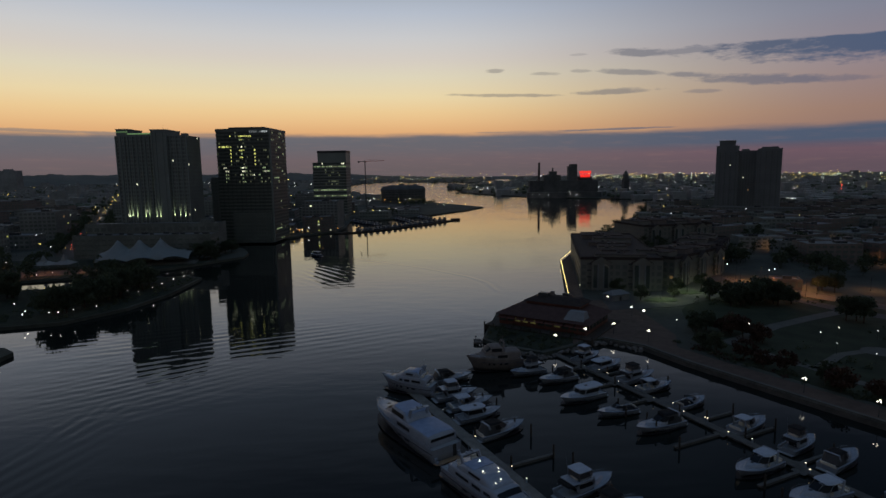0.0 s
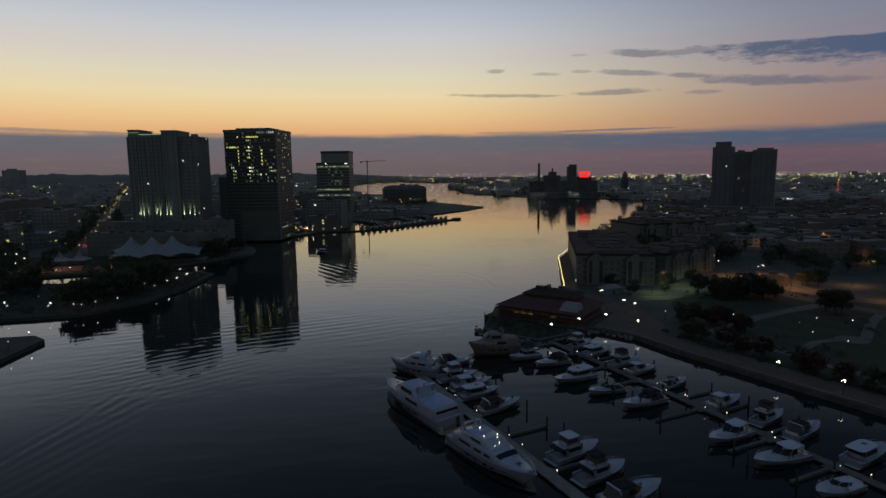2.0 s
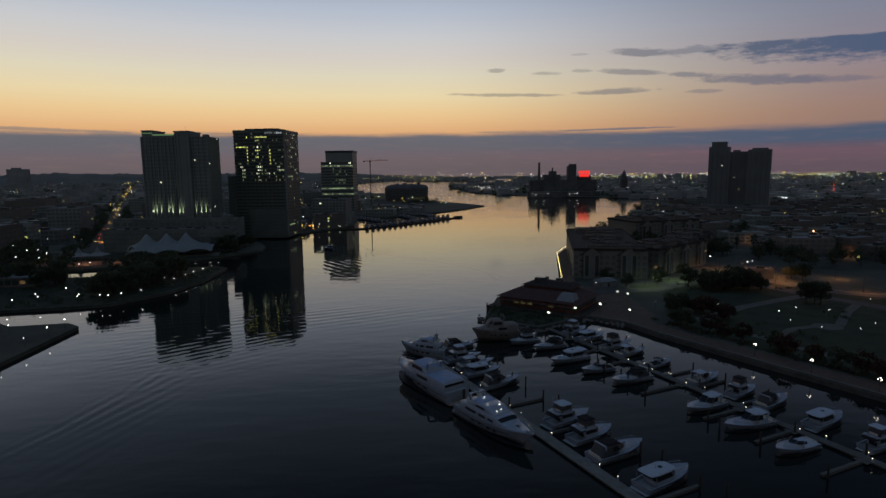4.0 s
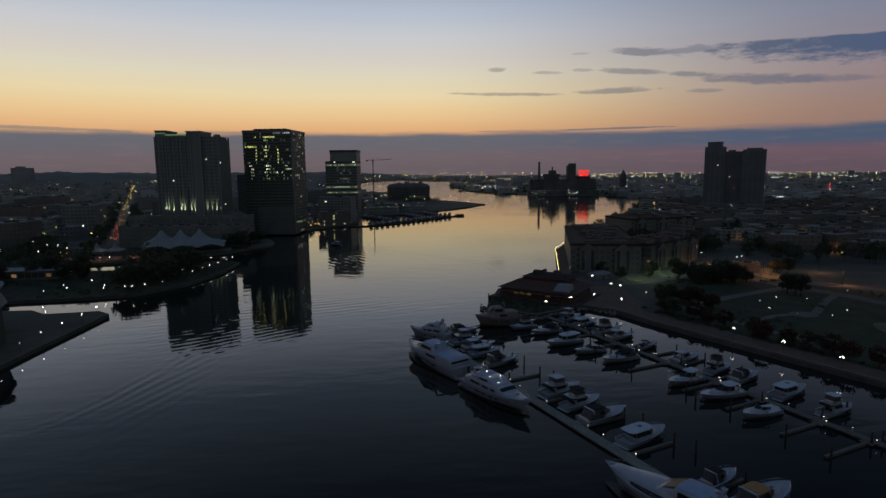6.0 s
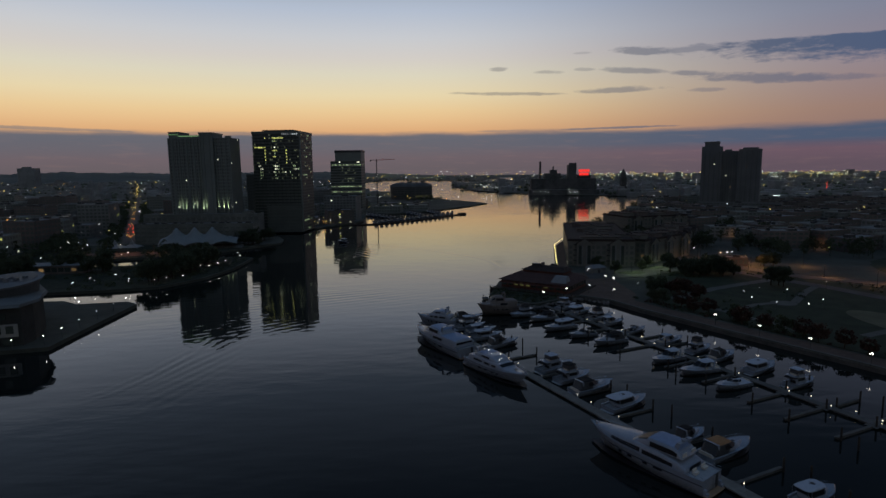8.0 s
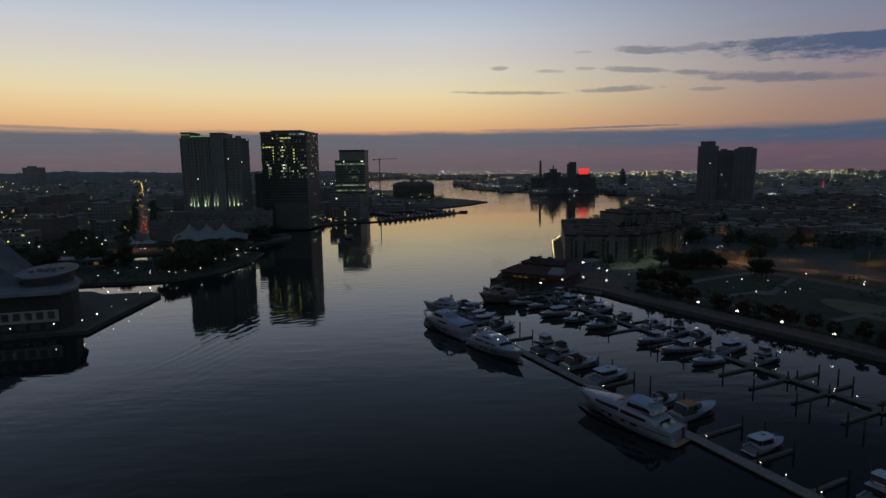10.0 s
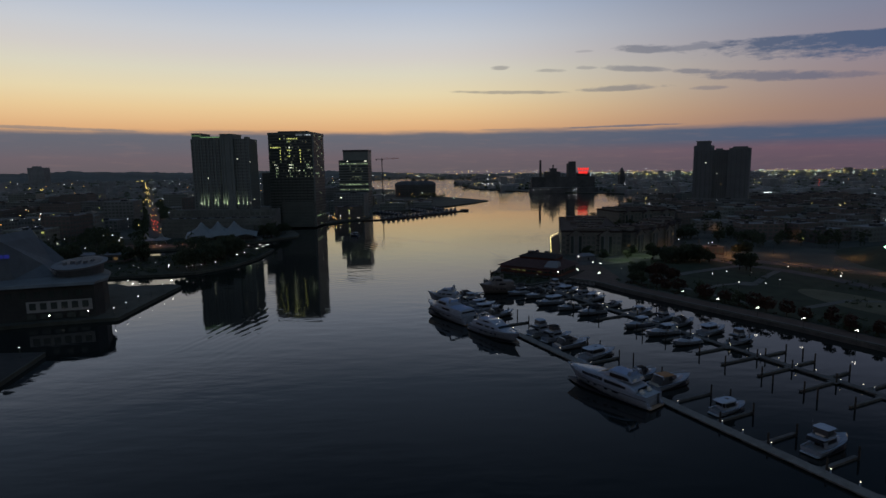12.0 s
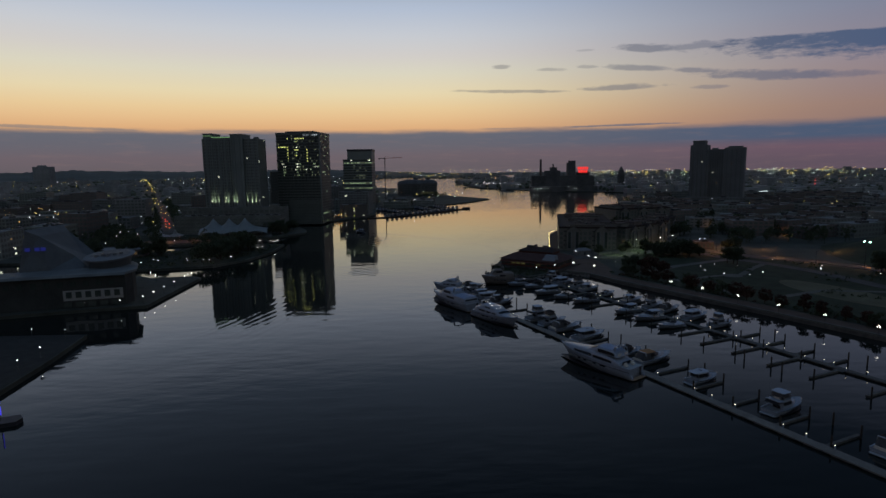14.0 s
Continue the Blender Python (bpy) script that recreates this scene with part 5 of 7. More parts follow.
SLIPS = [  # length, beam, style, canvas, stern, heading in degrees
    (13, 4.0, "express", CANVASB, (4.8, 160), 14), (12.5, 4.0, "fly", CANVASL, (5.5, 146.5), 18), (13, 4.0, "express", CANVASL, (8.6, 139.5), 20), (12.5, 3.9, "sedan", CANVASL, (10.2, 132.2), 21),
    (13.5, 4.0, "express", CANVASB, (14.0, 122.0), 26), (13.5, 4.3, "fly", CANVASL, (26.3, 95.5), 26), (12.5, 4.2, "fly", CANVASB, (29.6, 86.8), 25), (14.5, 4.5, "express", CANVASB, (31.6, 78.0), 23),
    (14, 4.4, "sedan", CANVASL, (37.2, 65.8), 26), (9.5, 3.2, "express", CANVASB, (46.8, 47.4), 27), (15, 4.5, "express", CANVAST, (48.7, 39.2), 24), (10.5, 3.6, "sedan", CANVASL, (57.2, 21.8), 20),
    (13, 4.2, "fly", CANVASL, (66.8, 0.2), 24), (12, 4.0, "express", CANVASB, (77.4, -21.7), 23)]
SLIPS += [
    (12, 3.9, "fly", CANVASB, (42.6, 167.8), 201), (13, 4.0, "express", CANVASB, (50.5, 161.2), 203), (15, 4.4, "sedan", CANVASL, (54.2, 147.5), 205), (11.5, 3.4, "runabout", CANVASB, (58.9, 135.2), 196),
    (14.5, 4.2, "express", CANVASB, (67.0, 127.4), 203), (13.3, 4.2, "express", CANVASL, (77.7, 106.3), 205), (14, 4.3, "express", CANVASL, (83.2, 94.0), 196), (12, 3.9, "runabout", CANVASL, (85.5, 81.8), 200),
    (12, 3.9, "fly", CANVASL, (52.6, 172.5), 34), (13, 4.0, "sedan", CANVASL, (55.0, 163.8), 28), (13.5, 4.0, "fly", CANVASB, (60.0, 153.5), 23), (11.5, 3.6, "express", CANVASL, (62.8, 146.6), 18),
    (10, 3.4, "runabout", CANVASB, (68.4, 134.5), 24), (12, 3.8, "express", CANVASL, (74.4, 119.2), 25)]
SLIPS += [
    (11, 3.6, "fly", CANVASB, (80.3, 108.8), 27), (12, 3.8, "express", CANVASB, (83.6, 100.9), 27), (13.5, 4.2, "sedan", CANVASL, (88.0, 88.4), 25), (11, 3.6, "fly", CANVASL, (92.6, 77.2), 18)]
LABELS = {"express": ("white express cruiser with a dark canvas top in its slip", "white express cruiser with a pale canvas top in its slip", "white express cruiser with a tan canvas top in its slip"),
          "fly": ("white flybridge cruiser with a dark canvas top in its slip", "white flybridge cruiser with a pale canvas top in its slip", ""),
          "sedan": ("white sedan cruiser with a long pale hardtop in its slip",) * 3, "runabout": ("small open motor boat under a dark cover in its slip", "small open motor boat under a pale cover in its slip", "")}
for L, B, style, canvas, stern, head in SLIPS:
    kind_of = 0 if canvas in (CANVAS, CANVASB) else 2 if canvas is CANVAST else 1
    b = cruiser(L, B, style, LABELS[style][kind_of], canvas)
    h = math.radians(head)
    off = 1.2
    moor(tagged(b, group="boats in their slips"), (stern[0] + off * math.cos(h), stern[1] + off * math.sin(h)), (stern[0] + 20 * math.cos(h), stern[1] + 20 * math.sin(h)))
# a small harbour boat under way in the channel
moor(cruiser(11, 3.6, "sedan", "small dark harbour boat under way in the channel", CANVASB, NAVYHULL), (-63, 433), (-75, 443))

barge = thing("mooring_barge", "dark mooring barge with a blue neon tube on its post", "barge", pose(-124, 12, 0, 0, 0, 20))
part("hull", Shape().prism([(-5, -2.4), (5, -2.4), (6, 0), (5, 2.4), (-5, 2.4)], -0.6, 1.1), ANTIFOUL, barge)
part("cabin", cabin(plan(-3.5, 0.5, 1.6, 0.4), 1.1, plan(-3.3, 0.2, 1.4, 0.4), 3.2), NAVYHULL, barge)
part("post", Shape().tube((1.4, 0, 1.1), (1.4, 0, 6.4), 0.09, 0.07, 8), DARKMETAL, barge)
part("neon_tube", Shape().tube((1.6, 0, 2.4), (1.5, 0.5, 4.0), 0.09).tube((1.5, 0.5, 4.0), (1.6, -0.3, 5.2), 0.09).tube((1.6, -0.3, 5.2), (1.5, 0.3, 6.2), 0.09), glowing("blue_tube_glow", (0.06, 0.05, 1.0), 1.2, False), barge, "glowing blue neon tube")


# ---- buildings ----
def facade(root, w, d, z0, floors, fh, bays, glass, lit=None, faces="SE", sill=0.32, gap=0.16, side_bays=None, frame_mat=None):
    """Windows on the faces of a block that stands from (0, 0) to (w, d): dark panes as one part, each lit pane as its own.
    lit: a function of face, floor and bay that gives a material or None."""
    dark = Shape()
    panes = {}
    for face in faces:
        n = bays if face in "SN" else (side_bays or max(1, round(bays * d / w)))
        span = w if face in "SN" else d
        step = span / n
        for j in range(floors):
            for i in range(n):
                a, b = i * step + step * gap / 2, (i + 1) * step - step * gap / 2
                za, zb = z0 + j * fh + fh * sill, z0 + (j + 1) * fh - fh * 0.12
                if face == "S":
                    q = [(a, -0.06, za), (b, -0.06, za), (b, -0.06, zb), (a, -0.06, zb)]
                elif face == "N":
                    q = [(b, d + 0.06, za), (a, d + 0.06, za), (a, d + 0.06, zb), (b, d + 0.06, zb)]
                elif face == "E":
                    q = [(w + 0.06, a, za), (w + 0.06, b, za), (w + 0.06, b, zb), (w + 0.06, a, zb)]
                else:
                    q = [(-0.06, b, za), (-0.06, a, za), (-0.06, a, zb), (-0.06, b, zb)]
                m = lit(face, j, i) if lit else None
                if m is None:
                    dark.add(q, [(0, 1, 2, 3)])
                else:
                    key = (face, m.name)
                    mid = sum((Vector(p) for p in q), Vector()) / 4
                    q = [tuple(mid + Vector(((p[0] - mid.x) * 0.84, (p[1] - mid.y) * 0.84, (p[2] - mid.z) * 0.72))) for p in q]
                    c = Vector(q[0])
                    if key not in panes:
                        panes[key] = Shape().add([Vector(p) - c for p in q], [(0, 1, 2, 3)]).mesh("window", m)
                    part("window", panes[key], m, root, "lit window pane", at=Matrix.Translation(c))
    if dark.v:
        tagged(part("glazing", dark, glass, root, "unlit dark window glazing"), kind="stuff")


def bands(w, d, z0, floors, fh, deep=0.25, thick=0.3):
    s = Shape()
    for j in range(floors + 1):
        z = z0 + j * fh
        s.box(-deep, w + deep, -deep, 0, z - thick / 2, z + thick / 2)
        s.box(w, w + deep, 0, d, z - thick / 2, z + thick / 2)
        s.box(-deep, 0, 0, d, z - thick / 2, z + thick / 2)
    return s


def parapet(w, d, z, h=1.1, t=0.4):
    return Shape().box(0, w, 0, t, z, z + h).box(0, w, d - t, d, z, z + h).box(0, t, t, d - t, z, z + h).box(w - t, w, t, d - t, z, z + h)


def chance(p, mats, seed):
    r = random.Random(seed)
    return lambda face, j, i: r.choice(mats) if r.random() < p else None


def place(x, y, ux, uy, z=LAND):
    return Matrix.Translation((x, y, z)) @ Matrix.Rotation(math.atan2(uy, ux), 4, "Z")


# hotel tower with floodlit base on its podium
hotel = thing("hotel_tower", "tall dark precast hotel tower with uplit lower piers", "hotel", place(-225, 478, 64, -4))
W, D, TOP = 55.5, 26.0, 91.5
part("body", Shape().box(0, W, 0, D, 0, TOP), PRECAST, hotel)
shaft = part("stair_shaft", Shape().box(29, 41, -3.5, D - 4, 0, 95.2), PRECAST, hotel)
part("shaft_cap", Shape().box(28.6, 41.4, -3.9, D - 3.6, 95.2, 96.2), DARKCLAD, shaft)
part("roof_pylon", Shape().box(0, 9, 1, D - 2, TOP, 96.6).box(-0.5, 9.5, 0.5, D - 1.5, 96.6, 97.2), PRECAST, hotel)
part("roof_beam", Shape().box(9, 29, 0.4, 1.6, TOP + 0.1, TOP + 2.4), DARKCLAD, hotel)
part("roof_light_strip", Shape().box(9, 29, 0.1, 0.4, TOP + 1.4, TOP + 2.0), glowing("roof_strip_glow", (0.5, 1.0, 0.4), 0.3, False), hotel, "faint green light strip along the roof edge")
part("pylon_light", Shape().box(-0.4, 9.2, 0.2, 0.45, TOP + 3.0, TOP + 3.5), glowing("pylon_glow", (0.5, 1.0, 0.4), 0.2, False), hotel, "green light strip on the roof pylon")
part("antenna", Shape().tube((35, 6, 96), (35, 6, 100), 0.12, 0.04), DARKMETAL, hotel)
part("end_turret", Shape().box(51, 55, 1, 6, TOP, TOP + 1.8), PRECAST, hotel)
for x in (-0.6, 3.0, 6.2, 8.8, 12.4, 15.8, 19.0, 22.2, 25.6, 42.0, 46.5, 50.5, 54.6):
    part("pier", Shape().box(x, x + 0.9, -0.8, 0, 0, TOP), PRECAST, hotel)
for x in (29.4, 32.2, 37.6):
    part("shaft_pier", Shape().box(x, x + 0.9, -4.2, -3.5, 0, 95), PRECAST, hotel)
hr = random.Random(3)
facade(hotel, W, D, 3, 29, 3.05, 26, DULLGLASS, lambda f, j, i: (WINWHITE if hr.random() < 0.018 and j > 7 and not 11 <= i < 17 else None), "SE", 0.3, 0.4)
for x, y in ((6.65, -0.8), (9.25, -0.8), (12.85, -0.8), (19.45, -0.8), (22.65, -0.8), (29.85, -4.2), (32.65, -4.2), (42.45, -0.8), (46.95, -0.8), (50.95, -0.8)):
    up = part("uplight", Shape().frustum([(x - 0.4, y - 1.3), (x + 0.4, y - 1.3), (x + 0.4, y - 0.7), (x - 0.4, y - 0.7)], 24.2, [(x - 0.3, y - 1.2), (x + 0.3, y - 1.2), (x + 0.3, y - 0.8), (x - 0.3, y - 0.8)], 24.6), DARKMETAL, hotel, "dark facade uplight fitting")
    beam = bpy.data.lights.new("facade_spot", "SPOT")
    beam.energy, beam.color, beam.spot_size, beam.spot_blend, beam.shadow_soft_size = 15000.0, (0.85, 1.0, 0.6), radians(17), 0.7, 0.1
    lamp = new("facade_spot", beam)
    lamp.matrix_basis = hotel.matrix_basis @ look((x, y - 1.0, 24.9), (x, y, 29.5))

podium = thing("parking_podium", "long pale-roofed parking podium below the hotel", "garage", place(-243, 437.2, 116, -6))
part("lower_body", Shape().box(0, 101, 0, 17, 0, 16.4), PODIUMWALL, podium)
part("upper_body", Shape().box(0, 101, 17, 33, 0, 23.4), PODIUMWALL, podium)
part("lower_roof", Shape().box(0.5, 100.5, 0.5, 17, 16.4, 16.7), PALEROOF, podium)
part("upper_roof", Shape().box(0.5, 100.5, 17.5, 32.5, 23.4, 23.7), PALEROOF, podium)
part("lower_parapet", Shape().box(0, 101, 0, 0.4, 16.4, 17.5).box(0, 0.4, 0.4, 17, 16.4, 17.5).box(100.6, 101, 0.4, 17, 16.4, 17.5), PODIUMWALL, podium)
part("upper_parapet", Shape().box(0, 101, 17, 17.4, 23.4, 24.5).box(0, 0.4, 17.4, 33, 23.4, 24.5).box(100.6, 101, 17.4, 33, 23.4, 24.5), PODIUMWALL, podium)
for i in range(12):
    part("roof_unit", Shape().box(5 + i * 8, 7.4 + i * 8 + i % 3, 4 + (i * 5) % 9, 6.2 + (i * 5) % 9, 16.7, 17.9 + 0.3 * (i % 2)), DARKMETAL, podium)
for j in range(4):
    part("deck_band", bands(101, 17, 3.6 + j * 3.6, 0, 3.6, 0.2, 0.5), PODIUMWALL, podium)
facade(podium, 101, 17, 0.4, 4, 3.6, 20, DULLGLASS, chance(0.02, (WINWARM,), 5), "SE", 0.55, 0.3)
for i in range(20):
    part("upper_opening", Shape().box(2 + i * 5, 5.4 + i * 5, 16.94, 17, 18.6, 21.4), DULLGLASS, podium)
part("stair_house", Shape().box(86, 94, 20, 28, 23.7, 26.5), PODIUMWALL, podium)

# office tower
office = thing("office_tower", "dark glass office tower with bands of lit floors", "office tower", place(-163, 528, 48, -6.8))
W, D, F, FH = 48.5, 40.0, 32, 3.05
TOP = 97.5
part("body", Shape().box(0, W, 0, D, 0, TOP), TOWERSKIN, office)
part("crown", Shape().box(-0.4, W + 0.4, -0.4, D + 0.4, TOP, TOP + 2.6), TOWERSKIN, office)
part("roof_plant", Shape().box(8, 40, 8, 36, TOP + 2.6, TOP + 4.4), DARKMETAL, office)
part("corner_fin", Shape().box(W - 0.6, W + 0.7, -1.2, 0.2, 0, TOP + 2.6), PRECAST, office)
for j in range(1, F + 1):
    part("floor_slab", Shape().box(-0.5, W + 0.5, -0.5, 0, j * FH - 0.25, j * FH + 0.05).box(W, W + 0.5, 0, D, j * FH - 0.25, j * FH + 0.05), TOWERSKIN, office)
for i in range(1, 12):
    part("mullion", Shape().box(i * W / 12 - 0.12, i * W / 12 + 0.12, -0.32, 0, 2, TOP), DARKMETAL, office)
orng = random.Random(11)


# floor by floor, the bays of the front that are still lit: yellow, white, green
OFFICE = {30: ((7, *range(12, 19)), (), ()), 29: ((13,), (), (12, 14)), 27: (tuple(range(1, 8)), (13,), ()), 26: ((7, 12, 13, 14, 20), (), ()), 25: ((7, 20), (), (13,)),
          24: ((7, 12, 13, 20), (), ()), 23: ((7, 20), (), ()), 22: ((20,), (), (7,)), 21: ((), (3, 4, 13, 14), (12, 15, 24, 25)), 20: ((), (4, 5, 13, 14, 25, 26), (15, 24, 27)),
          19: ((), (12, 19), (4, 13, 22)), 18: ((), (), (4, 5, 13, 23)), 17: ((), (), (4, 14))}


def office_lit(face, j, i):
    if face == "S":
        for bays, mat in zip(OFFICE.get(j, ((), (), ())), (WINYELLOW, WINWHITE, WINGREEN)):
            if i in bays:
                return mat
        return WINFAINT if j > 16 and orng.random() < 0.12 else None
    if j in (18, 3) and 1 < i < 8:
        return WINGREEN
    return orng.choice((WINGREEN, WINFAINT, WINFAINT)) if orng.random() < (0.12 if j > 16 else 0.03) else None


facade(office, W, D, 0.2, F, FH, 29, TOWERDULL, office_lit, "SE", 0.3, 0.14, 16)
sign = part("roof_sign", Shape().box(W * 0.62, W * 0.985, -0.62, -0.5, TOP - 1.8, TOP + 1.4), DARKCLAD, office, "dark sign board with white bars")
for i in range(9):
    x = W * 0.63 + i * W * 0.038
    if i != 4:
        part("sign_bar", Shape().box(x, x + 0.9, -0.8, -0.62, TOP - 1.0, TOP + 0.5), glowing("sign_white", (0.85, 0.95, 1.0), 0.5 if i > 5 else 0.16, False), sign)

# lower dark blocks beside the towers
def block(name, label, x, y, ux, uy, w, d, h, floors, bays, wall, roof, p=0.05, seed=0, mats=None, faces="SE", category="building", extra=True):
    root = thing(name, label, category, place(x, y, ux, uy))
    part("wall", Shape().box(0, w, 0, d, 0, h), wall, root)
    part("roof", Shape().box(0.4, w - 0.4, 0.4, d - 0.4, h, h + 0.2), roof, root)
    part("parapet", parapet(w, d, h, 0.9), wall, root)
    fh = h / floors
    facade(root, w, d, 0, floors, fh, bays, DULLGLASS, chance(p, mats or (WINWARM, WINYELLOW, WINWHITE), seed), faces, 0.34, 0.35)
    r = random.Random(seed)
    if extra:
        for _ in range(2):
            a, b = r.uniform(0.15, 0.65) * w, r.uniform(0.2, 0.6) * d
            part("roof_unit", Shape().box(a, a + r.uniform(1.5, 0.2 * w + 2), b, b + r.uniform(1.5, 0.2 * d + 2), h + 0.2, h + r.uniform(1.2, 2.8)), DARKMETAL, root)
    return root


block("apartment_block", "dark mid-rise block between the two towers", -176, 548, 1, -0.1, 26, 30, 57, 18, 9, TOWERSKIN, ROOFING, 0.01, 1)
block("hotel_block", "dark unlit hotel block on the quay", -150, 520, 1, -0.1, 34, 20, 26, 8, 14, TOWERSKIN, ROOFING, 0.015, 2)
block("brick_lodge", "low red brick lodge lit by the orange road lamps", 182.8, 268.2, 0.93, -0.36, 13, 9, 4.6, 1, 5, BRICK, ROOFING, 0.05, 61)
block("brick_lodge", "small red brick building at the foot of the hill", 249.5, 337.4, 0.93, -0.36, 12, 10, 6.4, 2, 4, BRICK, ROOFING, 0.05, 62)
block("apartment_block", "dark brick block behind the quay", -100, 596, 1, 0.3, 30, 22, 15, 5, 10, BRICK, ROOFING, 0.1, 4)

wharf = thing("wharf_tower", "dark stepped glass office tower with lit floors", "office tower", place(-119.5, 795, 1, -0.12))
part("body", Shape().box(7, 45, 0, 30, 0, 89), DARKCLAD, wharf)
part("low_wing", Shape().box(0, 7, 0, 30, 0, 74), DARKCLAD, wharf)
part("crown", Shape().box(6.6, 45.4, -0.4, 30.4, 86.5, 89.6), DARKMETAL, wharf)
for j in range(1, 20):
    part("floor_slab", Shape().box(-0.4, 45.4, -0.4, 0, j * 3.9 - 0.3, j * 3.9 + 0.1), DARKCLAD, wharf)
wr = random.Random(21)


def wharf_lit(face, j, i):
    p = wr.random()
    if face != "S":
        return WINFAINT if j in (7, 9, 17) and p < 0.3 else None
    if j == 18:
        return WINWHITE if i in (6, 19, 20) else None
    if j in (7, 9, 17):
        return WINGREEN if p < (0.35 if j == 7 else 0.7) else WINWHITE if p > 0.96 else WINFAINT
    return WINFAINT if j in (11, 12, 14, 15, 16) and 8 <= i < 18 and p < 0.45 else None


facade(wharf, 45, 30, 0, 19, 3.9, 22, TOWERDULL, wharf_lit, "SE", 0.3, 0.12)

crane = thing("tower_crane", "slim tower crane on a building site", "crane", pose(-62, 1000, LAND, 0, 0, 4))
part("mast", Shape().tube((0, 0, 0), (0, 0, 80), 0.8, 0.8, 4), DARKMETAL, crane)
part("jib", Shape().tube((0, 0, 78.5), (33, 0, 79.5), 0.55, 0.3, 3).tube((0, 0, 82), (33, 0, 79.7), 0.12, 0.12, 3), material("crane_red_paint", (0.3, 0.06, 0.04), 0.6), crane)
part("counter_jib", Shape().tube((0, 0, 78.5), (-12, 0, 78.5), 0.6, 0.6, 3).box(-12, -9, -1, 1, 76.5, 78.4), DARKMETAL, crane)
part("cab", Shape().box(-1, 1.2, -1.4, 1.2, 75.8, 78), DARKMETAL, crane)

# broad round building on the point
dome = thing("round_hall", "broad dark curved waterfront building with lit base", "building", pose(2, 1150, LAND))
n = 36
ell = lambda rx, ry: [(rx * math.cos(2 * math.pi * i / n), ry * math.sin(2 * math.pi * i / n)) for i in range(n)]
part("wall", Shape().frustum(ell(43, 30), 0, ell(44, 31), 26), REFWALL, dome)
part("roof", Shape().frustum(ell(44.5, 31.5), 26, ell(40, 27), 31).frustum(ell(40, 27), 31, ell(30, 20), 33.5), REFWALL, dome)
for i, (x, y, w) in enumerate(((-22, -6, 7), (-8, 3, 10), (8, -4, 6), (20, 2, 8))):
    part("roof_unit", Shape().box(x, x + w, y, y + 6, 33, 35 + (i % 2) * 1.5), DARKMETAL, dome)
for i in range(n):
    a = 2 * math.pi * (i + 0.5) / n
    if math.sin(a) < 0.2:
        for z in (5, 10, 15, 20):
            lit = z == 5 and math.cos(a) > 0.2
            part("window", Shape().box(-2.6, 2.6, -0.1, 0.1, z, z + 2.6), WINDIM if lit else TOWERDULL, dome, at=Matrix.Translation((43.6 * math.cos(a), 30.6 * math.sin(a), 0)) @ Matrix.Rotation(math.atan2(43 * math.sin(a), 30 * math.cos(a)) + math.pi / 2, 4, "Z"))

# tented concert pavilion
tent = thing("concert_pavilion", "white tensile tent pavilion with three peaks", "pavilion", place(-204.5, 388.6, 66, 12))


def tent_skin(w, d, peaks, eave, h, nu=48, nv=14):
    s = Shape()
    for j in range(nv + 1):
        for i in range(nu + 1):
            x, y = w * i / nu, d * j / nv
            z = 0.0
            for px in peaks:
                r = math.hypot((x - px) / (w / len(peaks) * 0.62), (y - d * 0.45) / (d * 0.62))
                z = max(z, math.exp(-2.1 * r) * 1.0)
            fall = 1 - 0.35 * abs(2 * y / d - 1) ** 2
            e = eave * (0.75 + 0.45 * abs(math.sin(math.pi * x / w * len(peaks)))) if j in (0, nv) else eave
            s.v.append((x, y, (eave + (h - eave) * z) * fall if j not in (0, nv) else e * 0.75))
    s.f = [(j * (nu + 1) + i, j * (nu + 1) + i + 1, (j + 1) * (nu + 1) + i + 1, (j + 1) * (nu + 1) + i) for j in range(nv) for i in range(nu)]
    return s


part("tent_roof", tent_skin(58, 32, (11.5, 25, 38.5), 6.8, 18.2), TENT, tent, smooth=True)
for px in (11.5, 25, 38.5):
    part("mast", Shape().tube((px, 14.4, 0), (px, 14.4, 17.8), 0.3, 0.2, 8), STEEL, tent)
    for dx in (-9, 9):
        part("edge_post", Shape().tube((px + dx, 0.4, 0), (px + dx, 0.4, 5), 0.15), STEEL, tent)
part("stage_house", Shape().box(14, 52, 22, 33, 0, 7), DARKCLAD, tent)
part("seating_bowl", Shape().frustum([(4, 3), (62, 3), (62, 21), (4, 21)], 0, [(6, 6), (60, 6), (60, 21), (6, 21)], 1.2), CONCRETE, tent)
small = thing("small_tent", "small white peaked tent beside the pavilion", "tent", pose(-238, 392, LAND), group="small tents")
part("tent_roof", Shape().frustum([(-6, -6), (6, -6), (6, 6), (-6, 6)], 3.5, [(-1.6, -1.6), (1.6, -1.6), (1.6, 1.6), (-1.6, 1.6)], 5.6).frustum([(-1.6, -1.6), (1.6, -1.6), (1.6, 1.6), (-1.6, 1.6)], 5.6, [(-0.1, -0.1), (0.1, -0.1), (0.1, 0.1), (-0.1, 0.1)], 9.5), TENT, small)
for x in (-5.8, 5.8):
    for y in (-5.8, 5.8):
        part("pole", Shape().tube((x, y, 0), (x, y, 3.6), 0.08), STEEL, small)
copy_thing(small, pose(-226, 394, LAND))

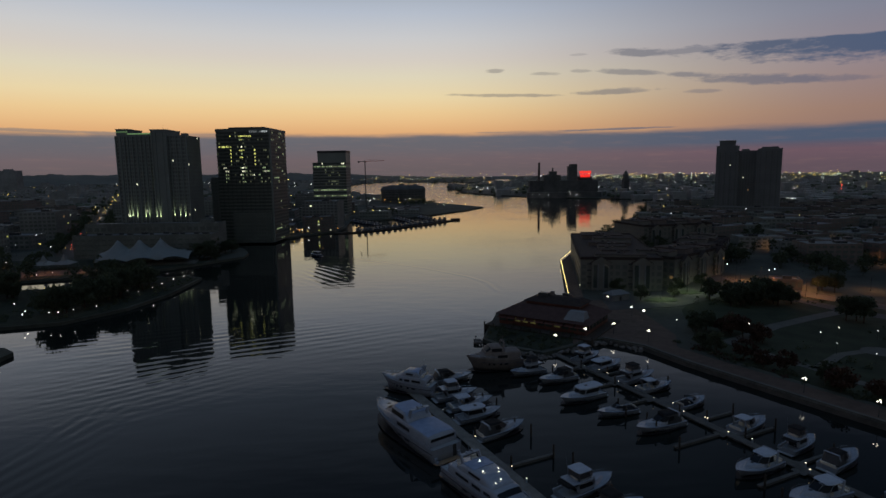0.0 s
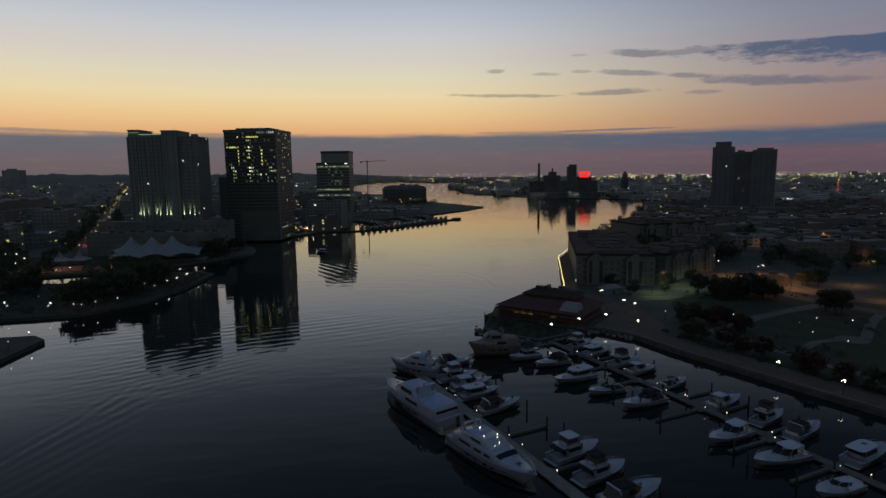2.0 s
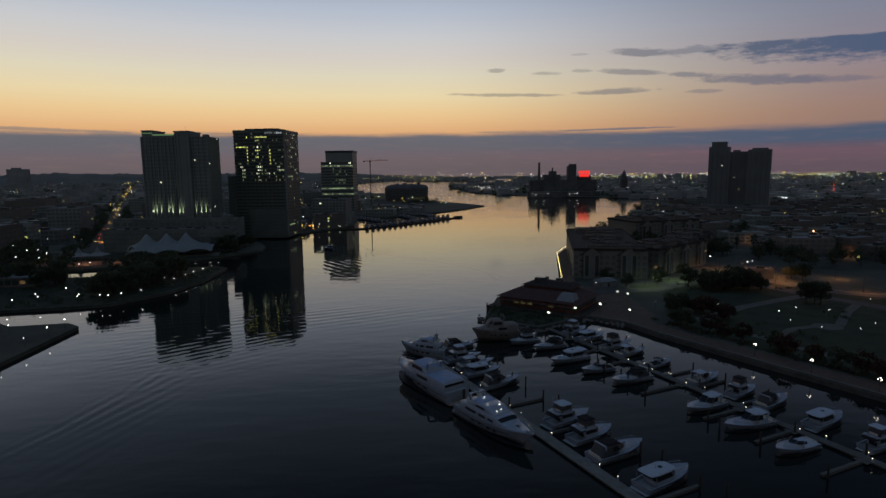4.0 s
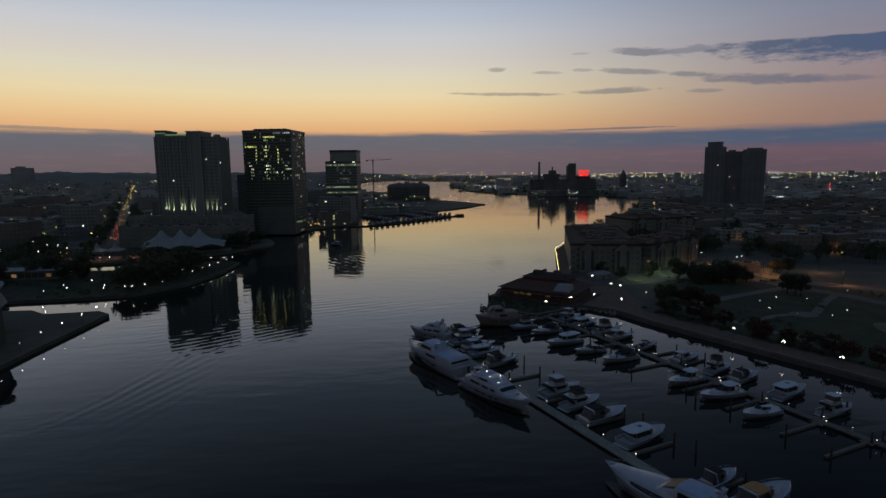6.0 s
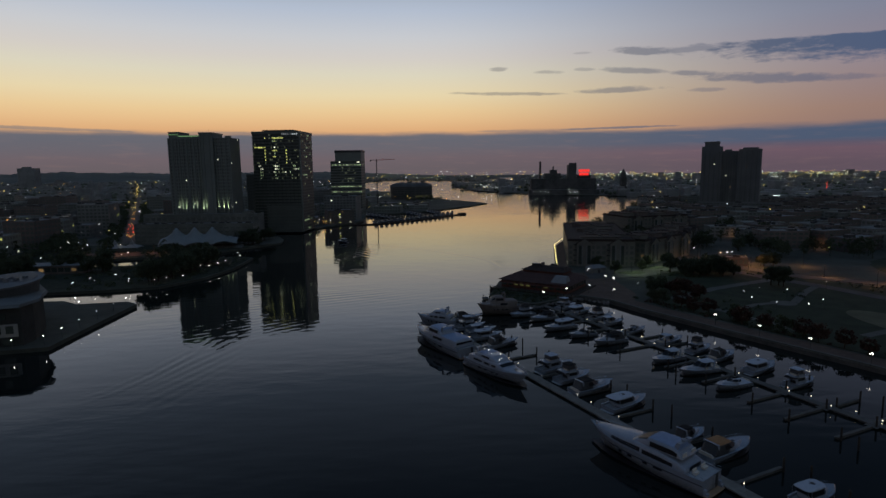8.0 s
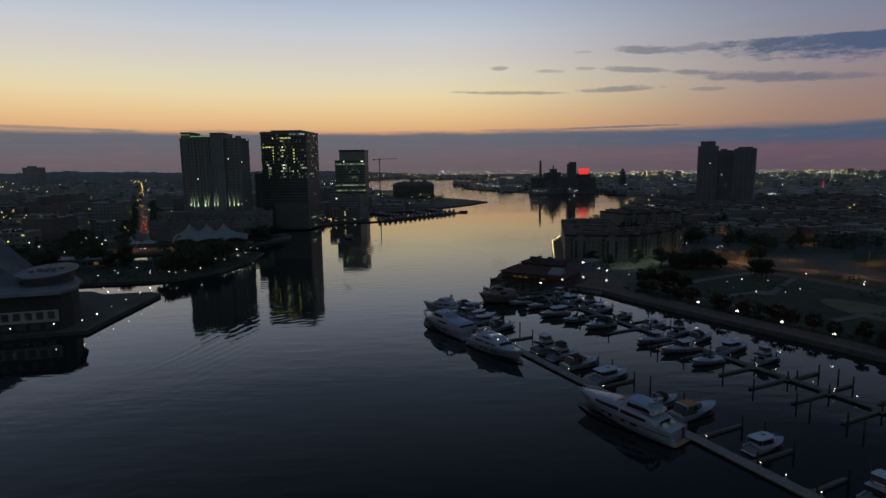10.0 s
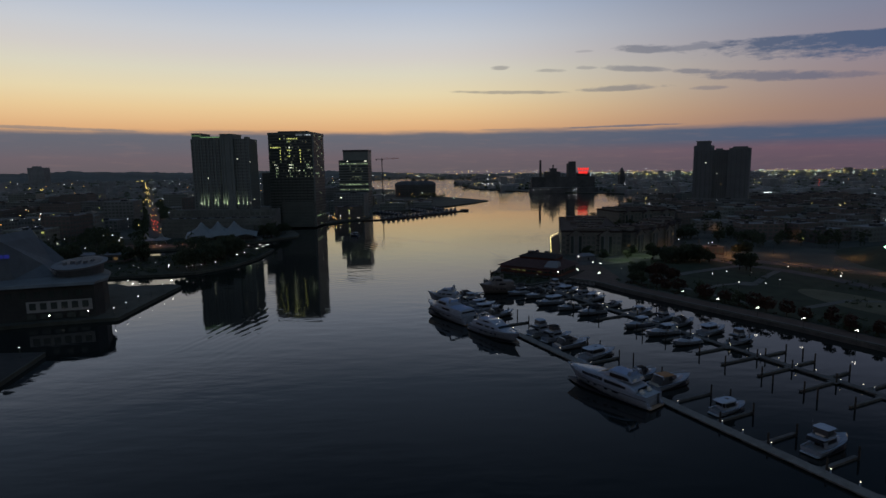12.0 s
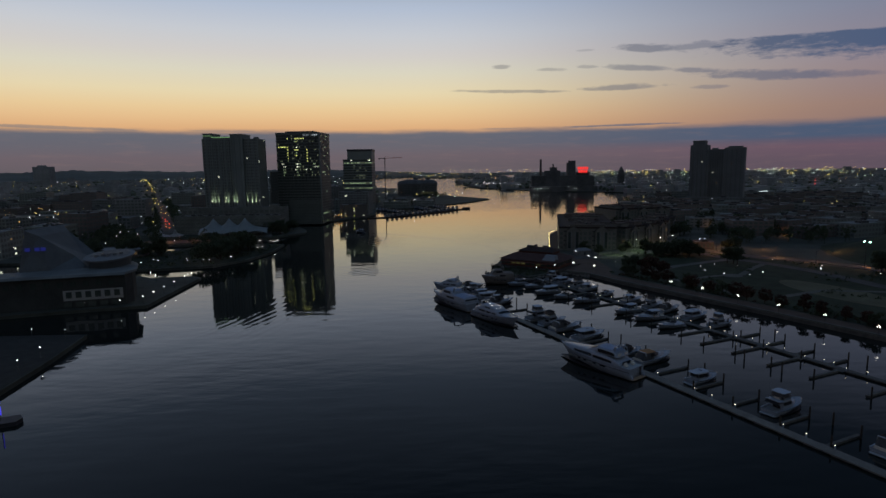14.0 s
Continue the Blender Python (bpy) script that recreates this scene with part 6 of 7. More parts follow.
# waterfront science hall at the head of its pier: curved hall, long lower wing, glass prow
hall = thing("waterfront_hall", "low dark waterfront hall with a swept metal roof", "hall", pose(0, 0, LAND))
HALL = [(-216, 124), (-200, 127.5), (-150.5, 139.4), (-150.3, 146.5), (-157, 164), (-178, 190), (-198, 193), (-200, 141), (-216, 137)]
part("wall", Shape().prism(HALL, 0, 14.2), HALLWALL, hall)
EAVE = [(-218, 122), (-200, 125.5), (-149.5, 137.3), (-148.6, 147.5), (-156, 166), (-177, 192.5), (-199, 195), (-201, 142), (-218, 138)]
part("eave_roof", Shape().frustum(EAVE, 14.2, [(x * 0.995 - 0.9, y + (1.0 if y < 150 else -1.0)) for x, y in EAVE], 15.2), HALLROOF, hall)
part("upper_hall", Shape().frustum([(-199, 143), (-188, 147), (-174, 154), (-176, 174), (-188, 184), (-199, 186)], 15.2, [(-198.5, 149), (-194, 152), (-182, 159), (-184, 169), (-194, 176), (-198.5, 180)], [34, 31, 20, 20, 31, 34]), HALLDARK, hall, "swept dark metal roof of the hall")
part("low_annex", Shape().box(-300, -216, 118, 170, 0, 8), CITYWALL, hall)
for i in range(9):
    part("upper_window", Shape().box(0, 2.2, -0.1, 0.1, 9.6, 12.2), TOWERGLASS, hall, at=place(-197 + i * 5.0, 128.0 + i * 1.2, 50, 12, 0))
part("bay_band", Shape().frustum([(-175, 133.19), (-151.6, 138.8), (-151.7, 139.15), (-175.1, 133.5)], 3.4, [(-175, 133.19), (-151.6, 138.8), (-151.7, 139.15), (-175.1, 133.5)], 8.0), WHITEWALL, hall, "pale window bay band")
for i in range(6):
    part("bay_window", Shape().box(0, 2.3, -0.14, 0.1, 4.6, 7.4), TOWERGLASS, hall, at=place(-173.8 + i * 3.75, 133.3 + i * 0.9, 50, 12, 0))
for i in range(5):
    part("shop_window", Shape().box(0, 3.4, -0.14, 0.1, 0.4, 2.8), TOWERGLASS, hall, at=place(-175 + i * 4.7, 132.9 + i * 1.128, 50, 12, 0))
for x in (0, 3.8, 6.2):
    part("blue_sign_bar", Shape().box(x, x + 2.0, -0.1, 0.1, 0, 1.6), NEONBLUE, hall, "dim blue illuminated sign bar", at=place(-197.6, 146.4, 10, 3.6, 24.4))
ring = lambda r: [(-167 + r * math.cos(2 * math.pi * i / 32), 161 + r * 1.2 * math.sin(2 * math.pi * i / 32)) for i in range(32)]
tilt = lambda z: [z + 1.2 * math.sin(2 * math.pi * i / 32) for i in range(32)]
part("rotunda_wall", Shape().frustum(ring(8.6), 15.0, ring(9.2), tilt(19.2)), HALLDARK, hall)
part("rotunda_roof", Shape().frustum(ring(10.4), tilt(19.3), ring(10.8), tilt(20.1)), PALEROOF, hall, "pale ring roof of the rotunda")
# dark disc on the solid roof, in place of a sunken shaded well
part("rotunda_well", Shape().frustum(ring(8.8), tilt(20.11), ring(8.2), tilt(20.2)), DARKMETAL, hall)
for i in range(6):
    part("well_unit", Shape().box(-172 + i * 1.7, -171 + i * 1.7, 156 + (i * 3) % 8, 158 + (i * 3) % 8, 19.6, 20.9 + 0.2 * (i % 2)), PALEROOF, hall)
shed = thing("pier_shed", "long low flat-roofed shed on the pier", "shed", place(-262, 290, 50, 3))
part("wall", Shape().box(0, 52, 0, 14, 0, 5), BRICK, shed)
part("roof", Shape().box(-0.6, 52.6, -0.6, 14.6, 5, 5.5), PALEROOF, shed)
facade(shed, 52, 14, 0, 1, 4.6, 14, TOWERGLASS, chance(0.15, (WINWARM,), 8), "SE")

# ---- restaurant on its own pier ----
rest = thing("pier_restaurant", "brown timber pier restaurant with stepped shingle roofs", "restaurant", place(36.5, 219.5, 0.79, -0.62))
part("pier_base", Shape().box(-4, 40, -5, 28, -2.5, 0.5), PILEWOOD, rest)
part("lower_wall", Shape().box(0, 36, 0, 24, 0.5, 4.6), BROWNWALL, rest)
part("lower_roof", Shape().frustum([(-1.5, -1.5), (37.5, -1.5), (37.5, 25.5), (-1.5, 25.5)], 4.6, [(6, 6), (30, 6), (30, 19), (6, 19)], 8.0), SHINGLERED, rest)
part("upper_wall", Shape().box(8, 30, 8, 19, 6.5, 9.2), BROWNWALL, rest)
part("upper_roof", Shape().frustum([(7, 7), (31, 7), (31, 20), (7, 20)], 9.2, [(12, 12), (29, 12), (29, 15), (12, 15)], 11.2), SLATEROOF, rest)
part("skylight", Shape().frustum([(27, 0), (35, 0), (35, 6), (27, 6)], 5.4, [(28, 3), (34, 3), (34, 6), (28, 6)], 8.2), PALEROOF, rest, "sloping pale glazed bay")
part("chimney", Shape().box(16, 17.4, 13, 14.4, 10, 12.6), BRICK, rest)
part("chimney", Shape().box(24, 25, 13, 14, 10, 12.2), BRICK, rest)
facade(rest, 36, 24, 0.7, 1, 3.7, 11, TOWERGLASS, lambda f, j, i: WINDIM if (f == "S" and i in (2, 3, 4, 7)) else None, "SEW", 0.3, 0.2)
rw = Shape()
for x in range(-4, 41, 4):
    part("support_post", Shape().tube((x, -5, -3), (x, -5, 1.6), 0.25, 0.25, 7), PILEWOOD, rest)
    rw.tube((x, -4.8, 0.5), (x, -4.8, 1.6), 0.05, n=4)
part("railing", rw.tube((-4, -4.8, 1.6), (40, -4.8, 1.6), 0.05, n=4).tube((-4, -4.8, 1.05), (40, -4.8, 1.05), 0.03, n=4), DARKMETAL, rest)

for x in range(0, 34, 4):
    part("awning", Shape().add([(x, -0.1, 4.2), (x + 3.6, -0.1, 4.2), (x + 3.6, -2.2, 3.4), (x, -2.2, 3.4), (x, -0.1, 4.1), (x + 3.6, -0.1, 4.1), (x + 3.6, -2.2, 3.3), (x, -2.2, 3.3)], [(0, 3, 2, 1), (4, 5, 6, 7), (3, 7, 6, 2), (0, 4, 7, 3), (1, 2, 6, 5)]), BROWNWALL, rest, "sloping red-brown awning")
part("roof_plant", Shape().box(12, 16, 10.5, 13, 9.4, 12.2).box(20, 22.5, 16, 18, 9.3, 11.8), DARKMETAL, rest)

# rocks round the restaurant's pier
rk = Shape()
rr = random.Random(15)
edgeline = [(26, 205), (25, 198), (30, 190), (44, 179.5), (56, 185.5), (64, 191.5), (71, 193.5), (80, 183)]
for (ax, ay), (bx, by) in zip(edgeline, edgeline[1:]):
    d = math.hypot(bx - ax, by - ay)
    for i in range(int(d * 2.2)):
        f = rr.random()
        r = rr.uniform(0.4, 0.95)
        rk.ball((ax + (bx - ax) * f + rr.uniform(-1.2, 1.2), ay + (by - ay) * f + rr.uniform(-1.2, 1.2), rr.uniform(-0.2, 0.9)), r, 6, 4, rr.uniform(0.6, 0.9))
solo("shore_rocks", rk, RIPRAP, "grey boulders along the pier's edge", "rocks", kind="stuff")

# ---- condominium on the south shore ----
def condo(label, x, y, ux, uy, w, d, h, gables, seed, roofmat=SLATEROOF):
    """A flat-roofed stone apartment house in segments of uneven height, with gabled bays, balconies and roof houses."""
    root = thing("condominium", label, "apartment building", place(x, y, ux, uy))
    r = random.Random(seed)
    floors = int(h / 3.3)
    part("wall", Shape().box(0, w, 0, d, 0, h), STONE, root)
    part("plinth", Shape().box(-0.3, w + 0.3, -0.3, d + 0.3, 0, 1.0), PODIUMWALL, root)
    part("cornice", Shape().box(-0.5, w + 0.5, -0.5, d + 0.5, h, h + 0.4), roofmat, root)
    part("roof", Shape().box(0.2, w - 0.2, 0.2, d - 0.2, h + 0.4, h + 0.6), roofmat, root)
    part("parapet", parapet(w, d, h + 0.4, 0.9, 0.35), roofmat, root)
    # set-back top storeys and lift houses along the longer side
    long, n = max(w, d), max(2, round(max(w, d) / 17))
    for i in range(n):
        a, b = long * (i + r.uniform(0.08, 0.2)) / n, long * (i + r.uniform(0.72, 0.92)) / n
        q0, q1 = min(w, d) * r.uniform(0.12, 0.3), min(w, d) * r.uniform(0.65, 0.88)
        t = r.choice((1.6, 2.4, 2.9))
        box = (a, b, q0, q1) if w >= d else (q0, q1, a, b)
        house = part("roof_house", Shape().box(*box, h + 0.6, h + 0.6 + t), BRICK if i % 2 else STONE, root)
        part("roof_house_cap", Shape().box(box[0] - 0.3, box[1] + 0.3, box[2] - 0.3, box[3] + 0.3, h + 0.6 + t, h + 0.85 + t), roofmat, house)
        cx, cy = (box[0] + box[1]) / 2 + r.uniform(-2, 2), (box[2] + box[3]) / 2 + r.uniform(-2, 2)
        part("chimney", Shape().box(cx, cx + 1.0, cy, cy + 1.4, h + 0.85 + t, h + t + 2.0), BRICK, root)
        part("roof_unit", Shape().box(cx - 3.2, cx - 1.4, cy + 1, cy + 2.8, h + 0.85 + t, h + t + 1.7), DARKMETAL, root)
    for i in range(gables):
        a = w * (i + 0.5) / gables
        g = min(9.0, w / gables * 0.55)
        bay = part("bay", Shape().box(a - g / 2, a + g / 2, -1.4, 0, 0, h - 1.5), STONE, root)
        part("gable", Shape().add([(a - g / 2 - 0.4, -1.8, h - 1.5), (a + g / 2 + 0.4, -1.8, h - 1.5), (a, -1.8, h + 1.6), (a - g / 2 - 0.4, 3.5, h - 1.5), (a + g / 2 + 0.4, 3.5, h - 1.5), (a, 3.5, h + 1.6)],
                                  [(0, 1, 2), (5, 4, 3), (1, 4, 5, 2), (0, 2, 5, 3), (0, 3, 4, 1)]), STONE, root)
        for side in (-1, 1):
            part("gable_roof", Shape().add([(a, -2.1, h + 1.85), (a, 3.6, h + 1.85), (a + side * (g / 2 + 0.7), 3.6, h - 1.4), (a + side * (g / 2 + 0.7), -2.1, h - 1.4),
                                            (a, -2.1, h + 1.65), (a, 3.6, h + 1.65), (a + side * (g / 2 + 0.7), 3.6, h - 1.6), (a + side * (g / 2 + 0.7), -2.1, h - 1.6)],
                                           [(0, 1, 2, 3), (7, 6, 5, 4), (0, 3, 7, 4), (3, 2, 6, 7), (2, 1, 5, 6)]), roofmat, root)
            part("bay_glazing", Shape().box(a + side * g * 0.27 - g * 0.13, a + side * g * 0.27 + g * 0.13, -1.5, -1.4, 1.4, h - 2.6), TOWERGLASS, bay, "tall dark glazed bay")
            part("bay_column", Shape().box(a + side * 1.4 - 0.3, a + side * 1.4 + 0.3, -1.9, -1.4, 0, h - 2), PALEROOF, root)
        for j in range(floors):
            balcony = part("balcony", Shape().box(a - g / 2 - 2.2, a - g / 2 - 0.1, -1.3, 0, j * 3.3 + 3.0, j * 3.3 + 3.2), PODIUMWALL, root)
            part("balcony_rail", Shape().box(a - g / 2 - 2.2, a - g / 2 - 0.1, -1.3, -1.22, j * 3.3 + 3.2, j * 3.3 + 4.1), DARKMETAL, balcony)
    facade(root, w, d, 0, floors, 3.3, max(4, round(w / 3.4)), DULLGLASS, lambda f, j, i: r.choice((WINWARM, WINWHITE)) if r.random() < 0.012 else None, "SEW", 0.28, 0.38)
    return root


condo("stone condominium with gabled bays beside the boardwalk", 88.5, 281, 0.97, -0.24, 40, 112, 15.6, 2, 31)
condo("stone condominium wing beside the parking area", 137, 279, 0.78, 0.62, 62, 26, 14.5, 3, 32)
condo("stone condominium wing beside the road", 188, 330, 0.6, 0.8, 44, 26, 14, 2, 34)
condo("stepped stone condominium behind the boardwalk", 178, 414, 0.98, 0.2, 60, 40, 17.5, 3, 35)
kiosk = thing("kiosk", "small pale kiosk beside the parking area", "kiosk", pose(98, 256, LAND, 0, 0, 20))
part("wall", Shape().box(-5, 5, -3, 3, 0, 3), PALEROOF, kiosk)
part("roof", Shape().frustum([(-5.6, -3.6), (5.6, -3.6), (5.6, 3.6), (-5.6, 3.6)], 3, [(-3, -0.5), (3, -0.5), (3, 0.5), (-3, 0.5)], 4.6), PALEROOF, kiosk)
part("door", Shape().box(-0.6, 0.6, -3.08, -3, 0, 2.1), DARKMETAL, kiosk)

# ---- twin apartment tower on the south shore ----
twinT = thing("apartment_tower", "dark twin-shafted apartment tower with few lit windows", "apartment tower", place(396, 712, 0.82, -0.57))
part("tall_shaft", Shape().box(0, 24, 0, 26, 0, 87).box(3, 20, 3, 23, 87, 92.6), TWINWALL, twinT)
part("broad_shaft", Shape().box(24, 46, 4, 30, 0, 80.5).box(46, 72, 0, 28, 0, 81.5).box(50, 68, 4, 24, 81.5, 84.6), TWINWALL, twinT)
part("tall_crown", Shape().box(2.4, 20.6, 2.4, 23.6, 92.6, 93.6), DARKCLAD, twinT)
part("broad_crown", Shape().box(45.6, 72.4, -0.4, 28.4, 81.5, 82.5).box(28, 36, 8, 20, 80.5, 82.6), DARKCLAD, twinT)
for x in (1, 7, 13, 19, 24.2, 45, 52, 58, 64, 70):
    part("pier", Shape().box(x, x + 1.2, -1.0, 0.0 if x < 24 or x > 45 else 4.0, 0, 80), TWINWALL, twinT)
facade(twinT, 72, 26, 0, 26, 3.05, 24, DULLGLASS, chance(0.014, (WINWARM, WINWHITE), 41), "SW", 0.3, 0.5)
block("podium_block", "low dark podium at the apartment tower's foot", 380, 690, 0.82, -0.57, 100, 16, 12, 4, 24, TWINWALL, ROOFING, 0.03, 42)

# ---- refinery on the far shore ----
ref = thing("refinery", "dark waterfront refinery with stack, silo and red roof sign", "factory", place(280, 1262, 150, -20))
part("main_block", Shape().box(0, 148, 6, 46, 0, 36), REFWALL, ref)
part("pier_shed", Shape().box(-6, 152, -14, 6, -2, 11), REFWALL, ref)
part("high_block", Shape().box(32, 68, 10, 44, 36, 48), REFWALL, ref)
part("silo", Shape().box(86, 104, 12, 40, 36, 67).box(90, 104, 14, 38, 67, 71.5), REFWALL, ref)
part("low_tower", Shape().box(44, 60, 14, 30, 48, 56).box(50, 53, 18, 21, 56, 64), REFWALL, ref)
part("chimney", Shape().tube((22, 24, 30), (22, 24, 75.5), 3.0, 2.3, 12), BRICK, ref)
sg = part("sign_frame", Shape().box(106, 138, 20, 20.6, 36, 44).tube((108, 21, 36), (108, 26, 54), 0.3).tube((136, 21, 36), (136, 26, 54), 0.3), DARKMETAL, ref, "steel frame of the roof sign")
for z, x0, x1 in ((50.0, 110, 135), (42.5, 112, 133)):
    xx = x0
    while xx < x1 - 2:
        part("sign_bar", Shape().box(xx, xx + 3.6, 19.2, 19.6, z, z + 6.2), NEONRED, sg, "glowing red sign bar")
        xx += 4.3
rfr = random.Random(51)
for i in range(8):
    x = 4 + i * 8.5 + (40 if i > 4 else 0) + rfr.uniform(-2, 2)
    part("quay_lamp", Shape().ball((x, -15.2, rfr.choice((5, 7, 7))), 0.48, 6, 4), FARWHITE if rfr.random() < 0.7 else FARGREEN, ref, "white quay lamp")
tower2 = thing("clock_tower", "slim dark tower on the far shore", "tower", pose(545, 1390, LAND))
part("shaft", Shape().box(-7, 7, -7, 7, 0, 36), REFWALL, tower2)
part("belfry", Shape().box(-5, 5, -5, 5, 36, 46), REFWALL, tower2)
part("spire", Shape().frustum([(-5, -5), (5, -5), (5, 5), (-5, 5)], 46, [(-0.3, -0.3), (0.3, -0.3), (0.3, 0.3), (-0.3, 0.3)], 56), REFWALL, tower2)


# ---- trees ----
def tree(name, label, h, spread_r, seed, leaf=None, clumps=26, leaves=52):
    """Tapered trunk, limbs, and a crown of many small leaf tufts with gaps between the clumps."""
    r = random.Random(seed)
    root = thing(name, label, "tree")
    tr = Shape().tube((0, 0, -0.3), (0, 0, h * 0.3), 0.032 * h, 0.022 * h, 8).tube((0, 0, h * 0.3), (0.02 * h, 0, h * 0.7), 0.022 * h, 0.008 * h, 7)
    cr = Shape()
    for i in range(clumps):
        a, f = r.uniform(0, 2 * math.pi), r.random() ** 0.6
        zc = h * r.uniform(0.34, 0.95)
        wide = spread_r * math.sin(math.pi * min(0.97, max(0.12, (zc / h - 0.22) / 0.84))) ** 0.7
        c = Vector((wide * f * math.cos(a), wide * f * math.sin(a), zc))
        if i % 2 == 0:
            tr.tube((0, 0, min(zc * 0.7, h * 0.6)), c, 0.008 * h, 0.003 * h, 4)
        cs = spread_r * r.uniform(0.24, 0.42)
        for _ in range(leaves):
            d = Vector((r.gauss(0, 1), r.gauss(0, 1), r.gauss(0, 0.75)))
            p = c + d.normalized() * cs * r.random() ** 0.4
            u = Vector((r.gauss(0, 1), r.gauss(0, 1), r.gauss(0, 1))).normalized()
            v = u.orthogonal().normalized()
            s = r.uniform(0.055, 0.1) * spread_r + 0.1
            w = u.cross(v)
            cr.add([p + v * s, p + w * s * 0.7, p - v * s, p - w * s * 0.7 + u * s * 0.3], [(0, 1, 2, 3)])
    part("trunk", tr, BARK, root)
    part("crown", cr, leaf or LEAF, root)
    return root


PROTO = [tree("tree", "dark leafy tree with an uneven round crown", 9.5, 4.2, 1), tree("tree", "tall dark leafy tree with an open crown", 12.5, 5.0, 2, clumps=32), tree("tree", "small dark leafy tree with a low crown", 6.5, 3.2, 3, clumps=20),
         tree("tree", "small russet tree beside the promenade", 6.0, 2.9, 4, LEAFRED, clumps=20), tree("tree", "broad dark leafy tree with a wide crown", 11.0, 6.2, 5, clumps=36)]
tr = random.Random(8)
planted = set()


def plant(kind_i, x, y, z=LAND, group=""):
    m = pose(x, y, z, 0, 0, tr.uniform(0, 360)) @ Matrix.Scale(tr.uniform(0.85, 1.18), 4)
    ob = PROTO[kind_i]
    if ob.name in planted:
        ob = copy_thing(ob, m)
    planted.add(ob.name)
    ob.matrix_basis = m
    return tagged(ob, group=group) if group else ob


# a row along the promenade, clumps in the park, on the piers and the hill
for i in range(30):
    s = i / 29
    x, y = 94 + 88 * s, 177 - 198 * s
    plant(tr.choice((2, 3, 3)), x + tr.uniform(-0.8, 2.5) + 5, y + tr.uniform(-2, 2) + 3, group="promenade trees")
for cx, cy, rx, ry, n, kinds in ((112, 200, 5, 8, 4, (2, 3)), (238, 150, 10, 25, 6, (0, 1)), (150, 243, 17, 9, 16, (0, 2, 2)), (124, 184, 4, 4, 3, (3, 2)), (122, 196, 6, 8, 4, (2, 3)), (158, 238, 16, 6, 8, (0, 2)), (177, 207, 5, 5, 3, (0,)),
                              (206, 262, 4, 6, 3, (2, 0))):
    for _ in range(n):
        a, f = tr.uniform(0, 2 * math.pi), tr.random() ** 0.5
        plant(tr.choice(kinds), cx + rx * f * math.cos(a), cy + ry * f * math.sin(a), group="park trees")
for cx, cy, rx, ry, n in ((-146, 292, 9, 14, 9), (-153, 266, 8, 9, 8), (-148, 318, 12, 14, 11), (-212, 300, 16, 10, 8), (-238, 282, 12, 8, 5), (-148, 448, 18, 12, 9), (-135, 545, 14, 8, 7), (-80, 610, 14, 10, 6), (-140, 420, 8, 14, 5)):
    for _ in range(n):
        a, f = tr.uniform(0, 2 * math.pi), tr.random() ** 0.5
        plant(tr.choice((0, 1, 2, 4)), cx + rx * f * math.cos(a), cy + ry * f * math.sin(a), group="pier trees")
for x, y in ((108, 252), (126, 256), (133, 268), (150, 276), (104, 270), (160, 300)):
    plant(2, x, y, group="parking trees")

# groves too far off to tell tree from tree: trunks and loose leaf tufts in one sheet of stuff
gv = random.Random(55)


def grove_tree(s, x, y, z, h, w):
    s.tube((x, y, z - 0.3), (x, y, z + h * 0.55), 0.025 * h, 0.01 * h, 5)
    for _ in range(11):
        a, f = gv.uniform(0, 2 * math.pi), gv.random() ** 0.6
        zc = h * gv.uniform(0.36, 0.95)
        wide = w * math.sin(math.pi * min(0.97, max(0.12, (zc / h - 0.22) / 0.84))) ** 0.7
        c = Vector((x + wide * f * math.cos(a), y + wide * f * math.sin(a), z + zc))
        cs = w * gv.uniform(0.26, 0.44)
        for _ in range(15):
            p = c + Vector((gv.gauss(0, 1), gv.gauss(0, 1), gv.gauss(0, 0.75))).normalized() * cs * gv.random() ** 0.4
            u = Vector((gv.gauss(0, 1), gv.gauss(0, 1), gv.gauss(0, 1))).normalized()
            v = u.orthogonal().normalized()
            t = u.cross(v)
            q = gv.uniform(0.1, 0.17) * w + 0.1
            s.add([p + v * q, p + t * q * 0.7, p - v * q, p - t * q * 0.7 + u * q * 0.3], [(0, 1, 2, 3)])


def grove(label, clumps, land, keep=(), rise=None):
    s = Shape()
    for cx, cy, rx, ry, n in clumps:
        for _ in range(n):
            a, f = gv.uniform(0, 2 * math.pi), gv.random() ** 0.5
            x, y = cx + rx * f * math.cos(a), cy + ry * f * math.sin(a)
            if inside(x, y, land) and not any(x0 < x < x1 and y0 < y < y1 for x0, x1, y0, y1 in keep):
                grove_tree(s, x, y, LAND + (rise(f) if rise else 0), gv.uniform(6.5, 12), gv.uniform(3.2, 5.6))
    tagged(solo("tree_grove", s, LEAF, label, "trees"), kind="stuff")


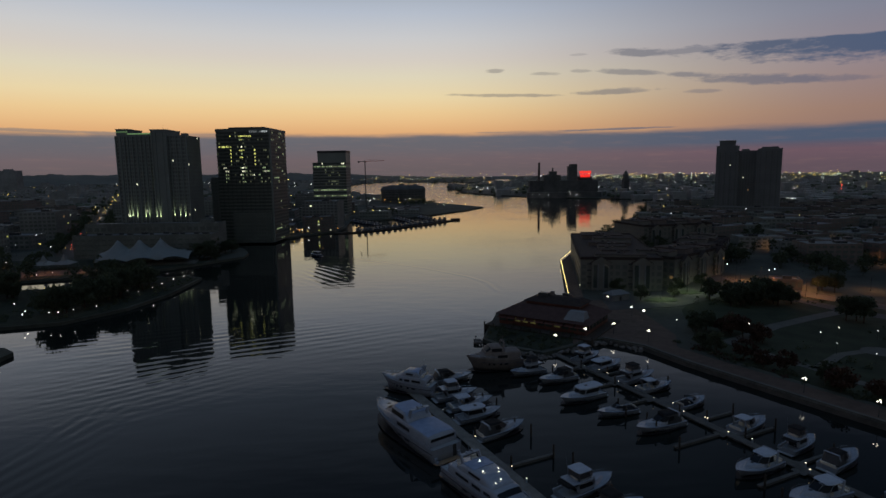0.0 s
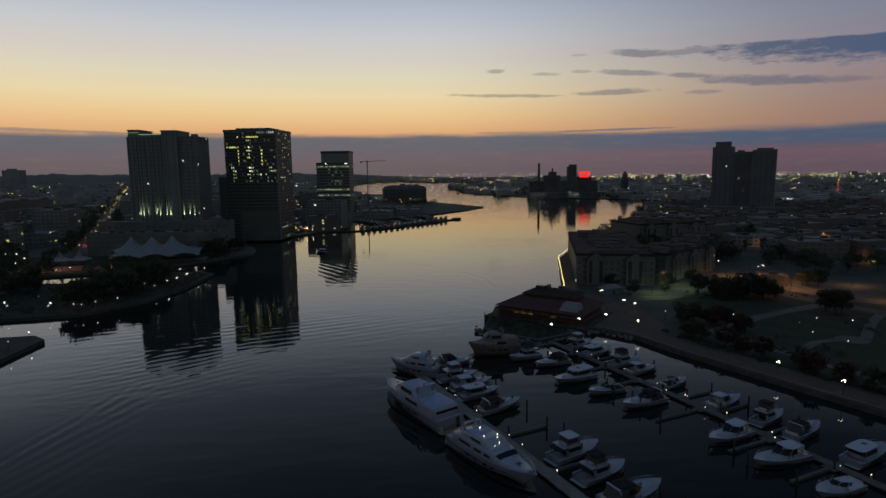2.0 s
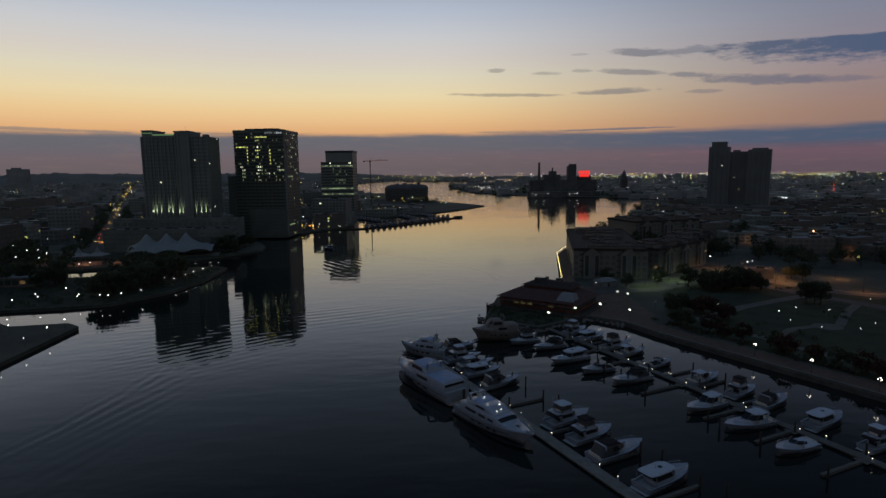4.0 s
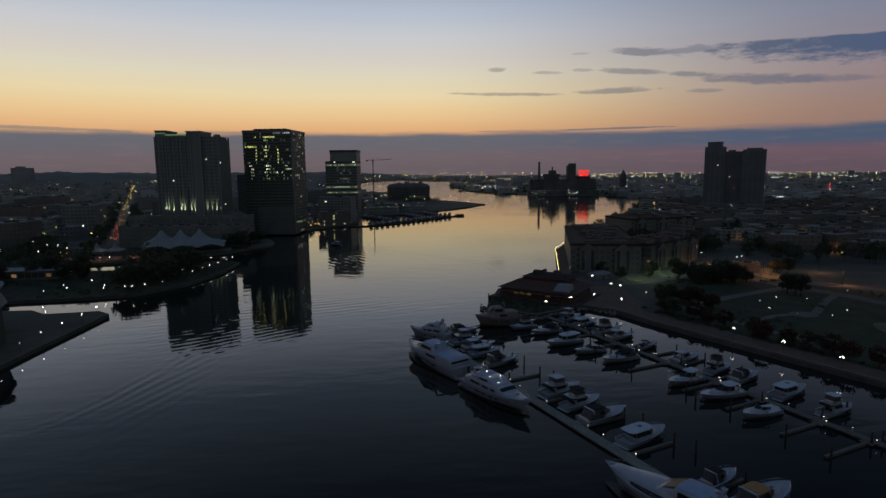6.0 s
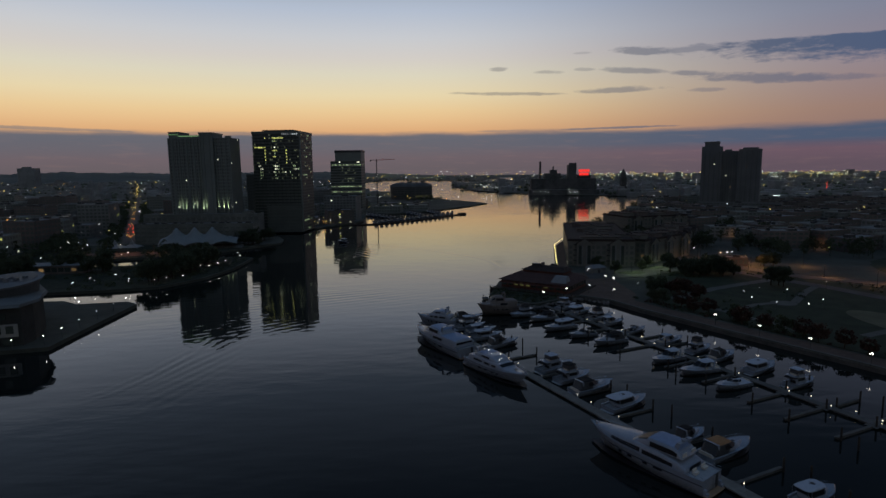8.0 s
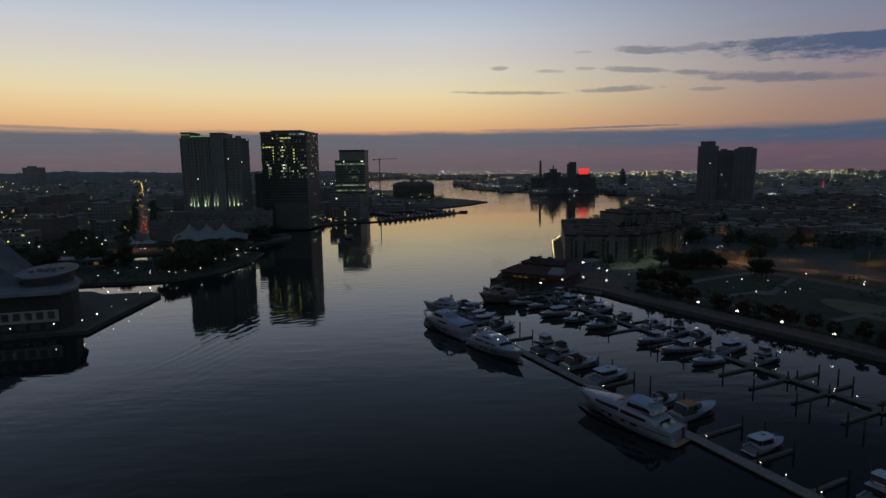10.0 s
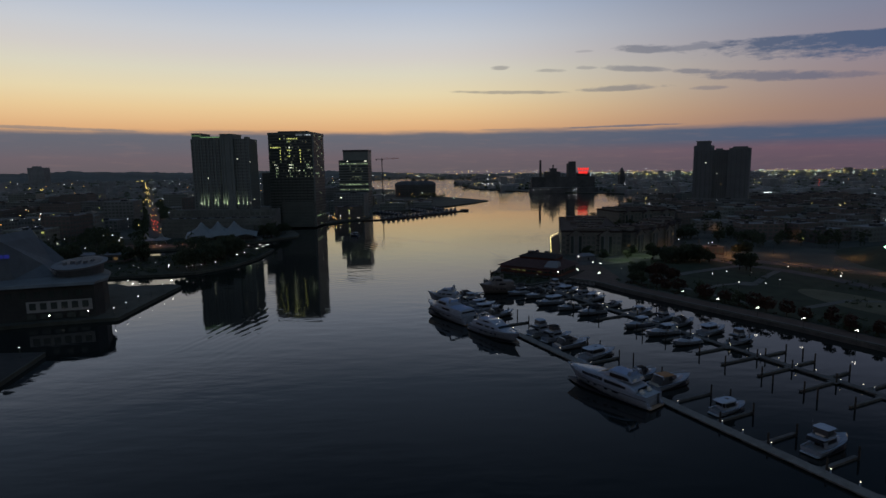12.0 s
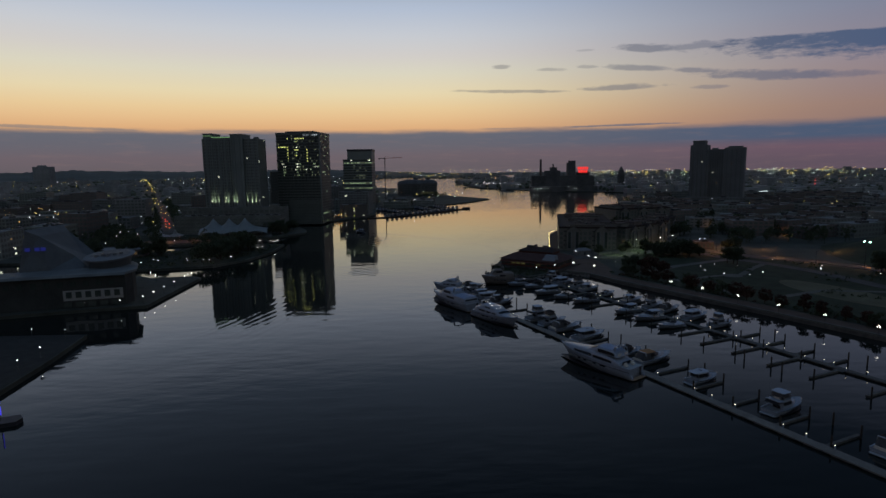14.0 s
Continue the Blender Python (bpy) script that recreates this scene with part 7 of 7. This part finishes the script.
grove("dark leafy trees round the park and road", ((156, 246, 14, 7, 8), (252, 300, 22, 12, 7), (236, 330, 26, 10, 10),
      (290, 300, 30, 24, 16), (320, 350, 30, 26, 16), (210, 356, 16, 10, 8)), SOUTH)
grove("dark trees between the piers and the city blocks", ((-270, 400, 30, 22, 18), (-300, 440, 22, 24, 12), (-235, 352, 22, 14, 11), (-290, 350, 26, 20, 14), (-225, 318, 20, 12, 10), (-185, 345, 18, 10, 8), (-172, 372, 22, 8, 10), (-330, 390, 26, 26, 12),
      (-260, 300, 16, 10, 8), (-232, 222, 18, 6, 6), (-280, 225, 24, 10, 8), (-340, 300, 26, 26, 14), (-128, 486, 12, 12, 7), (-110, 520, 14, 12, 7), (-380, 350, 30, 40, 16)), NORTH,
      ((-212, -140, 384, 425), (-246, -140, 430, 474), (-262, -208, 286, 308), (-233, -195, 222, 272)))
bush = Shape()
for _ in range(420):
    x, y = gv.uniform(-260, -122), gv.uniform(236, 350)
    pts = [(-255, 238), (-200, 237), (-164, 243), (-148, 249), (-133, 270), (-125, 300), (-124, 342), (-132, 348), (-188, 345), (-195, 320), (-255, 314)]
    if inside(x, y, pts) and not (-233 < x < -195 and 222 < y < 272) and not (-264 < x < -206 and 286 < y < 308):
        r = gv.uniform(0.9, 2.2)
        for _ in range(26):
            p = Vector((x, y, LAND)) + Vector((gv.gauss(0, 0.5) * r, gv.gauss(0, 0.5) * r, abs(gv.gauss(0, 0.45)) * r + 0.1))
            u = Vector((gv.gauss(0, 1), gv.gauss(0, 1), gv.gauss(0, 1))).normalized()
            v = u.orthogonal().normalized() * 0.4
            t = u.cross(v) * 0.7
            bush.add([p + v, p + t, p - v, p - t], [(0, 1, 2, 3)])
for _ in range(150):
    x, y = gv.uniform(27, 66), gv.uniform(182, 216)
    if inside(x, y, APRON):
        r = gv.uniform(0.7, 1.5)
        for _ in range(26):
            p = Vector((x, y, LAND)) + Vector((gv.gauss(0, 0.5) * r, gv.gauss(0, 0.5) * r, abs(gv.gauss(0, 0.5)) * r + 0.1))
            u = Vector((gv.gauss(0, 1), gv.gauss(0, 1), gv.gauss(0, 1))).normalized()
            v = u.orthogonal().normalized() * 0.3
            t = u.cross(v) * 0.7
            bush.add([p + v, p + t, p - v, p - t], [(0, 1, 2, 3)])
def tuft(s, x, y, r, leaf):
    for _ in range(24):
        p = Vector((x, y, LAND)) + Vector((gv.gauss(0, 0.5) * r, gv.gauss(0, 0.5) * r, abs(gv.gauss(0, 0.5)) * r + 0.1))
        u = Vector((gv.gauss(0, 1), gv.gauss(0, 1), gv.gauss(0, 1))).normalized()
        v = u.orthogonal().normalized() * leaf
        t = u.cross(v) * 0.7
        s.add([p + v, p + t, p - v, p - t], [(0, 1, 2, 3)])


green, russet = Shape(), Shape()
for (ax, ay), (bx, by) in zip(SHORE_S[1:], SHORE_S[2:-1]):
    d = math.hypot(bx - ax, by - ay)
    for _ in range(int(d * 1.5)):
        f, off = gv.random(), gv.uniform(10.5, 19)
        if noise.noise((f * d * 0.11 + ax, off * 0.15, 3.0)) > -0.12:
            tuft(russet if gv.random() < 0.35 else green, ax + (bx - ax) * f - (by - ay) / d * off, ay + (by - ay) * f + (bx - ax) / d * off, gv.uniform(0.6, 1.7), 0.35)
for _ in range(700):
    x, y = gv.uniform(102, 240), gv.uniform(70, 262)
    if inside(x, y, PARK) and noise.noise((x * 0.035, y * 0.035, 9.0)) > 0.16:
        tuft(green, x, y, gv.uniform(0.5, 1.6), 0.35)
tagged(solo("park_shrubs", green, LEAF, "dark green shrubs and hedges over the park", "shrubs"), kind="stuff")
tagged(solo("russet_shrubs", russet, LEAFRED, "russet shrubs along the promenade", "shrubs"), kind="stuff")
tagged(solo("pier_shrubs", bush, LEAF, "low dark shrubs planted over the pier", "shrubs"), kind="stuff")
grove("dark street trees along the city street", [(-261 - 0.434 * (y - 470) + sd * 16, y, 6, 10, 3) for y in range(470, 1000, 22) for sd in (-1, 1)], NORTH, ((-246, -140, 430, 474),))
grove("dark trees over the grassy hill", ((372, 200, 50, 70, 22),), SOUTH, (), lambda f: 19 * (0.5 + 0.5 * math.cos(math.pi * min(1, max(0, (f - 0.28) / 0.75)))))
grove("dark trees on the northern point", ((-30, 800, 30, 40, 9), (20, 1060, 40, 50, 14)), NORTH)
grove("dark trees among the rowhouse blocks", [(gx + (gy % 3) * 7, gy + 17, 14, 4, 4) for gy in range(330, 900, 34) for gx in range(170, 560, 40)], SOUTH, ((370, 480, 620, 760),))

# ---- neighbouring blocks ----
nb = random.Random(12)


def free(x, y, w, d, poly, keep):
    return all(inside(x + a * w, y + b * d, poly) for a in (-0.6, 0.6) for b in (-0.6, 0.6)) and not any(a < x < b and c < y < e for a, b, c, e in keep)


KEEP_S = [(60, 178, -700, 262), (80, 240, 260, 480), (160, 420, -700, 300), (370, 480, 620, 760), (150, 300, 130, 330)]
rows_s = []
for gy in range(315, 1000, 34):
    for gx in range(150, 640, 40):
        x, y = gx + nb.uniform(-5, 5), gy + nb.uniform(-4, 4)
        if free(x, y, 34, 24, SOUTH, KEEP_S) and abs(math.degrees(math.atan2(x, y + 60)) - 22) < 26:
            rows_s.append((x, y))
for i, (x, y) in enumerate(rows_s[:110]):
    w, d, h = nb.uniform(26, 36), nb.uniform(14, 22), nb.uniform(8, 14) if y < 620 else nb.uniform(9, 16)
    wall, lab = nb.choice(((BRICK, "red brick"), (CITYWALL, "sooty concrete"), (PRECAST, "grey rendered"), (BRICK, "dark brick")))
    rf = nb.choice((ROOFING, PALEROOF, ROOFING))
    b = block("rowhouse_block", f"{lab} rowhouse block with a {'pale' if rf is PALEROOF else 'dark'} flat roof", x - w / 2, y - d / 2, 1, nb.choice((0.3, 0.32, -0.2)), w, d, h, max(2, round(h / 3.2)), round(w / 4), wall, rf, 0.006, 100 + i, faces="SW")
    tagged(b, group="south shore blocks")
KEEP_N = [(-275, -135, 380, 480), (-240, -100, 470, 600), (-310, -150, 100, 215), (-275, -120, 225, 360), (-140, -60, 780, 840), (-60, 60, 1090, 1190), (-290, -200, 380, 480)]
rows_n = []
for gy in range(300, 1080, 44):
    for gx in range(-760, 30, 48):
        x, y = gx + nb.uniform(-7, 7), gy + nb.uniform(-6, 6)
        if free(x, y, 40, 32, NORTH, KEEP_N) and abs(x + 261 + 0.434 * (y - 470)) > 30 and math.degrees(math.atan2(x + 20, y + 140)) > -42:
            rows_n.append((x, y))
for i, (x, y) in enumerate(rows_n[:150]):
    w, d = nb.uniform(26, 42), nb.uniform(18, 32)
    h = nb.uniform(7, 18) if nb.random() < 0.8 else nb.uniform(18, 30)
    if x > -70 and y > 600:
        h = nb.uniform(5, 9)
    wall, lab = nb.choice(((BRICK, "red brick"), (CITYWALL, "sooty concrete"), (CITYWALL, "grey concrete"), (DARKCLAD, "dark clad")))
    rf = nb.choice((ROOFING, PALEROOF, ROOFING, ROOFING, ROOFING))
    b = block("city_block", f"{lab} city building with a {'pale' if rf is PALEROOF else 'dark'} flat roof", x - w / 2, y - d / 2, 1, nb.choice((0.1, -0.15, 0.0)), w, d, h, max(2, round(h / 3.4)), round(w / 4), wall, rf, 0.012, 400 + i, faces="SE")
    tagged(b, group="north shore blocks")

# ---- docks off the north point ----
pt = thing("marina_breakwater", "dark floating breakwater with moored boats off the point", "dock")
part("outer_arm", ribbon([(-72, 594), (-46, 599), (-18, 624), (28, 676), (66, 728)], 2.0, 2.0, -0.5, 1.2), PILEWOOD, pt)
part("arm_head", Shape().prism([(66 + 6 * math.cos(i * math.pi / 6), 728 + 6 * math.sin(i * math.pi / 6)) for i in range(12)], -0.5, 2.2), PILEWOOD, pt)
for a, b in (((-64, 742), (-18, 662)), ((-52, 640), (-26, 630)), ((-8, 768), (16, 690)), ((22, 786), (40, 716))):
    part("inner_arm", ribbon([a, b], 1.2, 1.2, -0.5, 0.8), PILEWOOD, pt)
fb = cruiser(11, 3.6, "fly", "small dark cruiser moored at the point's docks", CANVASB, NAVYHULL)
tagged(fb, group="boats off the point")
spots = [(-44 + i * 6.1, 604 + i * 6.9) for i in range(17)] + [(-60 + i * 5.2, 728 - i * 9) for i in range(8)] + [(-4 + i * 3.4, 752 - i * 11) for i in range(6)] + [(26 + i * 3, 772 - i * 10) for i in range(5)]
for i, (x, y) in enumerate(spots):
    m = pose(x, y, 0, 0, 0, 130 + nb.uniform(-8, 8))
    if i == 0:
        fb.matrix_basis = m
    else:
        copy_thing(fb, m)

# ---- the wide city beyond ----
far = random.Random(99)
roofs, woods = Shape(), Shape()
glints = {m.name: Shape() for m in (FARWHITE, FARYELLOW, FARGREEN, FARRED, FARORANGE)}


def glint(mat, x, y, z, r):
    glints[mat.name].ball((x, y, z), r, 4, 3)


for _ in range(5200):
    a = math.radians(far.uniform(-46, 50))
    r = 700 + 3300 * far.random() ** 0.8
    x, y = r * math.sin(a), r * math.cos(a) - 60
    land = NORTH if inside(x, y, NORTH) else SOUTH if inside(x, y, SOUTH) else None
    if land is None or (land is NORTH and y < 1060 and x > -760) or (land is SOUTH and y < 1000 and x < 640):
        continue
    if abs(x + 261 + 0.434 * (y - 470)) < 28 or 270 < x < 450 and 1180 < y < 1330 or -70 < x < 130 and 700 < y < 1220:
        continue
    w, d, h = far.uniform(10, 34), far.uniform(10, 30), far.choice((5, 7, 8, 9, 11, 14)) * far.uniform(0.8, 1.2)
    if far.random() < 0.03:
        h *= 2.2
    roofs.box(x - w / 2, x + w / 2, y - d / 2, y + d / 2, 0, LAND + h)
    if far.random() < 0.4:
        for _ in range(5):
            px, py = x + far.uniform(-30, 30), y + far.uniform(-25, 25)
            woods.ball((px, py, LAND + far.uniform(3, 7)), far.uniform(3, 6.5), 6, 4, 0.8)
tagged(solo("distant_rooftops", roofs, FARBUILD, "low dark roofs of the distant city", "buildings"), kind="stuff")
tagged(solo("distant_woods", woods, FARTREE, "dark tree clumps among the distant roofs", "trees"), kind="stuff")
for _ in range(1700):
    a = math.radians(far.uniform(-44, 48))
    r = 420 + 3700 * far.random() ** 1.1
    x, y = r * math.sin(a), r * math.cos(a) - 60
    if not (inside(x, y, NORTH) or inside(x, y, SOUTH)) or (-300 < x < 330 and y < 560):
        continue
    c = far.random()
    if x < -0.2 * y and y > 1000 and far.random() < 0.4:
        continue
    glint(FARYELLOW if c < 0.42 else FARWHITE if c < 0.8 else FARGREEN if c < 0.9 else FARORANGE, x, y, LAND + far.uniform(6, 16), (0.11 + 0.00026 * r) * far.choice((0.5, 0.7, 0.9, 1.3)))
# port lights on the south-eastern horizon and the works on the eastern shore
for _ in range(700):
    a = math.radians(far.uniform(18, 46))
    r = far.uniform(2900, 3800)
    glint(far.choice((FARYELLOW, FARYELLOW, FARYELLOW, FARGREEN, FARGREEN, FARWHITE)), r * math.sin(a), r * math.cos(a), far.uniform(4, 34), far.uniform(0.5, 1.2))
for _ in range(110):
    a = math.radians(far.uniform(-3, 14))
    r = far.uniform(2700, 3800)
    glint(far.choice((FARYELLOW, FARYELLOW, FARWHITE)), r * math.sin(a), r * math.cos(a), far.uniform(22, 46), far.uniform(0.5, 1.1))
for _ in range(60):
    glint(far.choice((FARWHITE, FARWHITE, FARYELLOW)), far.uniform(180, 300), far.uniform(1440, 1800), far.uniform(5, 16), far.uniform(0.3, 0.62))
for _ in range(34):
    glint(far.choice((FARWHITE, FARWHITE, FARYELLOW)), far.uniform(-100, 10), far.uniform(1150, 1300), far.uniform(4, 10), far.uniform(0.25, 0.5))
# quay lights of the north shore
for _ in range(90):
    f = far.random()
    x, y = -175 + 130 * f + far.uniform(-8, 8), 534 + 72 * f + far.uniform(0, 30)
    if inside(x, y, NORTH):
        glint(far.choice((FARYELLOW, FARWHITE, FARORANGE)), x, y, far.uniform(3.5, 7), far.uniform(0.16, 0.32))
for i in range(16):
    x = -196 + 5.2 * i + far.uniform(-2, 2)
    y = 521 - 0.14 * (x + 163) + far.uniform(-3, 2)
    if inside(x, y, NORTH):
        glint(FARYELLOW if i % 3 else FARORANGE, x, y, far.uniform(4.5, 6.5), far.uniform(0.18, 0.34))
# a long street with traffic lights and tail lights
for i in range(88):
    f = (i / 88) ** 1.8
    y = 452 + 2600 * f
    x = -261 - 0.434 * (y - 470) + far.uniform(-3.4, 3.4)
    red = 470 < y < 640 and far.random() < 0.75
    glint(FARRED if red else FARYELLOW if far.random() < 0.7 else FARORANGE, x, y, LAND + far.uniform(3, 9), (0.42 if red else 0.2 + 0.5 * f) * far.uniform(0.6, 1.2))
for x, y in ((-305.4, 331.2), (-312.4, 346.3), (-316.3, 358.0), (-323.1, 374.8), (-330.4, 392.8), (-342.5, 417.7)):
    glint(FARYELLOW, x, y, 12.0, 0.4)
# street and window lights of the near northern blocks
for _ in range(95):
    y = far.uniform(380, 980)
    x = -60 - 0.6 * y + far.uniform(-170, 60)
    if abs(x + 261 + 0.434 * (y - 470)) > 14:
        c = far.random()
        glint(FARWHITE if c < 0.4 else FARYELLOW if c < 0.65 else FARORANGE if c < 0.9 else FARGREEN, x, y, LAND + far.uniform(9, 17), far.uniform(0.16, 0.42))
# cars at the junction below the hill, and two lamps on it
for x, y in ((198.8, 337.1), (210.1, 312.9), (215.1, 315.6), (178.5, 267.9), (174.4, 255.0), (316.9, 422.6), (319.4, 422.1), (209.6, 175.7)):
    glint(FARWHITE, x, y, 3.0, 0.3)
for x, y in ((349.6, 379.4), (363.8, 345.7)):
    glint(FARYELLOW, x, y, 9.0, 0.42)
# upright row of red lights for a far tower on the right
for z in (14, 17, 20, 23, 26):
    glint(FARRED, 866, 1092, z, 0.75)
# strips of light under station and warehouse eaves
for x, y, z, w in ((-560, 900, 9, 14), (-760, 1250, 10, 26), (-640, 1050, 9, 12), (620, 900, 10, 18), (700, 1050, 10, 26), (900, 1500, 12, 40), (1500, 2300, 14, 60)):
    glints["far_white_glow"].box(x, x + w, y, y + 0.3, z, z + 0.35)
hosp = thing("distant_tower_block", "broad dark block on the northern skyline", "building", pose(-1560, 2390, LAND))
part("wall", Shape().box(0, 66, 0, 40, 0, 84), FARBUILD, hosp)
part("roof_unit", Shape().box(14, 40, 8, 30, 84, 90), FARBUILD, hosp)
for name, label in (("far_white_glow", "scattered white city lights"), ("far_yellow_glow", "scattered yellow city lights"), ("far_green_glow", "scattered greenish city lights"), ("tail_light_glow", "red tail lights along a street and red lights of a far tower"), ("far_orange_glow", "scattered orange street lights")):
    solo("city_lights", glints[name], bpy.data.materials[name], label, "city lights", kind="stuff")
